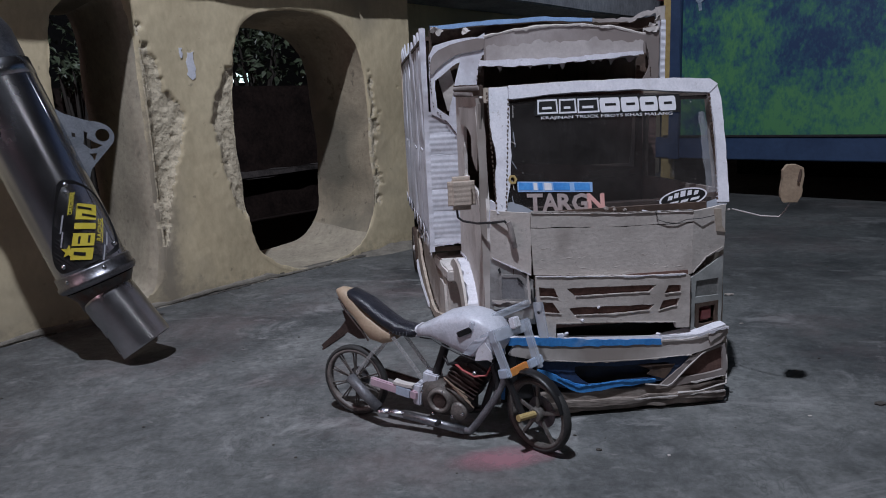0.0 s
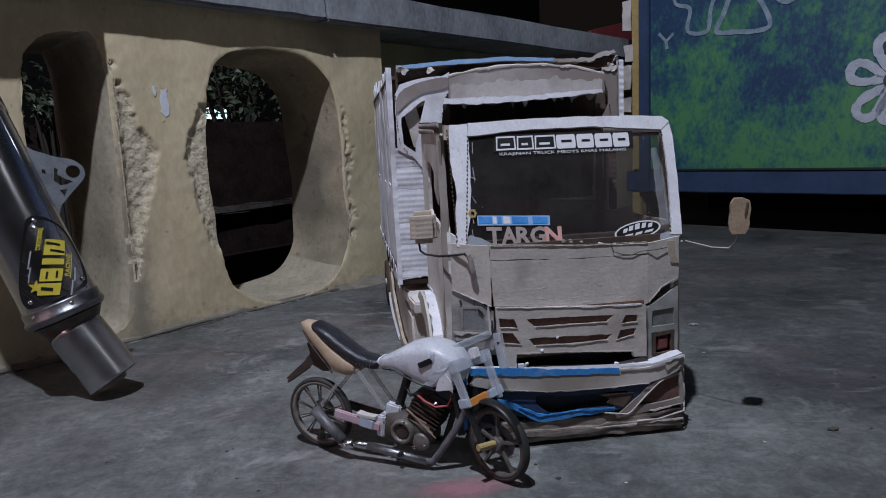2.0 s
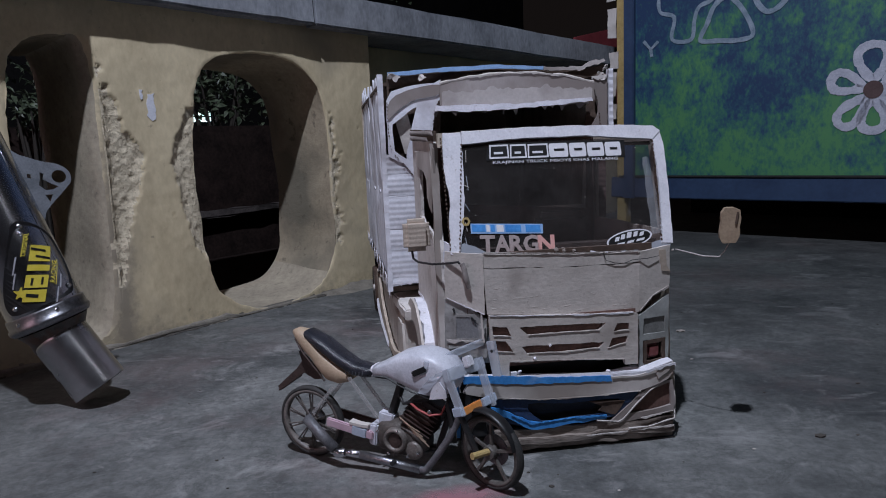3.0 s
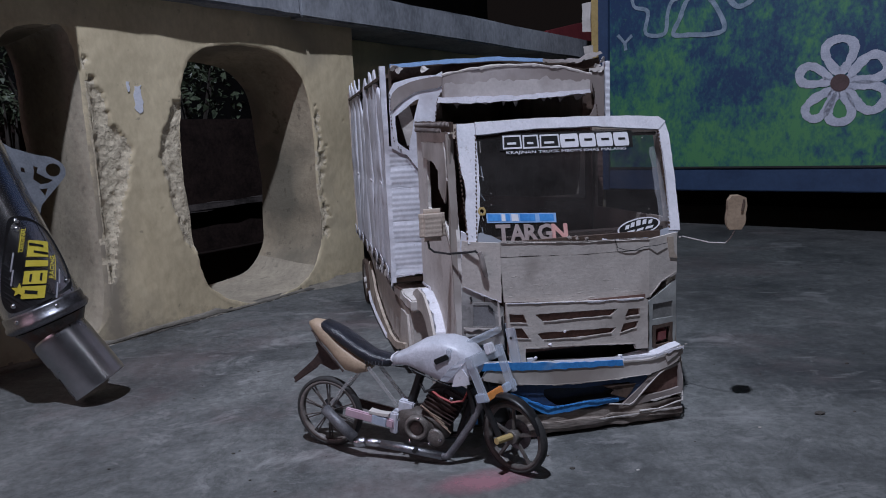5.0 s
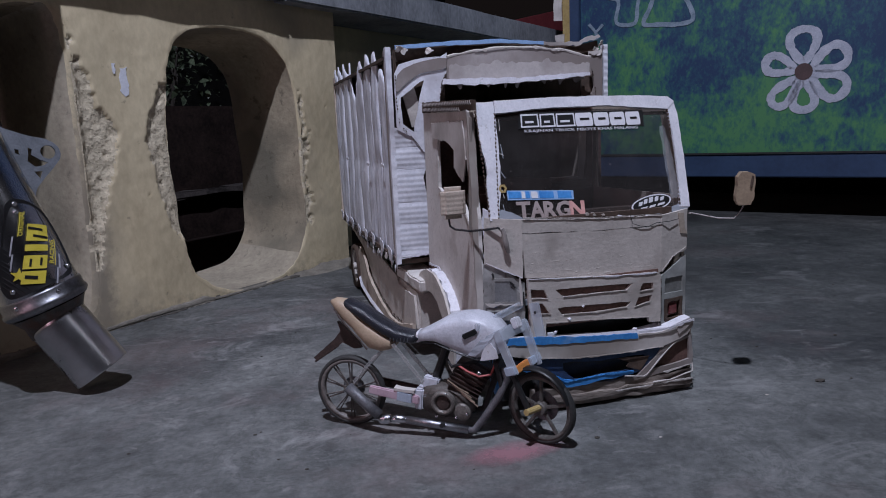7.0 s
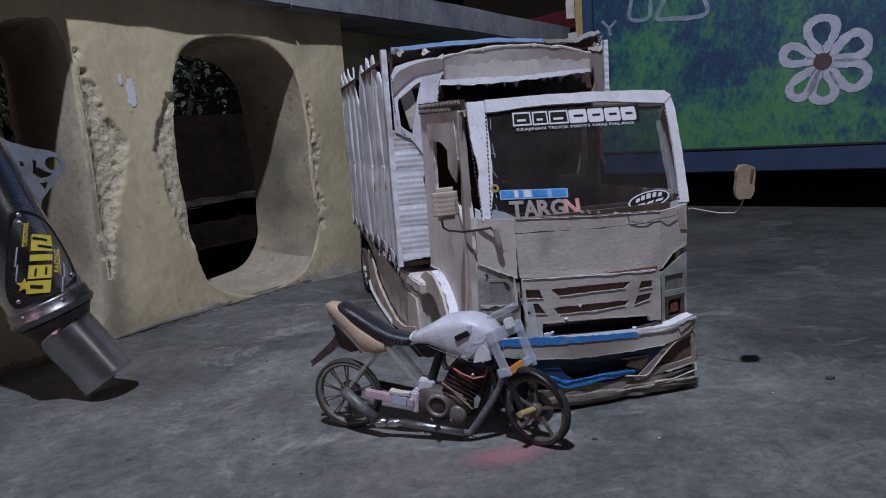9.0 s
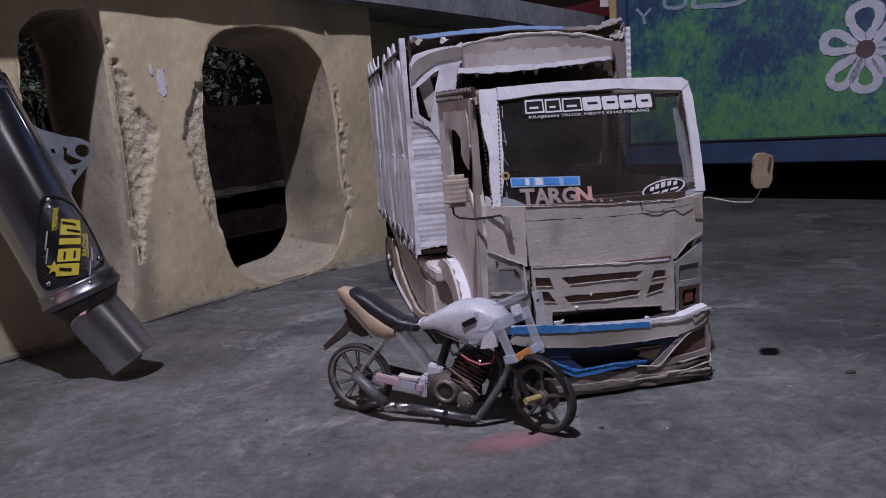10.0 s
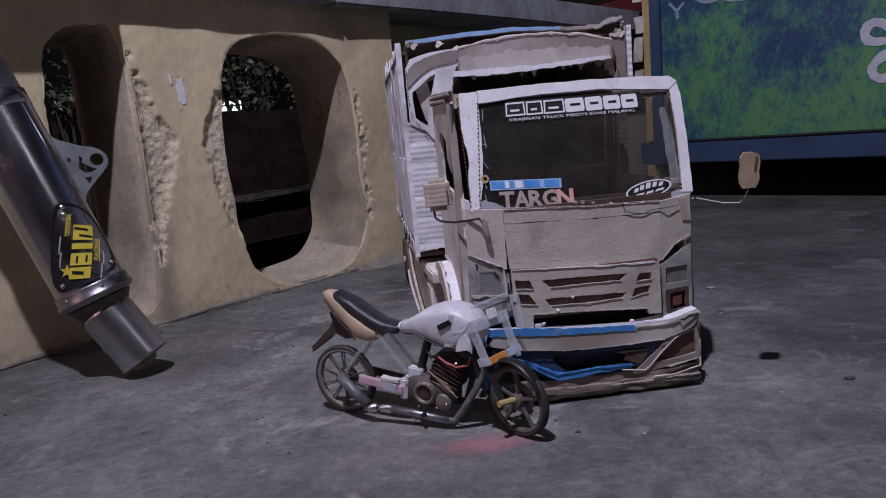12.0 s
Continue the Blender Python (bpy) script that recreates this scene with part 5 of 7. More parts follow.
    lamp = part("headlamp", sheet([(-0.0606, 0.138), (-0.0031, 0.138), (-0.0021, 0.190), (-0.0306, 0.2085), (-0.0582, 0.219)], 0.003, frame_m=lf, wobble=0.0005, fine=0.008), SCUFFED, t, "scuffed clear plastic headlamp")
    lf = upright(-0.1115, -0.0061, 0, -20)
    part("lens", sheet([(-0.0445, 0.1947), (-0.0213, 0.1943), (-0.0138, 0.1842), (-0.0142, 0.1642), (-0.0454, 0.1645)], 0.0010, frame_m=lf, wobble=0.0004, fine=0.008), SMOKY, lamp, "smoky plastic square")
    part("lens_frame", sheet([(-0.0475, 0.1985), (-0.0185, 0.1980), (-0.0100, 0.1880), (-0.0100, 0.1605), (-0.0485, 0.1610)], 0.0018, [[(-0.0440, 0.1942), (-0.0216, 0.1938), (-0.0143, 0.1839), (-0.0147, 0.1650), (-0.0449, 0.1650)]], lf, wobble=0.0005, fine=0.006), SCUFFED, lamp, "rounded plastic lens frame")
    torn_edge([(-0.0590, 0.1632), (-0.0300, 0.1618), (-0.0085, 0.1612)], 0.0045, upright(-0.1115, -0.0085, 0, -20), STAIN_CARD, lamp, 60)
    torn_edge([(-0.0560, 0.1545), (-0.0400, 0.1530), (-0.0200, 0.1545)], 0.0060, upright(-0.1115, -0.0066, 0, -20), LAMP_PANEL, lamp, 61)
    part("pane_strip", sheet([(-0.0124, 0.202), (-0.0095, 0.200), (-0.0070, 0.160), (-0.0100, 0.158)], 0.0010, frame_m=upright(-0.1115, -0.0080, 0, -20), wobble=0.0006, fine=0.006), STAIN_CARD, lamp, "pale paper strip")
    for k, pts in enumerate(([(-0.0255, 0.1952), (-0.0185, 0.1900), (-0.0180, 0.1850), (-0.0245, 0.1905)], [(-0.0500, 0.2050), (-0.0470, 0.2075), (-0.0455, 0.2010), (-0.0480, 0.1995)], [(-0.0075, 0.1780), (-0.0055, 0.1800), (-0.0050, 0.1600), (-0.0070, 0.1580)])):
        part("scuff_mark", sheet(pts, 0.0006, frame_m=upright(-0.1115, -0.0086, 0, -20), wobble=0.0004, fine=0.004), BLACK, lamp)
    part("lamp_box", block((0.048, 0.004, 0.085), (-0.0255, 0.014, 0.1675)), LAMP_PANEL, lamp, at=pose(-0.1115, 0, 0, 0, 0, -20))
    u0, u1, mid, z0, z1, zt = 0.0, 0.051, 0.0255, 0.102, 0.183, 0.208
    at = pose(0.0995, 0, 0, 0, 0, 14)
    lamp = part("headlamp", sheet([(u0, z0), (u1, z0), (u1, zt - 0.004), (u0, z1 - 0.004)], 0.004, [[(u0 + 0.006, z0 + 0.006), (u1 - 0.006, z0 + 0.006), (u1 - 0.006, z0 + 0.040), (u0 + 0.006, z0 + 0.040)], [(u0 + 0.006, z0 + 0.048), (u1 - 0.006, z0 + 0.048), (u1 - 0.007, z1 - 0.010), (u0 + 0.007, z1 - 0.010)]], upright(0.0995, -0.003, 0, 14), wobble=0.0006, fine=0.01), LAMP_PANEL, t, "grey card headlamp with red lens")
    part("lens", block((0.0224, 0.008, 0.020), (mid, -0.002, z0 + 0.022), bevel=0.0038), RED_LENS, lamp, at=at)
    part("lens_frame", sheet([(mid - 0.0184, z0 + 0.005), (mid + 0.0184, z0 + 0.005), (mid + 0.0184, z0 + 0.039), (mid - 0.0184, z0 + 0.039)], 0.003, [[(mid - 0.0133, z0 + 0.010), (mid + 0.0133, z0 + 0.010), (mid + 0.0133, z0 + 0.034), (mid - 0.0133, z0 + 0.034)]], upright(0, -0.0045), wobble=0.0006, fine=0.008), BROWN_CARD, lamp, at=at)
    part("lens_cover", block((0.0377, 0.003, 0.026), (mid, -0.003, (z0 + 0.05 + z1 - 0.008) / 2), wobble=0.001, cuts=4), LAMP_GREY, lamp, at=at)
    part("lamp_box", block((0.0485, 0.004, 0.085), (mid, 0.014, (z0 + z1) / 2)), BROWN_CARD, lamp, at=at)

    # bumper
    bu = part("bumper", sheet([(-0.140, 0.107), (-0.06, 0.099), (0.02, 0.094), (0.10, 0.095), (0.150, 0.104), (0.152, 0.098), (0.142, 0.084), (0.10, 0.071), (0.03, 0.070), (-0.05, 0.073), (-0.12, 0.083), (-0.15, 0.092)], 0.006, frame_m=upright(0, -0.022), wobble=0.0010, fine=0.012), STAIN_CARD, t, "pale board bumper band")
    top = bmesh.new()
    vs = [(-0.15, -0.014, 0.111), (-0.12, -0.024, 0.110), (0.05, -0.027, 0.096), (0.11, -0.026, 0.099), (0.153, -0.018, 0.107), (0.150, -0.008, 0.109), (0.05, -0.012, 0.098), (-0.15, -0.008, 0.112)]
    ring = [top.verts.new(v) for v in vs]
    top.faces.new(ring)
    r = bmesh.ops.extrude_face_region(top, geom=top.faces[:])
    for v in (g for g in r["geom"] if isinstance(g, bmesh.types.BMVert)):
        v.co.z -= 0.005
    part("bumper_top", top, WHITE_TRIM, bu, "frayed white card top")
    part("blue_strip", sheet([(-0.150, 0.116), (-0.118, 0.114), (-0.05, 0.106), (0.0, 0.101), (0.056, 0.098), (0.058, 0.090), (0.0, 0.093), (-0.06, 0.097), (-0.118, 0.103), (-0.148, 0.106)], 0.0014, frame_m=upright(0, -0.0278), wobble=0.0010, fine=0.006), BLUE_CARD, bu, "bright blue paper strip")
    part("white_fold", sheet([(0.122, 0.092), (0.126, 0.088), (0.138, 0.096), (0.153, 0.106), (0.150, 0.109), (0.134, 0.103), (0.124, 0.098)], 0.0016, frame_m=upright(0, -0.0285), wobble=0.0016, fine=0.006), STAIN_CARD, bu, "crumpled white paper corner")
    part("air_intake", sheet([(-0.135, 0.080), (-0.05, 0.074), (0.03, 0.069), (0.10, 0.070), (0.076, 0.036), (0.0, 0.034), (-0.05, 0.030), (-0.10, 0.046)], 0.003, [spline([(-0.06, 0.066), (0.0, 0.062), (0.07, 0.061), (0.056, 0.043), (0.0, 0.042), (-0.04, 0.040)], 3)], upright(0, -0.0205), wobble=0.0006, fine=0.012), NAVY, bu, "navy card round the air intake")
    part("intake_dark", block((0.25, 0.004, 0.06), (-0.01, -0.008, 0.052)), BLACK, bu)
    part("blue_lip", sheet([(-0.125, 0.066), (-0.090, 0.052), (-0.058, 0.031), (-0.05, 0.030), (0.0, 0.034), (0.05, 0.037), (0.05, 0.0405), (0.0, 0.042), (-0.042, 0.040), (-0.06, 0.045), (-0.095, 0.062), (-0.12, 0.073)], 0.003, frame_m=upright(0, -0.0255), wobble=0.0010, fine=0.008), BLUE_CARD, bu, "torn blue paper lip")
    part("fog_frame", sheet([(0.058, 0.030), (0.072, 0.027), (0.10, 0.030), (0.150, 0.036), (0.153, 0.050), (0.148, 0.084), (0.116, 0.074), (0.10, 0.066)], 0.004, [[(0.083, 0.039), (0.118, 0.040), (0.147, 0.046), (0.145, 0.079), (0.118, 0.071)]], upright(0, -0.022), wobble=0.0008, fine=0.010), HEADER_CARD, bu, "tan card fog-lamp frame")
    part("white_rim", cord([(0.036, -0.028, 0.035), (0.068, -0.028, 0.030), (0.074, -0.028, 0.033), (0.096, -0.028, 0.055), (0.116, -0.027, 0.071), (0.146, -0.022, 0.085)], 0.0012, 6), STAIN_CARD, bu, "white paper edging")
    part("fog_dark", block((0.060, 0.004, 0.040), (0.118, -0.0185, 0.058)), RED_BROWN, bu, "dark brown card behind the fog lamp")
    part("intake_corner", sheet([(0.0266, 0.062), (0.0518, 0.0608), (0.0791, 0.0585), (0.0711, 0.0466), (0.0639, 0.0386), (0.0401, 0.0476), (0.0455, 0.0531)], 0.0012, frame_m=upright(0, -0.0236), wobble=0.0003, fine=0.008), BROWN_CARD, bu, "bare brown card end of the air intake")
    for k, (z, h, y, x0, x1, m) in enumerate(((0.023, 0.016, -0.020, -0.11, 0.151, SKIRT_CARD), (0.014, 0.009, -0.025, -0.10, 0.150, SKIRT_CARD), (0.006, 0.009, -0.021, -0.095, 0.149, SKIRT_CARD))):
        part("skirt_layer", block((x1 - x0, 0.010, h), ((x0 + x1) / 2, y, z), (0, 0.8, 0), bevel=0.001, wobble=0.0036, cuts=44, seed=k), m, bu, "frayed layered card skirt")
    part("white_rim", cord([(0.08, -0.033, 0.021), (0.11, -0.032, 0.020), (0.15, -0.030, 0.027), (0.154, -0.022, 0.040), (0.156, -0.012, 0.10)], 0.0014, 6), STAIN_CARD, bu)
    part("bumper_side", block((0.005, 0.06, 0.10), (0.152, 0.012, 0.055), wobble=0.0015, cuts=5), TAN_CARD, bu)
    part("bumper_side", block((0.005, 0.06, 0.08), (-0.150, 0.012, 0.066), (0, 0, -12), wobble=0.0015, cuts=5), BLUE_CARD, bu)

    bf = upright(0, -0.0290)
    torn_edge([(-0.12, 0.0850), (-0.05, 0.0745), (0.03, 0.0712), (0.10, 0.0722)], 0.0028, bf, STAIN_CARD, bu, 30)
    torn_edge([(0.058, 0.1005), (0.10, 0.0995), (0.150, 0.1085)], 0.0050, upright(0, -0.0305), WHITE_TRIM, bu, 31)
    torn_edge([(-0.085, 0.056), (-0.058, 0.041), (0.0, 0.044), (0.05, 0.042)], 0.0035, bf, BLUE_CARD, bu, 32)
    torn_edge([(0.02, 0.0165), (0.08, 0.0165), (0.148, 0.0185)], 0.0026, upright(0, -0.0318), STAIN_CARD, bu, 33)
    torn_edge([(0.10, 0.0325), (0.150, 0.0385)], 0.0035, bf, STAIN_CARD, bu, 34)
    bu.matrix_basis = pose(-0.003, 0.010, 0.0035)

    # windscreen and its white frame
    lean = math.degrees(math.atan(0.33))
    zs = 1 / math.cos(radians(lean))
    scr = upright(0, slope(0.275), 0.275, 0, -lean)

    def w(x, z):
        return (x, (z - 0.275) * zs)

    glass = part("windscreen", sheet([w(-0.148, 0.279), w(0.142, 0.270), w(0.150, 0.420), w(-0.135, 0.426)], 0.0012, frame_m=scr), WINDSCREEN, t, "dusty clear plastic windscreen")
    glass.visible_shadow = False
    part("pillar", sheet([w(-0.154, 0.437), w(-0.129, 0.438), w(-0.129, 0.40), w(-0.132, 0.349), w(-0.137, 0.31), w(-0.146, 0.276), w(-0.158, 0.278), w(-0.155, 0.32), w(-0.151, 0.35), w(-0.157, 0.389)], 0.004, frame_m=scr, wobble=0.0008, fine=0.010), WHITE_TRIM, t, "white card windscreen pillar")
    part("pillar", sheet([w(0.147, 0.417), w(0.160, 0.428), w(0.163, 0.41), w(0.161, 0.35), w(0.156, 0.274), w(0.139, 0.276), w(0.144, 0.305), w(0.147, 0.334), w(0.149, 0.38)], 0.004, frame_m=scr, wobble=0.0005, fine=0.010), WHITE_TRIM, t, "white card windscreen pillar")
    part("roof_edge", sheet([w(-0.128, 0.4385), w(-0.05, 0.4405), w(0.03, 0.4405), w(0.10, 0.439), w(0.150, 0.436), w(0.161, 0.4285), w(0.147, 0.4175), w(0.05, 0.426), w(-0.05, 0.426), w(-0.128, 0.421)], 0.005, frame_m=scr, wobble=0.0005, fine=0.010), WHITE_TRIM, t, "white card strip along the roof edge")
    part("dark_edge", sheet([w(-0.128, 0.420), w(0.146, 0.4165), w(0.146, 0.412), w(-0.128, 0.4155)], 0.002, frame_m=scr @ pose(0, 0, -0.004)), BROWN_CARD, t)
    # raw corrugated edges along the pillars
    for (x0, z0), (x1, z1), sd in (((-0.129, 0.42), (-0.145, 0.280), 1), ((0.147, 0.415), (0.140, 0.280), 2), ((-0.157, 0.43), (-0.157, 0.285), 3)):
        raw = bmesh.new()
        for k in range(26):
            f = k / 25
            block((0.0016, 0.0034, 0.0026), (*w(x0 + (x1 - x0) * f, z0 + (z1 - z0) * f), 0.0035), (0, 0, 20 * math.sin(k * 2.3 + sd)), wobble=0.0008, seed=k + 31 * sd, bm=raw)
        raw.transform(scr)
        part("raw_edge", raw, BROWN_CARD, t, "raw corrugated card edge")
    part("sill_tape", sheet([w(-0.150, 0.272), w(0.0, 0.265), w(0.146, 0.264), w(0.157, 0.276), w(0.148, 0.284), w(0.135, 0.278), w(0.10, 0.271), w(0.0, 0.270), w(-0.10, 0.276), w(-0.138, 0.292), w(-0.150, 0.290)], 0.003, frame_m=scr, wobble=0.0016, fine=0.006), CLEAR, t, "crinkled clear tape")
    rnd = random.Random(15)
    for k in range(34):
        x = -0.142 + 0.29 * k / 33 + rnd.uniform(-0.006, 0.006)
        part("glue_crumb", block((rnd.uniform(0.002, 0.010), 0.0025, rnd.uniform(0.0012, 0.003)), (*w(x, 0.273 - 0.03 * (x + 0.14) + rnd.uniform(-0.002, 0.003)), 0.003), (0, 0, rnd.uniform(-20, 20)), bevel=0.0004, wobble=0.0020, cuts=4, seed=k), (STAIN_CARD, CLEAR, WHITE_TRIM)[k % 3], t, at=scr)
    for k in range(6):
        f = (k + rnd.random() * 0.8) / 6
        part("tape_crease", cord([w2 for w2 in ((*w(-0.127 - 0.013 * f + rnd.uniform(0, 0.006), 0.415 - 0.13 * f), 0.0022), (*w(-0.126 - 0.013 * f + rnd.uniform(0, 0.008), 0.415 - 0.13 * f - rnd.uniform(0.003, 0.022)), 0.0026))], 0.0006, 5, k), CLEAR if k % 2 else STAIN_CARD, t, at=scr)
    part("corner_strip", sheet([(-0.010, 0.295), (0.008, 0.29), (0.007, 0.20), (0.009, 0.15), (0.006, 0.085), (-0.011, 0.085), (-0.010, 0.18)], 0.003, frame_m=upright(-0.155, 0.016, 0, -32), wobble=0.0016, fine=0.008), WHITE_CARD, t, "frayed white card strip at the cab corner")
    # stickers
    st = scr @ pose(0, 0, 0.0016)
    part("name_sticker", sheet([w(-0.096, 0.3985), w(0.098, 0.3945), w(0.104, 0.3945), w(0.106, 0.4185), w(-0.09, 0.4215), w(-0.094, 0.41)], 0.0004, frame_m=st), GLOSS_BLACK, glass, "black sticker strip with white block shapes")
    x = -0.0915
    for k, wd in enumerate((0.028, 0.024, 0.030, 0.028, 0.025, 0.025, 0.024)):
        f = (x + 0.092) / 0.196
        z0, z1 = 0.3995 - 0.0035 * f, 0.4198 - 0.003 * f
        lo, hi = z0 + 0.0008, z1 - 0.0008
        if k < 3:
            part("sticker_bar", sheet([w(x, lo), w(x + wd, lo), w(x + wd, hi), w(x + 0.0015, hi)], 0.0004, [[w(x + 0.002, lo + 0.0022), w(x + wd - 0.002, lo + 0.0022), w(x + wd - 0.002, hi - 0.0022), w(x + 0.0035, hi - 0.0022)]], st @ pose(0, 0, 0.0005)), WHITE_PRINT, glass)
            part("sticker_bar", sheet([w(x + 0.007, lo + 0.006), w(x + wd - 0.008, lo + 0.006), w(x + wd - 0.008, lo + 0.009), w(x + 0.007, lo + 0.009)], 0.0004, frame_m=st @ pose(0, 0, 0.0005)), WHITE_PRINT, glass)
        else:
            part("sticker_bar", sheet([w(x + 0.0015, lo), w(x + wd - 0.002, lo), w(x + wd - 0.0006, lo + 0.003), w(x + wd - 0.0006, hi - 0.003), w(x + wd - 0.002, hi), w(x + 0.0015, hi), w(x, hi - 0.003), w(x, lo + 0.003)], 0.0004, frame_m=st @ pose(0, 0, 0.0005)), WHITE_PRINT, glass)
            part("sticker_slot", sheet([w(x + 0.007, lo + 0.0085), w(x + wd - 0.006, lo + 0.0085), w(x + wd - 0.006, lo + 0.0115), w(x + 0.007, lo + 0.0115)], 0.0004, frame_m=st @ pose(0, 0, 0.001)), GLOSS_BLACK, glass)
        x += wd + 0.0012
    tx = letters("KRAJINAN TRUCK MBOYS KHAS MALANG", 0.0058)
    xs = [v.co.x for v in tx.verts]
    tx.transform(Matrix.Diagonal((0.180 / (max(xs) - min(xs)), 1, 1, 1)))
    part("sticker_text", tx, WHITE_PRINT, glass, at=st @ pose(-0.088, (0.3935 - 0.275) * zs, 0.001, 0, 0, -0.7))
    part("blue_sticker", sheet([w(-0.127, 0.3165), w(-0.027, 0.3105), w(-0.028, 0.298), w(-0.127, 0.3035)], 0.0005, frame_m=st), LIGHT_BLUE, glass, "blue and white printed strip")
    for x0, x1, m in ((-0.1255, -0.107, BLUE_CARD), (-0.100, -0.094, BLUE_CARD), (-0.080, -0.058, BLUE_CARD), (-0.052, -0.031, BLUE_CARD), (-0.106, -0.101, WHITE_PRINT), (-0.092, -0.082, WHITE_PRINT)):
        part("sticker_bar", sheet([w(x0, 0.3150 - 0.06 * (x0 + 0.127)), w(x1, 0.3150 - 0.06 * (x1 + 0.127)), w(x1, 0.3060 - 0.06 * (x1 + 0.127)), w(x0, 0.3060 - 0.06 * (x0 + 0.127))], 0.0004, frame_m=st @ pose(0, 0, 0.0006), wobble=0.0005), m, glass)
    x = -0.1165
    for k, (ch, wd) in enumerate(zip("TARGN", (0.0195, 0.0205, 0.0190, 0.0205, 0.022))):
        g = letters(ch, 0.0310, 0.001, 0.0011)
        xs = [v.co.x for v in g.verts]
        g.transform(Matrix.Diagonal((wd * 1.06 / max(0.001, max(xs) - min(xs)), 1, 1, 1)) @ Matrix.Translation((-min(xs), 0, 0)))
        part("letter", g, PINK_RED if k == 4 else HOLO, glass, "foil letter " + ch, at=st @ pose(x, (0.2795 - 0.275) * zs - 0.055 * (x + 0.1165), 0, 0, 0, -2.5))
        x += wd
    ov = [(0.094 + 0.034 * math.cos(a), 0.2835 + 0.0115 * math.sin(a)) for a in (2 * math.pi * k / 28 for k in range(28))]
    oi = [(0.094 + 0.0315 * math.cos(a), 0.2835 + 0.0098 * math.sin(a)) for a in (2 * math.pi * k / 28 for k in range(28))]
    turn = st @ pose(0.094, 0.0085, 0, 0, 0, 9) @ pose(-0.094, -0.0085, 0)
    part("oval_sticker", sheet([w(*p) for p in ov], 0.0004, frame_m=turn), GLOSS_BLACK, glass, "black oval sticker with white marks")
    part("oval_outline", sheet([w(*p) for p in ov], 0.0004, [[w(*p) for p in oi]], frame_m=turn @ pose(0, 0, 0.0005)), WHITE_PRINT, glass)
    for x0, dx, z0, h in ((0.072, 0.006, 0.284, 0.005), (0.081, 0.006, 0.285, 0.006), (0.090, 0.007, 0.285, 0.007), (0.100, 0.006, 0.285, 0.006), (0.109, 0.006, 0.284, 0.005), (0.072, 0.012, 0.278, 0.003), (0.088, 0.010, 0.278, 0.003), (0.102, 0.012, 0.278, 0.003)):
        part("sticker_bar", sheet([w(x0, z0), w(x0 + dx, z0), w(x0 + dx + 0.003, z0 + h), w(x0 + 0.003, z0 + h)], 0.0004, frame_m=turn @ pose(0, 0, 0.0005)), WHITE_PRINT, glass)
    nut = [(-0.133 + 0.0062 * math.cos(math.pi * k / 3), 0.319 + 0.0062 * math.sin(math.pi * k / 3)) for k in range(6)]
    hole = [(-0.133 + 0.003 * math.cos(math.pi * k / 5), 0.319 + 0.003 * math.sin(math.pi * k / 5)) for k in range(10)]
    part("yellow_nut", sheet([w(*p) for p in nut], 0.003, [[w(*p) for p in hole]], st), GOLD, glass, "small yellow nut stuck on the screen")
    for x, z in ((-0.003, 0.2755), (0.012, 0.2745)):
        part("paper_dot", sheet([w(x + 0.004 * math.cos(a), z + 0.003 * math.sin(a)) for a in (2 * math.pi * k / 9 for k in range(9))], 0.001, frame_m=st, wobble=0.0006), STAIN_CARD, glass)
    for k in range(9):
        x, z = rnd.uniform(-0.125, 0.14), rnd.uniform(0.285, 0.41)
        part("dust_fleck", sheet([w(x, z), w(x + 0.0012, z), w(x + 0.0012, z + 0.001), w(x, z + 0.001)], 0.0003, frame_m=st), STAIN_CARD, glass)

    # cab body
    part("roof", block((0.300, 0.215, 0.005), (-0.003, 0.186, 0.4350), bevel=0.001, wobble=0.002, cuts=6), WHITE_TRIM, t)
    part("roof_strip", block((0.006, 0.225, 0.020), (-0.157, 0.178, 0.429), (0, 4, 0), wobble=0.0015, cuts=6), TAN_CARD, t, "hairy brown card edge")
    win = [(-0.218, 0.405), (-0.10, 0.405), (-0.080, 0.395), (-0.064, 0.33), (-0.046, 0.268), (-0.062, 0.262), (-0.10, 0.298), (-0.20, 0.302), (-0.224, 0.31)]
    left = pose(-0.162, 0, 0, 90, 0, -90)
    door = part("door", sheet([(-0.305, 0.165), (-0.290, 0.168), (-0.235, 0.17), (-0.170, 0.14), (-0.145, 0.10), (-0.142, 0.075), (-0.052, 0.075), (-0.030, 0.20), (-0.030, 0.28), (-0.068, 0.43), (-0.300, 0.436)], 0.005, [win], left, wobble=0.0010, fine=0.008), DOOR_CARD, t, "grey board door with a ragged window")
    part("torn_strip", sheet([(-0.243, 0.414), (-0.078, 0.414), (-0.074, 0.39), (-0.068, 0.36), (-0.083, 0.328), (-0.104, 0.334), (-0.126, 0.347), (-0.121, 0.373), (-0.158, 0.385), (-0.240, 0.390)], 0.002, frame_m=pose(-0.1678, 0, 0, 90, 0, -90), wobble=0.0016, fine=0.006), STAIN_CARD, door, "torn sheet of paper over the window")
    for k, (y0, y1, z0, z1, m) in enumerate(((0.0545, 0.051, 0.30, 0.425, BROWN_CARD), (0.047, 0.044, 0.26, 0.42, STAIN_CARD))):
        part("torn_strip", block((0.003, y0 - y1, z1 - z0), (-0.169 - 0.0012 * k, (y0 + y1) / 2, (z0 + z1) / 2), (7 if z0 > 0.2 else 0, 0, 0), wobble=0.0022, cuts=10, seed=20 + k), m, door, "torn strip of cardboard")
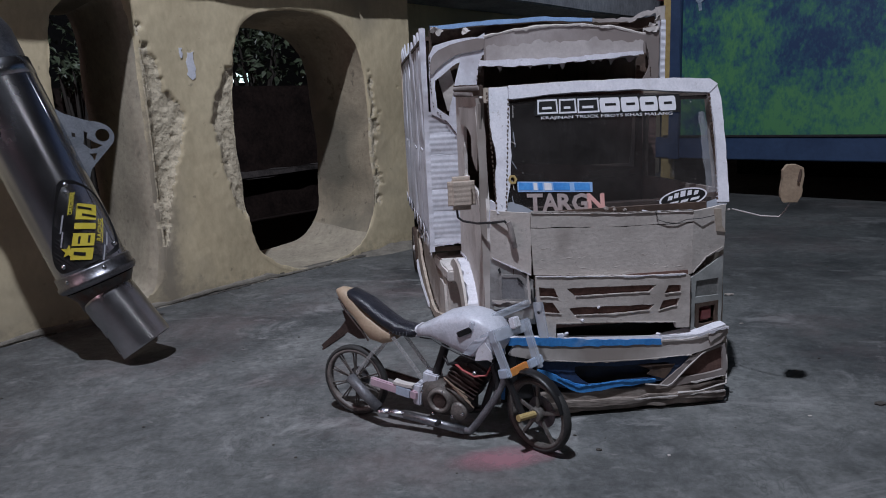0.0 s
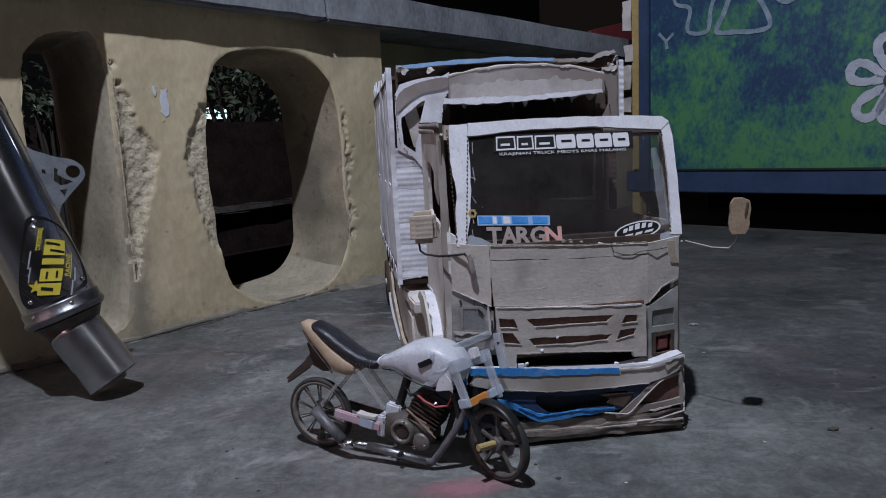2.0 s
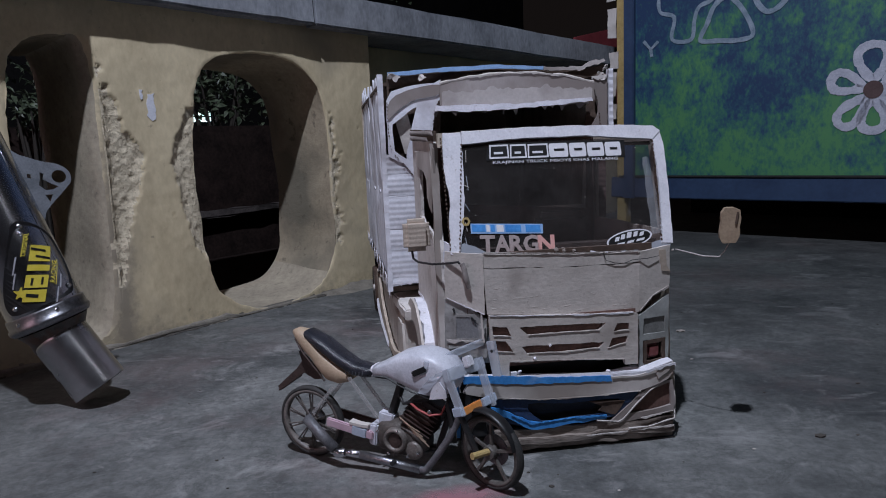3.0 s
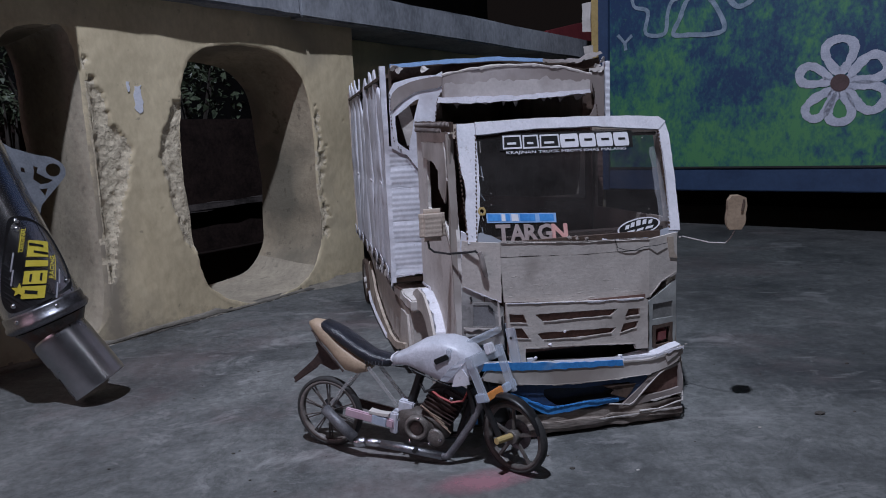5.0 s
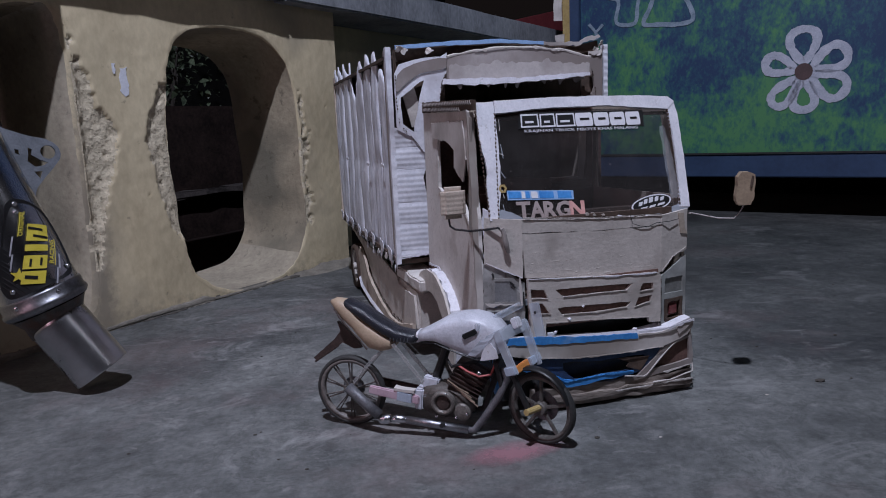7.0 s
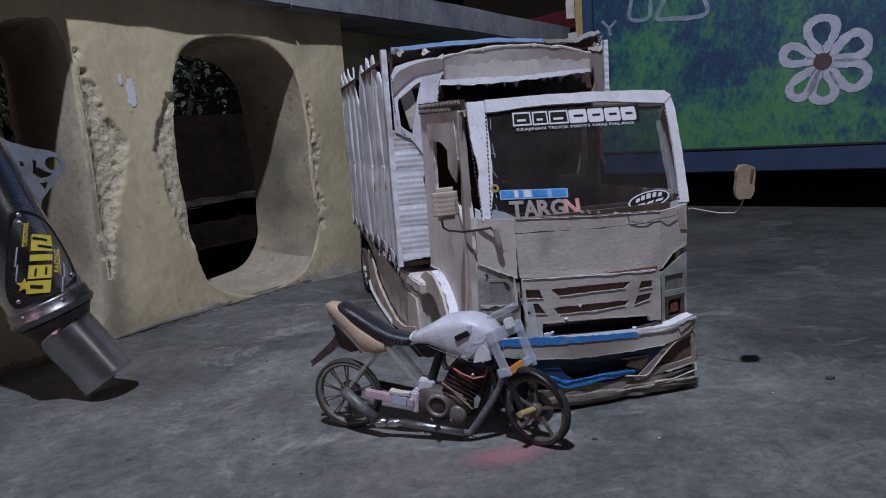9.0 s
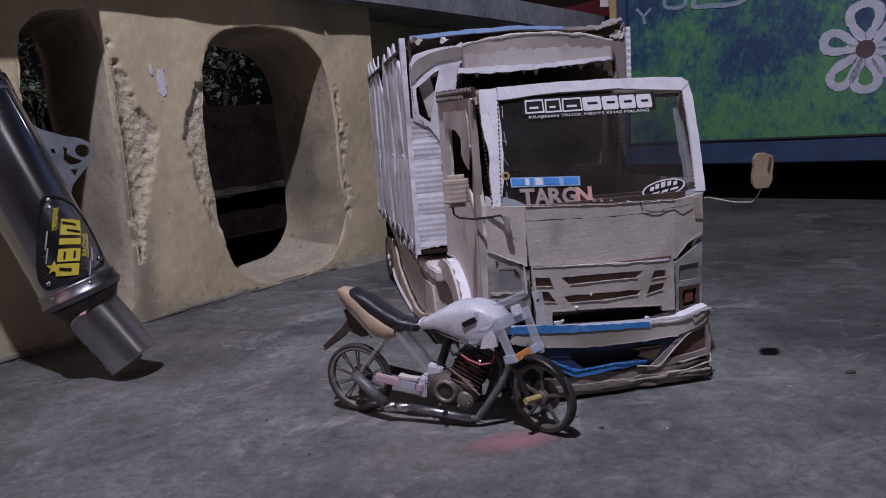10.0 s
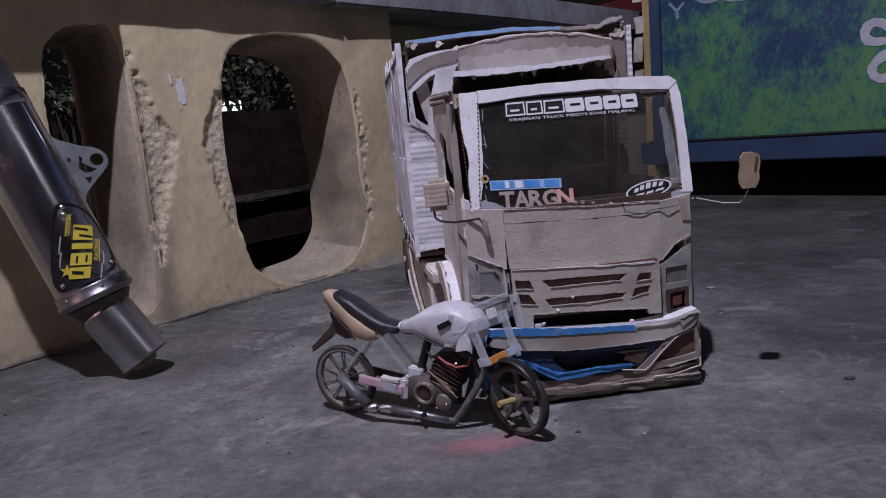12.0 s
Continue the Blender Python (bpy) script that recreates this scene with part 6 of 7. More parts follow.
    part("roof_lip", sheet([(-0.290, 0.449), (-0.02, 0.441), (-0.02, 0.428), (-0.290, 0.432)], 0.003, frame_m=pose(-0.1680, 0, 0, 90, 0, -90), wobble=0.0010, fine=0.008), BROWN_CARD, door, "open corrugated card edge")
    for row in range(2):
        y_from, y_to = ((0.285, 0.030), (0.285, 0.080))[row]
        steps = int((y_from - y_to) / 0.0042)
        wave = [(-0.1722, y_from + (y_to - y_from) * k / steps, 0.4440 - 0.0075 * row - 0.006 * k / steps + (0.0026 if k % 2 else -0.0026)) for k in range(steps + 1)]
        part("flute_wave", tube(wave, 0.0008, 4), HEADER_CARD, door, "wavy paper inside the card edge")
    torn_edge([(-0.222, 0.3115), (-0.20, 0.3035), (-0.10, 0.2995), (-0.062, 0.2635)], 0.005, pose(-0.1682, 0, 0, 90, 0, -90), STAIN_CARD, door, 42)
    part("door_edge", block((0.010, 0.004, 0.36), (-0.1690, 0.033, 0.245), (-3, 0, 0), wobble=0.0022, cuts=14, seed=9), STAIN_CARD, door, "white torn edge")
    right = pose(0.156, 0, 0, 90, 0, 90)
    part("door", sheet([(0.02, 0.08), (0.30, 0.08), (0.30, 0.436), (0.07, 0.43), (0.03, 0.28)], 0.005, [[(0.052, 0.29), (0.288, 0.285), (0.288, 0.412), (0.085, 0.412)]], right, wobble=0.0008, fine=0.015), TAN_CARD, t, "tan cardboard door")
    part("cab_back", sheet([(-0.158, 0.08), (0.152, 0.08), (0.152, 0.44), (-0.158, 0.44)], 0.004, [[(-0.10, 0.32), (0.140, 0.30), (0.142, 0.412), (-0.10, 0.412)]], upright(0, 0.298)), RED_BROWN, t)
    part("dashboard", block((0.30, 0.07, 0.03), (-0.003, 0.055, 0.262), (-6, 0, 0), bevel=0.006, wobble=0.002, cuts=5), BROWN_CARD, t)
    part("cab_floor", block((0.30, 0.25, 0.01), (-0.003, 0.16, 0.12)), BROWN_CARD, t)
    for x in (-0.075, 0.07):
        part("seat", block((0.09, 0.03, 0.13), (x, 0.235, 0.24), (8, 0, 0), bevel=0.01), BROWN_CARD, t)
    crinkle = bmesh.new()
    rows = []
    for k in range(31):
        f = k / 30
        mid, half = 0.1375 - 0.004 * f + 0.002 * noise.noise(Vector((f * 6, 2, 0))), 0.004 + 0.006 * (1 - f) ** 0.7
        rows.append([crinkle.verts.new((*w(mid + e * half, 0.288 + 0.105 * f), 0.0026 + 0.0035 * (1 - abs(e)) + 0.0016 * noise.noise(Vector((e * 3, f * 14, 7))))) for e in (-1, -0.5, 0, 0.5, 1)])
    for p, q in zip(rows, rows[1:]):
        for k in range(4):
            crinkle.faces.new((p[k], p[k + 1], q[k + 1], q[k]))
    part("tape_bulge", crinkle, FILM, t, "crinkled clear tape at the screen edge", smooth=True, at=scr)

    # wheel arches, wheels, skirts, chassis
    for x, s in ((-0.170, -1), (0.150, 1)):
        arch = bmesh.new()
        pr = []
        for k in range(46):
            a = radians(195 - 125 * k / 45)
            pr.append([arch.verts.new((x + dx, 0.235 + rr * 0.125 * math.cos(a), 0.062 + rr * 0.107 * math.sin(a))) for dx, rr in ((-0.012, 1.0), (0.014, 1.0), (0.014, 0.82), (-0.012, 0.82))])
        for p, q in zip(pr, pr[1:]):
            for k in range(4):
                arch.faces.new((p[k], p[(k + 1) % 4], q[(k + 1) % 4], q[k]))
        arch.faces.new(pr[0])
        arch.faces.new(pr[-1])
        for v in arch.verts:
            v.co += noise.noise_vector(v.co * 60) * 0.003 + noise.noise_vector(v.co * 190) * 0.0022
            v.co.z = max(v.co.z, 0.012)
        part("wheel_arch", arch, WHITE_TRIM, t, "white crumpled card wheel arch")
    for x in (-0.135, 0.125):
        wheel_part("wheel", t, pose(x, 0.25, 0.058, 0, 0, 90), 0.058, 0.034, 6, BROWN_CARD, STAIN_CARD, thick=0.016, spoke_w=0.008)
    for x in (-0.198, 0.186):
        wheel_part("wheel", t, pose(x, 0.90, 0.058, 0, 0, 90), 0.058, 0.036, 8, BROWN_CARD, STAIN_CARD, thick=0.016, spoke_w=0.008)
    part("chassis", block((0.10, 0.98, 0.03), (0, 0.55, 0.10), bevel=0.003), BROWN_CARD, t)
    part("axle", tube([(-0.19, 0.90, 0.058), (0.18, 0.90, 0.058)], 0.006), BROWN_CARD, t)
    part("axle", tube([(-0.13, 0.25, 0.058), (0.12, 0.25, 0.058)], 0.006), BROWN_CARD, t)
    part("fuel_tank", block((0.042, 0.150, 0.090), (-0.1755, 0.360, 0.078), (0, 0, 0), bevel=0.004, wobble=0.002, cuts=5), GREY_CARD, t, "grey card tank box")
    part("tank_recess", block((0.006, 0.16, 0.06), (-0.148, 0.365, 0.150), wobble=0.002, cuts=5), RED_BROWN, t, "brown card behind the tank")
    part("tank_label", block((0.052, 0.150, 0.022), (-0.176, 0.342, 0.136), (0, 0, 3), bevel=0.003, wobble=0.004, cuts=7), DOOR_CARD, t, "white torn paper on the tank")
    skirt = [(-1.00, 0.150), (-0.82, 0.140), (-0.70, 0.133), (-0.58, 0.131), (-0.50, 0.126), (-0.44, 0.122), (-0.42, 0.106), (-0.30, 0.112), (-0.288, 0.055), (-0.33, 0.046), (-0.41, 0.030), (-0.50, 0.026), (-0.60, 0.036), (-0.72, 0.062), (-0.77, 0.098), (-0.83, 0.122), (-0.92, 0.134)]
    part("side_skirt", sheet(skirt, 0.005, frame_m=pose(-0.196, 0, 0, 90, 0, -90), wobble=0.0018, fine=0.015), GREY_CARD, t, "curved grey card side skirt")
    torn_edge([(-0.98, 0.152), (-0.82, 0.144), (-0.70, 0.137), (-0.58, 0.135), (-0.50, 0.130), (-0.43, 0.124)], 0.009, pose(-0.2018, 0, 0, 90, 0, -90), STAIN_CARD, t, 60)
    torn_edge([(-0.300, 0.170), (-0.235, 0.174), (-0.172, 0.144), (-0.147, 0.104)], 0.006, pose(-0.1684, 0, 0, 90, 0, -90), WHITE_TRIM, t, 61)
    raw_edge([(-0.77, 0.102), (-0.72, 0.068), (-0.60, 0.042), (-0.50, 0.032), (-0.41, 0.036)], pose(-0.2018, 0, 0, 90, 0, -90), t, 62, 0.006)
    part("skirt_edge", tube([(-0.207, 0.87, 0.050), (-0.208, 0.82, 0.020), (-0.208, 0.70, 0.009), (-0.207, 0.54, 0.007)], 0.006, 6), WHITE_TRIM, t, "white paper edging")
    part("skirt_border", sheet([(-0.87, 0.090), (-0.83, 0.120), (-0.77, 0.098), (-0.72, 0.062), (-0.60, 0.036), (-0.50, 0.026), (-0.41, 0.032), (-0.288, 0.064), (-0.288, 0.054), (-0.41, 0.018), (-0.54, 0.004), (-0.67, 0.010), (-0.80, 0.026), (-0.86, 0.045)], 0.006, frame_m=pose(-0.203, 0, 0, 90, 0, -90), wobble=0.0016, fine=0.012), TAN_CARD, t, "tan card border under the skirt")
    part("arch_face", sheet([(-0.235 - 0.125 * rr * math.cos(radians(a)), 0.062 + 0.107 * rr * math.sin(radians(a))) for rr, angles in ((1.0, range(20, 201, 10)), (0.66, range(200, 19, -10))) for a in angles], 0.004, frame_m=pose(-0.183, 0, 0, 90, 0, -90), wobble=0.0016), GREY_CARD, t, "grey card side of the wheel arch")
    for y, z, h in ((0.99, 0.09, 0.12),):
        part("mudflap", block((0.05, 0.005, h), (-0.180, y, z), (8, 0, 0), wobble=0.002, cuts=4), BLACK, t, "black mudflap")

    # cargo box
    box = new("cargo_box")
    box.parent, box.empty_display_size = t, 0.05
    tagged(box, "white corrugated card cargo box with ragged edges")
    part("box_floor", block((0.42, 0.72, 0.008), (-0.003, 0.715, 0.165)), BROWN_CARD, box)
    part("box_roof", block((0.42, 0.70, 0.006), (-0.003, 0.72, 0.532)), BROWN_CARD, box)
    part("box_back", block((0.42, 0.006, 0.39), (-0.003, 1.076, 0.355)), TAN_CARD, box)
    part("inner_front", sheet([(-0.20, 0.17), (0.20, 0.17), (0.20, 0.545), (-0.20, 0.545)], 0.004, [[(-0.112, 0.30), (0.16, 0.30), (0.17, 0.49), (-0.105, 0.49)]], upright(0, 0.372)), BROWN_CARD, box)
    part("inner_side", block((0.005, 0.71, 0.38), (-0.196, 0.715, 0.35)), BROWN_CARD, box)
    part("inner_side", block((0.005, 0.71, 0.38), (0.198, 0.715, 0.35)), TAN_CARD, box)
    # fluted side boards, each strip cut by hand
    rnd = random.Random(8)
    slats = ((0.396, 0.478, 0.30, 0.517, 0.474), (0.479, 0.556, 0.25, 0.558, 0.472), (0.557, 0.640, 0.28, 0.562, 0.505), (0.641, 0.742, 0.15, 0.556, 0.462), (0.744, 0.842, 0.72, 0.566, 0.470), (0.843, 0.935, 0.62, 0.570, 0.538), (0.937, 1.020, 0.55, 0.571, 0.540), (1.021, 1.084, 0.50, 0.570, 0.535))
    for k, (y0, y1, crest, top, notch) in enumerate(slats):
        for side in (-1, 1):
            strip = bmesh.new()
            nu, nz = 14, 26
            grid = []
            for i in range(nu + 1):
                f = i / nu
                flute = 0.0048 * max(0.0, math.sin(math.pi * f ** 0.8)) ** 0.75 + 0.0008 * math.sin(f * 19 + k)
                away = abs(f - crest) / max(crest, 1 - crest)
                peak = notch + (top - notch) * max(0.0, 1 - away * 1.05) + (0.03 if f > 0.5 else 0.012) * max(0.0, away - 0.6) + rnd.uniform(-0.003, 0.003)
                foot = 0.154 + 0.034 * abs(((f * 1.0 + 0.35 * (k % 3)) % 1.0) - 0.45) + rnd.uniform(-0.003, 0.003) + (0.006 if k % 2 else 0)
                row = []
                for j in range(nz + 1):
                    z = foot + (peak - foot) * j / nz
                    wob = 0.004 * noise.noise(Vector((y0 * 9 + k + f, z * 7, side))) + 0.0016 * noise.noise(Vector((f * 5 + k * 3, z * 28, side * 2)))
                    seam = -0.0016 if abs(z - 0.338 - 0.004 * math.sin(k * 2.0)) < 0.008 else 0.0
                    row.append(strip.verts.new((side * (0.2075 + flute + wob + seam), y0 + (y1 - y0) * f, z)))
                grid.append(row)
            for p, q in zip(grid, grid[1:]):
                for j in range(nz):
                    strip.faces.new((p[j], p[j + 1], q[j + 1], q[j]))
            r = bmesh.ops.extrude_face_region(strip, geom=strip.faces[:])
            for v in (g for g in r["geom"] if isinstance(g, bmesh.types.BMVert)):
                v.co.x -= side * 0.003
            part("side_slat", strip, WHITE_CARD, box, smooth=True)
        if k in (0, 2, 5):
            tuft = sheet([(-0.014, 0.0), (-0.006, 0.004), (0.004, 0.001), (0.016, 0.003), (0.018, -0.002), (0.008, -0.005), (-0.004, -0.003), (-0.012, -0.004)], 0.0012, wobble=0.0014, fine=0.004)
            part("torn_flap", tuft, WHITE_TRIM, box, "torn white paper flap", at=pose(-0.2165, (y0 + y1) / 2 + rnd.uniform(-0.02, 0.02), 0.338 + rnd.uniform(-0.006, 0.006), 90, 0, -90))
        part("torn_flap", sheet([(-0.016, 0.014), (0.012, 0.010), (0.018, -0.004), (0.004, -0.014), (-0.010, -0.010)], 0.0012, wobble=0.002, fine=0.004), WHITE_TRIM, box, "torn white paper flap", at=pose(-0.2155, y0 + rnd.uniform(0.01, 0.05), 0.172 + rnd.uniform(-0.004, 0.008), 90, 0, -90))
    part("inner_strip", block((0.004, 0.040, 0.36), (-0.2105, 0.376, 0.365), wobble=0.0012, cuts=6), HEADER_CARD, box, "brown board behind the front slat")
    # front corner posts of corrugated card
    for side, x in ((-1, -0.214), (1, 0.208)):
        post = bmesh.new()
        rows = []
        n = 56
        for i in range(n + 1):
            z = (0.163 if side < 0 else 0.40) + (0.384 if side < 0 else 0.147) * i / n
            b = 0.0004 * math.sin(i * 1.35 + 2 * noise.noise(Vector((i * 0.2, side, 0))))
            rows.append([post.verts.new((x + dx + 0.001 * noise.noise(Vector((z * 20, dx * 90, side))), yy + (b if yy < 0.345 else 0), z)) for dx, yy in ((-0.004, 0.344), (0.005, 0.344), (0.005, 0.356), (-0.004, 0.356))])
        for a, b in zip(rows, rows[1:]):
            for q in range(4):
                post.faces.new((a[q], a[(q + 1) % 4], b[(q + 1) % 4], b[q]))
        post.faces.new(rows[0])
        post.faces.new(rows[-1])
        part("corner_post", post, WHITE_CARD, box, "white corrugated corner post")
    # ribbed front panels
    for side, outline in ((-1, [(-0.2105, 0.172), (-0.148, 0.178), (-0.150, 0.25), (-0.160, 0.32), (-0.148, 0.352), (-0.160, 0.37), (-0.183, 0.403), (-0.2105, 0.41)]), (1, [(0.15, 0.178), (0.198, 0.172), (0.198, 0.40), (0.17, 0.38)])):
        pn = sheet(outline, 0.004, frame_m=upright(0, 0.350))
        for c in range(1, 132):
            bmesh.ops.bisect_plane(pn, geom=pn.verts[:] + pn.edges[:] + pn.faces[:], plane_co=(0, 0, 0.172 + 0.0018 * c), plane_no=(0, 0, 1))
        for v in pn.verts:
            v.co.y -= 0.0020 * abs(math.sin(v.co.z * math.pi / 0.047 + 1.4 * noise.noise(Vector((0, 0, v.co.z * 16))) + 0.4 * noise.noise(v.co * 25))) ** 0.5 + 0.00022 * math.sin(v.co.z * 2 * math.pi / 0.0098) - 0.001 * noise.noise(v.co * 50)
        part("front_panel", pn, WHITE_CARD if side < 0 else RED_BROWN, box, "white card with horizontal ribs", smooth=False)
    torn_edge([(-0.211, 0.176), (-0.148, 0.180)], 0.008, upright(0, 0.3445), WHITE_TRIM, box, 50)
    raw_edge([(-0.148, 0.18), (-0.150, 0.25), (-0.160, 0.32), (-0.148, 0.350)], upright(0, 0.3440), box, 52, 0.003)
    raw_edge([(-0.2035, 0.50), (-0.2035, 0.45), (-0.200, 0.415), (-0.178, 0.390), (-0.146, 0.347)], upright(0, 0.3395), box, 53, 0.003)
    raw_edge([(-0.109, 0.525), (-0.109, 0.505), (-0.120, 0.485), (-0.125, 0.45), (-0.127, 0.40), (-0.131, 0.354)], upright(0, 0.3395), box, 54, 0.003)
    # the arched front frame with a triangular window
    part("arch_frame", sheet([(-0.205, 0.405), (-0.205, 0.50), (-0.195, 0.517), (-0.17, 0.525), (-0.12, 0.530), (-0.108, 0.536), (-0.108, 0.505), (-0.119, 0.485), (-0.124, 0.45), (-0.126, 0.40), (-0.130, 0.352), (-0.146, 0.345), (-0.178, 0.392)], 0.005,
                             [[(-0.196, 0.460), (-0.160, 0.486), (-0.152, 0.490), (-0.165, 0.44), (-0.174, 0.400), (-0.194, 0.415)]], upright(0, 0.346), wobble=0.0008, fine=0.010), WHITE_CARD, box, "white card quarter arch with triangular window")
    part("arch_band", sheet(spline([(-0.203, 0.470), (-0.199, 0.500), (-0.17, 0.517), (-0.112, 0.527), (-0.110, 0.510), (-0.16, 0.500), (-0.192, 0.478)], 4), 0.002, frame_m=upright(0, 0.3405), wobble=0.0006), HEADER_CARD, box, "grey card arch band")
    part("arch_side", sheet([(0.168, 0.44), (0.200, 0.44), (0.200, 0.535), (0.172, 0.532), (0.178, 0.50), (0.184, 0.47)], 0.005, frame_m=upright(0, 0.347), wobble=0.0008, fine=0.010), HEADER_CARD, box, "grey card quarter arch")
    torn_edge([(0.170, 0.5335), (0.186, 0.5345), (0.199, 0.5365)], 0.010, upright(0, 0.3405), STAIN_CARD, box, 70)
    raw_edge([(0.1785, 0.500), (0.184, 0.470), (0.186, 0.445)], upright(0, 0.3405), box, 71, 0.003)
    part("window_web", block((0.024, 0.004, 0.075), (-0.172, 0.356, 0.448), (0, -14, 0)), GREY_CARD, box)
    part("header", sheet([(-0.110, 0.526), (-0.06, 0.536), (0.0, 0.541), (0.06, 0.541), (0.11, 0.536), (0.172, 0.522), (0.172, 0.492), (0.12, 0.489), (0.03, 0.484), (-0.06, 0.483), (-0.112, 0.487)], 0.006, frame_m=upright(0, 0.338), wobble=0.0010, fine=0.012), HEADER_CARD, box, "water-stained pale card header")
    stain = [(-0.108 + 0.275 * k / 60, 0.511 + 0.006 * math.sin(k * 0.052) + 0.009 * noise.noise(Vector((k * 0.23, 5, 0))) + 0.004 * noise.noise(Vector((k * 0.8, 1, 0)))) for k in range(61)]
    part("paper_patch", sheet([(-0.108, 0.487), (-0.06, 0.4835), (0.03, 0.4845), (0.12, 0.4895), (0.167, 0.4925)] + stain[::-1], 0.0008, frame_m=upright(0, 0.3318), wobble=0.0006), PATCH_CARD, box, "paler peeled paper with a ragged top")
    torn_edge([(-0.06, 0.5375), (0.0, 0.5425), (0.06, 0.5425), (0.105, 0.5375)], 0.006, upright(0, 0.3305), STAIN_CARD, box, 55)
    part("header_edge", cord([(-0.110, 0.334, 0.527), (-0.06, 0.333, 0.537), (0.0, 0.333, 0.542), (0.06, 0.333, 0.542), (0.11, 0.333, 0.537), (0.172, 0.334, 0.523)], 0.0028, 6), GREY_CARD, box)
    part("header_lip", sheet([(-0.120, 0.490), (0.03, 0.489), (0.165, 0.496), (0.168, 0.490), (0.10, 0.484), (0.0, 0.4795), (-0.06, 0.478), (-0.122, 0.481)], 0.003, frame_m=upright(0, 0.330), wobble=0.0012, fine=0.008), WHITE_TRIM, box, "torn white lip")
    hang = bmesh.new()
    pts = [(-0.125, 0.487), (0.170, 0.494)]
    low = [(0.170 - 0.295 * i / 80, 0.488 - max(0.0, 0.034 * noise.noise(Vector((i * 0.33, 2, 0))) + 0.012 * noise.noise(Vector((i * 0.9, 9, 0)))) - 0.002) for i in range(81)]
    part("ragged_paper", sheet(pts + low, 0.002, frame_m=upright(0, 0.358), wobble=0.001), HEADER_CARD, box, "ragged paper hanging in the dark gap")
    part("top_board", sheet([(-0.198, 0.523), (-0.11, 0.530), (0.0, 0.545), (0.11, 0.545), (0.200, 0.530), (0.198, 0.556), (0.17, 0.550), (0.15, 0.546), (0.10, 0.549), (0.0, 0.553), (-0.10, 0.550), (-0.2, 0.545)], 0.004, frame_m=upright(0, 0.360), wobble=0.0008, fine=0.015), BROWN_CARD, box, "dark brown card under the roof edge")
    part("blue_edge", sheet([(-0.200, 0.550), (-0.10, 0.556), (0.0, 0.559), (0.082, 0.554), (0.082, 0.548), (0.0, 0.552), (-0.10, 0.549), (-0.2, 0.543)], 0.006, frame_m=upright(0, 0.352), wobble=0.0008, fine=0.012), LIGHT_BLUE, box, "light blue paper roof edge")
    part("white_edge", sheet([(0.082, 0.554), (0.12, 0.552), (0.15, 0.552), (0.170, 0.560), (0.195, 0.566), (0.199, 0.560), (0.172, 0.552), (0.15, 0.545), (0.082, 0.548)], 0.004, frame_m=upright(0, 0.352), wobble=0.0020, fine=0.006), PATCH_CARD, box, "torn pale roof edge")
    for k, (x, z) in enumerate(((-0.195, 0.545), (-0.186, 0.540), (-0.140, 0.538), (0.186, 0.538), (0.196, 0.548), (0.192, 0.530))):
        ragged = [((0.0035 + 0.0060 * rnd.random()) * math.cos(a), (0.0030 + 0.0060 * rnd.random()) * math.sin(a)) for a in (2 * math.pi * q / 11 for q in range(11))]
        scrap = sheet(ragged, 0.0016, wobble=0.0012)
        for v in scrap.verts:
            v.co.z += 0.35 * v.co.x * math.sin(v.co.y * 500 + k)
        part("paper_scrap", scrap, STAIN_CARD, box, "crumpled scrap of paper", at=upright(x, 0.341, z, 25 * math.sin(k * 2.1), 20 * math.cos(k * 1.7)))

    for k in range(14):
        y0, z0 = rnd.uniform(0.36, 0.74), 0.158 + rnd.uniform(-0.012, 0.004)
        rag = [((0.003 + 0.007 * rnd.random()) * math.cos(a), (0.003 + 0.008 * rnd.random()) * math.sin(a)) for a in (2 * math.pi * q / 9 for q in range(9))]
        part("paper_scrap", sheet(rag, 0.0014, wobble=0.0010), (STAIN_CARD, WHITE_TRIM)[k % 2], box, "torn scrap of paper", at=pose(-0.213, y0, z0, 90, 0, -90 + rnd.uniform(-20, 20)))
    # mirrors
    mr = new("mirror")
    mr.parent, mr.matrix_basis = t, pose(-0.197, 0.048, 0.303, 0, 0, 4)
    tagged(mr, "corrugated tan card mirror on a bent wire")
    bm = block((0.037, 0.014, 0.045), bevel=0.0062, cuts=22)
    for v in bm.verts:
        v.co.y += 0.0003 * math.sin(v.co.z * 2 * math.pi / 0.0066)
        v.co.x += 0.0008 * noise.noise(v.co * 120)
    part("mirror_head", bm, MIRROR_CARD, mr, "ribbed tan card", smooth=True)
    part("mirror_wire", tube([(-0.007, 0, -0.022), (-0.006, -0.001, -0.032), (0.000, -0.004, -0.037), (0.016, -0.022, -0.0385), (0.034, -0.043, -0.035), (0.044, -0.052, -0.033), (0.050, -0.055, -0.040)], 0.0016, 8), BLACK, mr, "black wire")
    part("taped_end", cord([(0.047, -0.0545, -0.033), (0.050, -0.0555, -0.041), (0.053, -0.0555, -0.053), (0.0560, -0.0550, -0.068)], 0.0042, 8, 5), HEADER_CARD, mr, "brown tape round the wire end")
    mr = new("mirror")
    mr.parent, mr.matrix_basis = t, pose(0.211, -0.042, 0.302, 0, 2, -24)
    tagged(mr, "tan card mirror on a thin pale wire")
    part("mirror_head", sheet([(-0.0125, -0.018), (-0.008, -0.0235), (0.007, -0.0225), (0.0115, -0.015), (0.012, 0.010), (0.0105, 0.020), (0.003, 0.0235), (-0.008, 0.0230), (-0.0118, 0.017)], 0.014, frame_m=upright(0, 0.007), wobble=0.0008, fine=0.006), SHADE_CARD, mr)
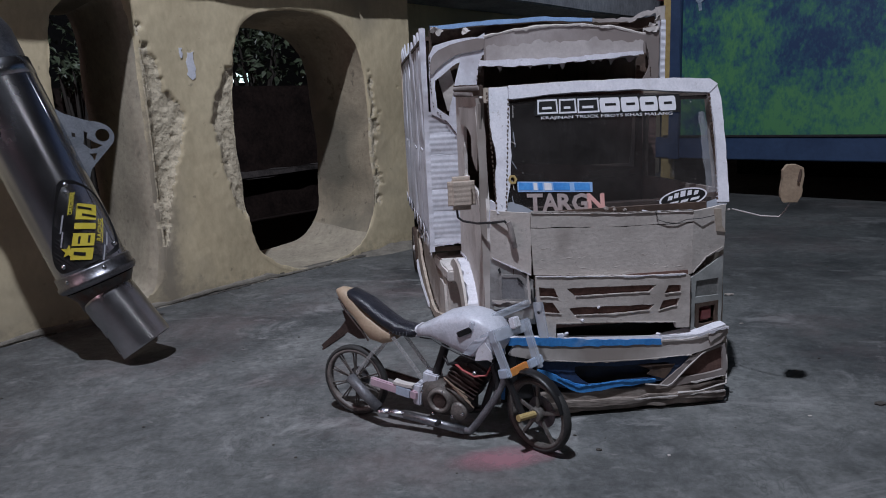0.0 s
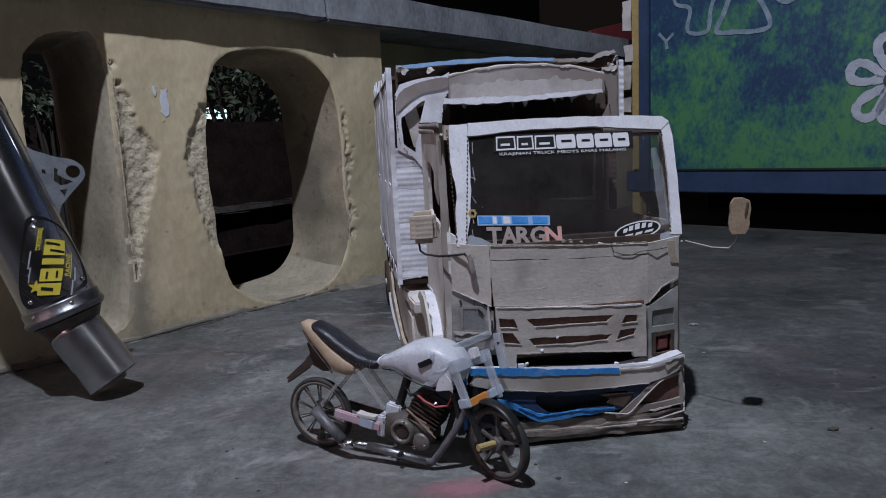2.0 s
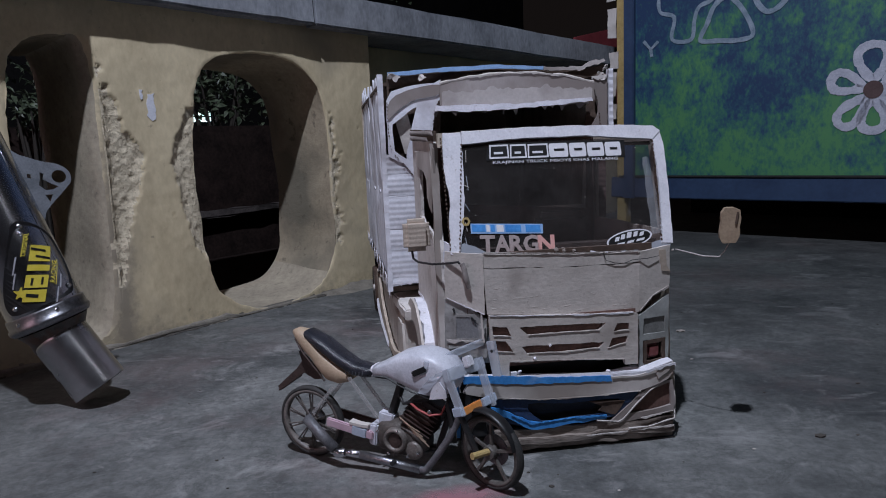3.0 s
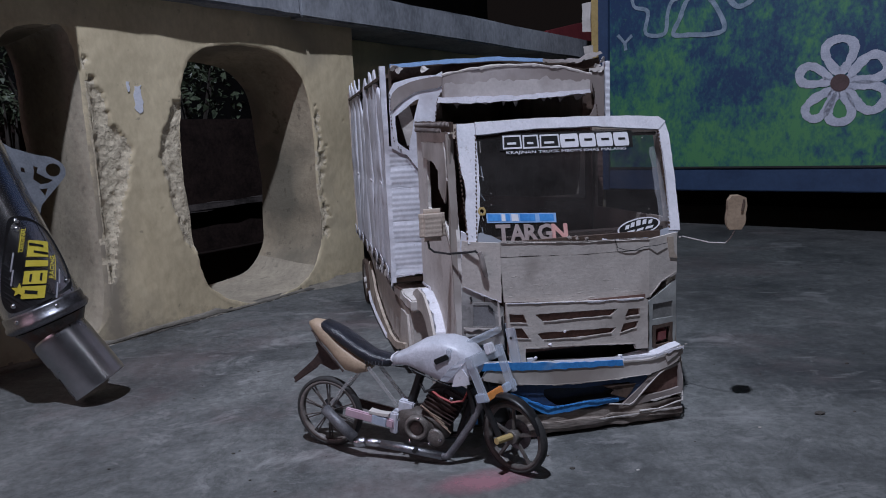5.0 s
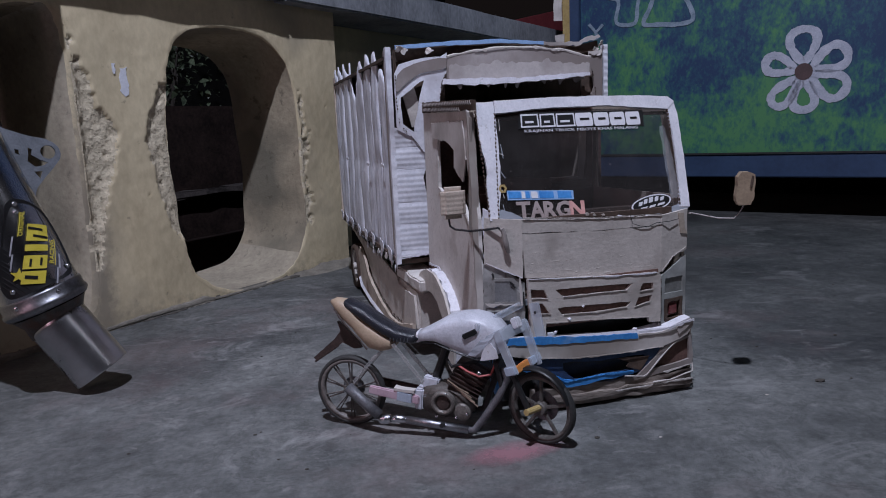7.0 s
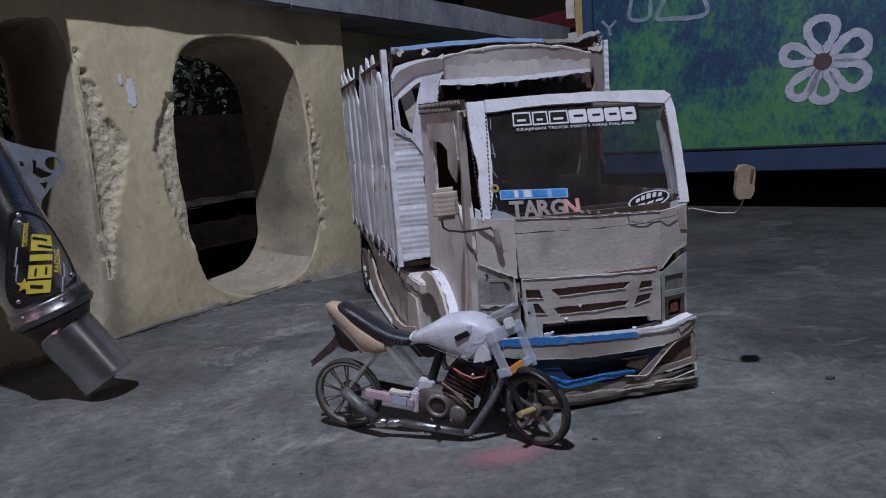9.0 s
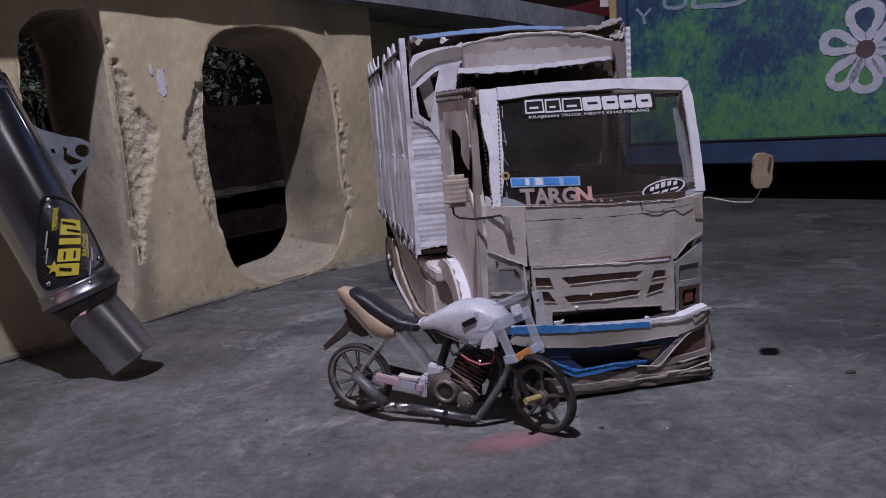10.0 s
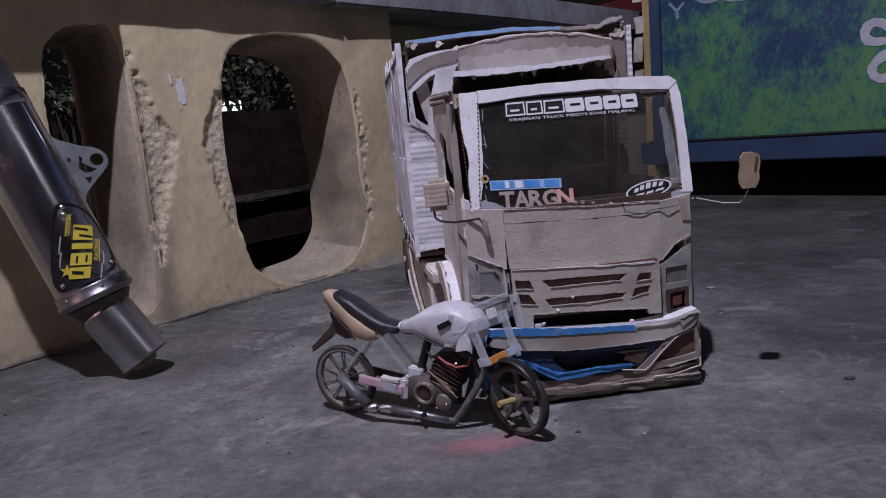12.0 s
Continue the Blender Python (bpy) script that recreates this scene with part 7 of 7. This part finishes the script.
    part("mirror_tape", block((0.0025, 0.0160, 0.016), (0.007, -0.001, 0.011), (0, 8, 0), wobble=0.001, cuts=4), BROWN_CARD, mr, "darker tape strip")
    part("mirror_wire", tube([(0.002, 0, -0.020), (-0.004, 0.003, -0.036), (-0.010, 0.006, -0.044), (-0.03, 0.014, -0.045), (-0.064, 0.034, -0.040)], 0.0009, 8), PATCH_CARD, mr, "pale wire")


# ---- the toy motorcycle ----
BIKE = Matrix(((0.91, 0.414, 0, -0.1035), (-0.414, 0.91, 0, 0.9845), (0, 0, 1, 0), (0, 0, 0, 1)))  # x forward, y to the far side, z up


def loft(sections, sides=20, m=None):
    """A body through cross-sections (x, centre z, half width, half height, squareness)."""
    bm = bmesh.new()
    rings = []
    for x, z, hw, hh, e in sections:
        ring = []
        for k in range(sides):
            a = 2 * math.pi * k / sides
            c, s = math.cos(a), math.sin(a)
            ring.append(bm.verts.new((x, hw * math.copysign(abs(c) ** e, c), z + hh * math.copysign(abs(s) ** e, s))))
        rings.append(ring)
    for a, b in zip(rings, rings[1:]):
        for k in range(sides):
            bm.faces.new((a[k], a[(k + 1) % sides], b[(k + 1) % sides], b[k]))
    bm.faces.new(rings[0])
    bm.faces.new(rings[-1])
    if m is not None:
        bm.transform(m)
    return bm


SPOKE_GREY = mat("worn_grey_plastic", (0.095, 0.082, 0.076), (0.225, 0.20, 0.185), 60, 0.5, 0.3)


LIGHT_CLAMP = mat("pale_blue_plastic", (0.36, 0.42, 0.52), (0.52, 0.58, 0.68), 60, 0.4, 0.2)
WIRE = mat("pale_brass_wire", (0.36, 0.27, 0.20), (0.55, 0.44, 0.34), 90, 0.4, 0.2, metal=0.4)
SPOKE_DARK = mat("dark_grey_plastic", (0.055, 0.050, 0.046), (0.155, 0.142, 0.13), 60, 0.5, 0.3)


def build_bike():
    b = thing("toy_motorcycle", BIKE, "handmade toy motorcycle with silver tank, black seat and spoked wheels", "toy motorcycle")
    wheel_part("rear_wheel", b, pose(0.0165, -0.005, 0.0505), 0.0505, 0.011, 10, RUBBER, SPOKE_GREY, thick=0.0055, spoke_w=0.0016, double=True)
    steer = pose(0.284, -0.015, 0, 0, 0, -21)
    fw = wheel_part("front_wheel", b, steer @ pose(0, 0, 0.0475), 0.0475, 0.013, 5, RUBBER, SPOKE_DARK, thick=0.0050, spoke_w=0.0044)
    part("axle_tip", tube([(0, -0.006, 0.002), (-0.004, -0.032, 0.004)], 0.0042, 10), GOLD, fw, "gold plastic axle end")
    part("brake_disc", lathe([(0.008, 0.0), (0.020, 0.0), (0.020, 0.0015), (0.008, 0.0015), (0.008, 0.0)], 24, m=pose(0, 0.008, 0, 90)), GREY_METAL, fw)
    part("axle_tip", lathe([(0.0, 0.006), (0.004, 0.005), (0.0065, 0.001), (0.0065, -0.010)], 14, m=pose(0.0, -0.012, 0.004, 90)), CHROME, bpy.data.objects["rear_wheel"], "bright axle nut", smooth=True)
    part("sprocket", lathe([(0.006, 0.0), (0.016, 0.0), (0.016, 0.003), (0.006, 0.003), (0.006, 0.0)], 24, m=pose(0, 0.010, 0, 90)), GREY_METAL, bpy.data.objects["rear_wheel"])
    # seat, tail, tank
    part("seat", loft([(0.012, 0.1745, 0.008, 0.004, 0.8), (0.020, 0.1745, 0.015, 0.007, 0.8), (0.045, 0.1605, 0.018, 0.010, 0.8), (0.070, 0.1435, 0.018, 0.010, 0.8), (0.090, 0.1330, 0.016, 0.0095, 0.8), (0.112, 0.1305, 0.016, 0.0080, 0.8), (0.124, 0.1320, 0.013, 0.0060, 0.8)], 18), SEAT_BLACK, b, "black taped seat", smooth=True)
    # pale ribs that stand for the ribbed glare on the seat
    for k, x in enumerate((0.082, 0.087, 0.092, 0.097, 0.102, 0.107)):
        part("seat_glare_rib", tube([(x, -0.0160, 0.1275), (x + 0.0008, -0.0158, 0.1315), (x + 0.0012, -0.0135, 0.1365)], 0.0006, 5), ALLOY, b)
    part("tail_panel", loft([(-0.0065, 0.1760, 0.0040, 0.0026, 0.8), (0.0010, 0.1742, 0.0110, 0.0078, 0.8), (0.0147, 0.1650, 0.0155, 0.0152, 0.75), (0.0260, 0.1560, 0.0170, 0.0160, 0.75), (0.0350, 0.1455, 0.0180, 0.0165, 0.75), (0.0490, 0.1322, 0.0190, 0.0192, 0.75), (0.0670, 0.1245, 0.0185, 0.0148, 0.75), (0.0800, 0.1220, 0.0160, 0.0088, 0.8), (0.0865, 0.1208, 0.0080, 0.0030, 0.8)], 24), CREAM, b, "cream plastic tail panel", smooth=True)
    part("rear_fender", sheet([(0.0, 0.148), (0.010, 0.142), (0.026, 0.124), (0.034, 0.112), (0.024, 0.110), (0.006, 0.118), (-0.034, 0.088), (-0.040, 0.094), (-0.006, 0.122), (0.004, 0.134)], 0.006, frame_m=pose(0, 0.003, 0, 90), wobble=0.0008), ENGINE, b, "brown plastic tail bracket")
    part("number_holder", block((0.042, 0.012, 0.003), (-0.020, 0.0, 0.100), (0, -34, 0), bevel=0.001), ENGINE, b)
    part("tank", loft([(0.1200, 0.1325, 0.0130, 0.0068, 0.50), (0.1320, 0.1368, 0.0180, 0.0080, 0.52), (0.1460, 0.1405, 0.0220, 0.0118, 0.55), (0.1620, 0.1421, 0.0250, 0.0191, 0.50), (0.1800, 0.1413, 0.0270, 0.0252, 0.48), (0.1980, 0.1390, 0.0280, 0.0285, 0.46), (0.2140, 0.1378, 0.0280, 0.0263, 0.46), (0.2280, 0.1358, 0.0265, 0.0208, 0.48), (0.2350, 0.1340, 0.0240, 0.0150, 0.50), (0.2375, 0.1338, 0.0200, 0.0110, 0.55)], 24), SILVER_PAPER, b, "silver paper tank, creased", smooth=True)
    part("tank_rim", loft([(0.1185, 0.1325, 0.0136, 0.0076, 0.5), (0.1212, 0.1328, 0.0136, 0.0076, 0.5)], 20), WHITE_TRIM, b, "pale rim at the back of the tank")
    for k, (x0, x1, z0, z1, wd, m) in enumerate(((0.198, 0.224, 0.1170, 0.1480, 0.0110, CLEAR),)):
        rows = []
        tb = bmesh.new()
        for q in range(9):
            f = q / 8
            x, z = x0 + (x1 - x0) * f, z0 + (z1 - z0) * f
            rows.append([tb.verts.new((x + e * wd, -0.0289 + 0.9 * max(0, x - 0.214) * 0.28 + 0.0012 * noise.noise(Vector((q * 0.9, e * 3, k * 7))), z - e * 0.0016)) for e in (-0.5, 0.0, 0.5)])
        for p, q in zip(rows, rows[1:]):
            for j in range(2):
                tb.faces.new((p[j], p[j + 1], q[j + 1], q[j]))
        r = bmesh.ops.extrude_face_region(tb, geom=tb.faces[:])
        for v in (g for g in r["geom"] if isinstance(g, bmesh.types.BMVert)):
            v.co.y += 0.0030
        part("tape_strip", tb, m, b, "smoky clear plastic strip")
    part("paper_patch", sheet([(0.2084, 0.1108), (0.2323, 0.1155), (0.2300, 0.1250), (0.2225, 0.1360), (0.2140, 0.1270)], 0.002, frame_m=upright(0, -0.0268, 0, 0), wobble=0.0008, fine=0.006), WHITE_TRIM, b, "white paper patch")
    part("tank_edge", cord([(0.124, -0.0105, 0.1255), (0.146, -0.0195, 0.1285), (0.162, -0.0225, 0.1235), (0.182, -0.0245, 0.1165), (0.205, -0.0255, 0.1105), (0.233, -0.0225, 0.1155)], 0.0011, 6, 3), BLACK, b, "black edge under the tank")
    part("tail_edge", cord([(0.048, -0.0150, 0.1140), (0.035, -0.0155, 0.1300), (0.0147, -0.0130, 0.1505), (0.0005, -0.0095, 0.1680)], 0.0016, 6, 5), ENGINE, b)
    part("tank_slot", block((0.020, 0.004, 0.007), (0.196, -0.0285, 0.146), (0, -26, 0), bevel=0.001), GLOSS_BLACK, b)
    # frame struts in clear plastic
    for y in (-0.014, 0.012):
        part("frame_strut", block((0.066, 0.003, 0.0052), (0.1055, y, 0.097), (0, 51.7, 0), bevel=0.0008), LAMP_CLEAR, b, "clear plastic strut")
        part("frame_strut", block((0.055, 0.003, 0.0050), (0.0425, y, 0.086), (0, -49, 0), bevel=0.0008), LAMP_CLEAR, b, "clear plastic strut")
    part("shock_absorber", tube([(0.156, 0.0, 0.116), (0.148, 0.0, 0.094), (0.140, 0.0, 0.074)], 0.006, 10), BLACK, b, "black shock absorber")
    part("frame_block", block((0.022, 0.018, 0.022), (0.134, 0.0, 0.066), (0, 10, 0), bevel=0.002, wobble=0.001, cuts=3), SILVER_PAPER, b, "grey block at the swing arm")
    # swing arm, chain guard, silencer
    for y, m in ((-0.018, PINK), (0.014, ENGINE)):
        part("swing_arm", block((0.072, 0.006, 0.012), (0.085, y, 0.053), (0, 9, 0), bevel=0.0015), m, b, "pink and blue foil swing arm" if y < 0 else "")
    part("swing_sleeve", block((0.022, 0.007, 0.013), (0.100, -0.0185, 0.051), (0, 9, 0), bevel=0.001), LIGHT_CLAMP, b, "blue foil sleeve")
    part("swing_pivot", block((0.012, 0.020, 0.030), (0.119, -0.008, 0.048), (0, 6, 0), bevel=0.002, wobble=0.0015, cuts=4), SILVER_PAPER, b)
    part("silver_paper", block((0.030, 0.010, 0.004), (0.100, -0.016, 0.061), (0, 6, 0), wobble=0.002, cuts=4), STAIN_CARD, b)
    part("rear_arm", tube([(0.020, -0.024, 0.062), (0.042, -0.028, 0.045), (0.066, -0.029, 0.026)], 0.0072, 10), GREY_METAL, b, "grey tube", smooth=True)
    part("exhaust_joint", lathe([(0.005, -0.006), (0.007, -0.003), (0.007, 0.006), (0.005, 0.010)], 14, m=pose(0.072, -0.029, 0.021, 0, 80, 0)), CHROME, b, smooth=True)
    part("exhaust_foil", tube([(0.074, -0.029, 0.021), (0.090, -0.028, 0.023), (0.106, -0.027, 0.022)], 0.0045, 10, taper=[0.0035, 0.0052, 0.0048]), CHROME, b, "crinkled chrome foil", smooth=True)
    part("exhaust_pipe", tube([(0.104, -0.027, 0.022), (0.14, -0.025, 0.018), (0.188, -0.022, 0.012)], 0.0055, 12), DULL_STEEL, b, "grey metal exhaust pipe", smooth=True)
    part("exhaust_header", tube([(0.186, -0.022, 0.012), (0.196, -0.021, 0.012), (0.208, -0.019, 0.028), (0.228, -0.015, 0.058), (0.240, -0.012, 0.082), (0.234, -0.008, 0.096)], 0.0048, 10), GREY_METAL, b, "bent header pipe", smooth=True)
    part("foot_peg", tube([(0.155, -0.028, 0.021), (0.155, -0.036, 0.021)], 0.003, 8), BLACK, b)
    # engine
    part("crank_case", loft([(0.118, 0.046, 0.010, 0.012, 0.7), (0.128, 0.046, 0.018, 0.020, 0.7), (0.150, 0.046, 0.021, 0.024, 0.7), (0.176, 0.044, 0.020, 0.022, 0.7), (0.194, 0.046, 0.012, 0.014, 0.7)], 18), ENGINE_GREY, b, "dark grey crank case", smooth=True)
    cov = part("clutch_cover", lathe([(0.0165, 0.0), (0.0165, 0.005), (0.0140, 0.008), (0.0115, 0.007), (0.0105, 0.003), (0.004, 0.003), (0.0, 0.003)], 28, m=pose(0.155, -0.020, 0.048, 90)), CASE, b, "round grey clutch cover", smooth=True)
    part("cover_core", lathe([(0.0100, 0.003), (0.0098, 0.0045), (0.003, 0.005), (0.0, 0.0045)], 6, m=pose(0.155, -0.020, 0.048, 90)), ENGINE, cov, "dark six-sided core")
    part("cover_small", lathe([(0.012, 0.0), (0.012, 0.004), (0.009, 0.006), (0.0, 0.006)], 22, m=pose(0.180, -0.018, 0.036, 90)), CASE, b, smooth=True)
    for x, z in ((0.188, 0.036), (0.173, 0.030), (0.146, 0.030), (0.131, 0.058), (0.160, 0.061)):
        part("bolt", lathe([(0.0, 0.003), (0.002, 0.002), (0.0022, 0.0)], 8, m=pose(x, -0.025, z, 90)), CHROME, b)
    part("cylinder", block((0.040, 0.030, 0.030), (0.186, 0.0, 0.076), (0, -28, 0), bevel=0.003), ENGINE, b, "brown finned cylinder")
    for k in range(6):
        d = Vector((math.sin(radians(28)), 0, math.cos(radians(28))))
        c = Vector((0.180, 0, 0.064)) + d * (0.0062 * k)
        part("cooling_fin", block((0.046, 0.037, 0.0016), c, (0, 28, 0), bevel=0.0004, wobble=0.0008, cuts=4, seed=k), ENGINE, b)
    for k in range(4):
        part("copper_wire", tube([(0.162 + 0.006 * k, -0.022, 0.080 - 0.006 * k), (0.178 + 0.006 * k, -0.024, 0.070 - 0.006 * k), (0.190 + 0.004 * k, -0.022, 0.063 - 0.006 * k)], 0.0009, 5), WIRE, b, "pale bent wire")
    part("cylinder_head", block((0.034, 0.026, 0.014), (0.206, 0.0, 0.092), (0, 28, 0), bevel=0.003, wobble=0.001, cuts=3), BLACK, b)
    part("spark_plug", lathe([(0.0, 0.008), (0.0025, 0.007), (0.003, 0.0)], 8, m=pose(0.205, -0.018, 0.089, 60)), CHROME, b)
    part("red_cable", tube([(0.176, -0.018, 0.100), (0.190, -0.024, 0.094), (0.206, -0.024, 0.088), (0.220, -0.020, 0.090), (0.224, -0.014, 0.100)], 0.0016, 6), RED_WIRE, b, "red cable")
    part("black_cable", tube([(0.160, -0.014, 0.106), (0.168, -0.020, 0.098), (0.182, -0.018, 0.102), (0.200, -0.012, 0.104)], 0.0022, 6), BLACK, b)
    part("down_tube", tube([(0.226, 0.0, 0.128), (0.222, 0.0, 0.080), (0.205, 0.0, 0.034), (0.150, 0.0, 0.022)], 0.0045, 8), BLACK, b)
    part("radiator", block((0.006, 0.034, 0.036), (0.230, 0.0, 0.086), (0, -12, 0), bevel=0.001), BLACK, b)
    # front end: clear plastic fork, crown, bars and fender
    head = pose(0.250, -0.004, 0.0, 0, 0, -21)
    for y in (-0.026, 0.026):
        fork = part("fork_leg", block((0.012, 0.005, 0.060), (0.0015 if y < 0 else 0.0082, y, 0.1230), (0, -26 if y < 0 else -21, 0), bevel=0.001), CLEAR, b, "flat clear plastic fork leg", at=head)
        part("fork_tube", tube([(0.010, y, 0.099), (0.018, y * 0.75, 0.072), (0.028, y * 0.6, 0.046)], 0.004, 8), BLACK, b, "black lower fork tube", at=head)
    part("fork_clamp", block((0.016, 0.007, 0.011), (0.0093, -0.027, 0.1012), (0, -20, 0), bevel=0.001), LIGHT_CLAMP, b, "pale blue clamp", at=head)
    part("fork_plate", block((0.005, 0.034, 0.0095), (0.0114, -0.005, 0.1003), (3, -20, 0), bevel=0.001), ORANGE, b, "orange film strip", at=head)
    part("fork_plate", block((0.006, 0.026, 0.0105), (0.0145, 0.0240, 0.1025), (3, -20, 0), bevel=0.001), LIGHT_CLAMP, b, "clear plastic clamp", at=head)
    part("fork_crown", block((0.012, 0.068, 0.015), (-0.0068, 0.003, 0.1440), (0, -20, 0), bevel=0.0015), CLEAR, b, at=head)
    part("handle_bar", block((0.124, 0.006, 0.0085), (0.2285, 0.0275, 0.1580), (0, -2.5, 67.8), bevel=0.001), CLEAR, b, "clear plastic handlebar")
    part("lever_plate", block((0.015, 0.004, 0.046), (0.0085, 0.044, 0.1500), (0, -12, 0), bevel=0.001), CLEAR, b, "clear plastic lever plate", at=head)
    part("lever_hole", tube([(0.0065, 0.0415, 0.160), (0.0065, 0.0465, 0.160)], 0.0020, 8), BLACK, b, at=head)
    part("bar_mount", block((0.010, 0.012, 0.014), (0.000, 0.004, 0.1555), (0, -20, 0), bevel=0.0015, wobble=0.0006, cuts=2), WHITE_TRIM, b, "white paper bar mount", at=head)
    fen = bmesh.new()
    rows = []
    for k in range(13):
        a = radians(150 - 135 * k / 12)
        rows.append([fen.verts.new((0.028 + r * math.cos(a), y, 0.048 + r * math.sin(a))) for y, r in ((-0.008, 0.0500), (-0.005, 0.0520), (0.005, 0.0520), (0.008, 0.0500))])
    for p, q in zip(rows, rows[1:]):
        for k in range(3):
            fen.faces.new((p[k], p[k + 1], q[k + 1], q[k]))
    r = bmesh.ops.extrude_face_region(fen, geom=fen.faces[:])
    for v in (g for g in r["geom"] if isinstance(g, bmesh.types.BMVert)):
        v.co.z += 0.0015
    part("front_fender", fen, GLOSS_BLACK, b, "black front fender", smooth=True, at=head)


build_setting()
build_board()
build_beyond()
build_muffler()
build_truck()
build_bike()
build_floor_marks()
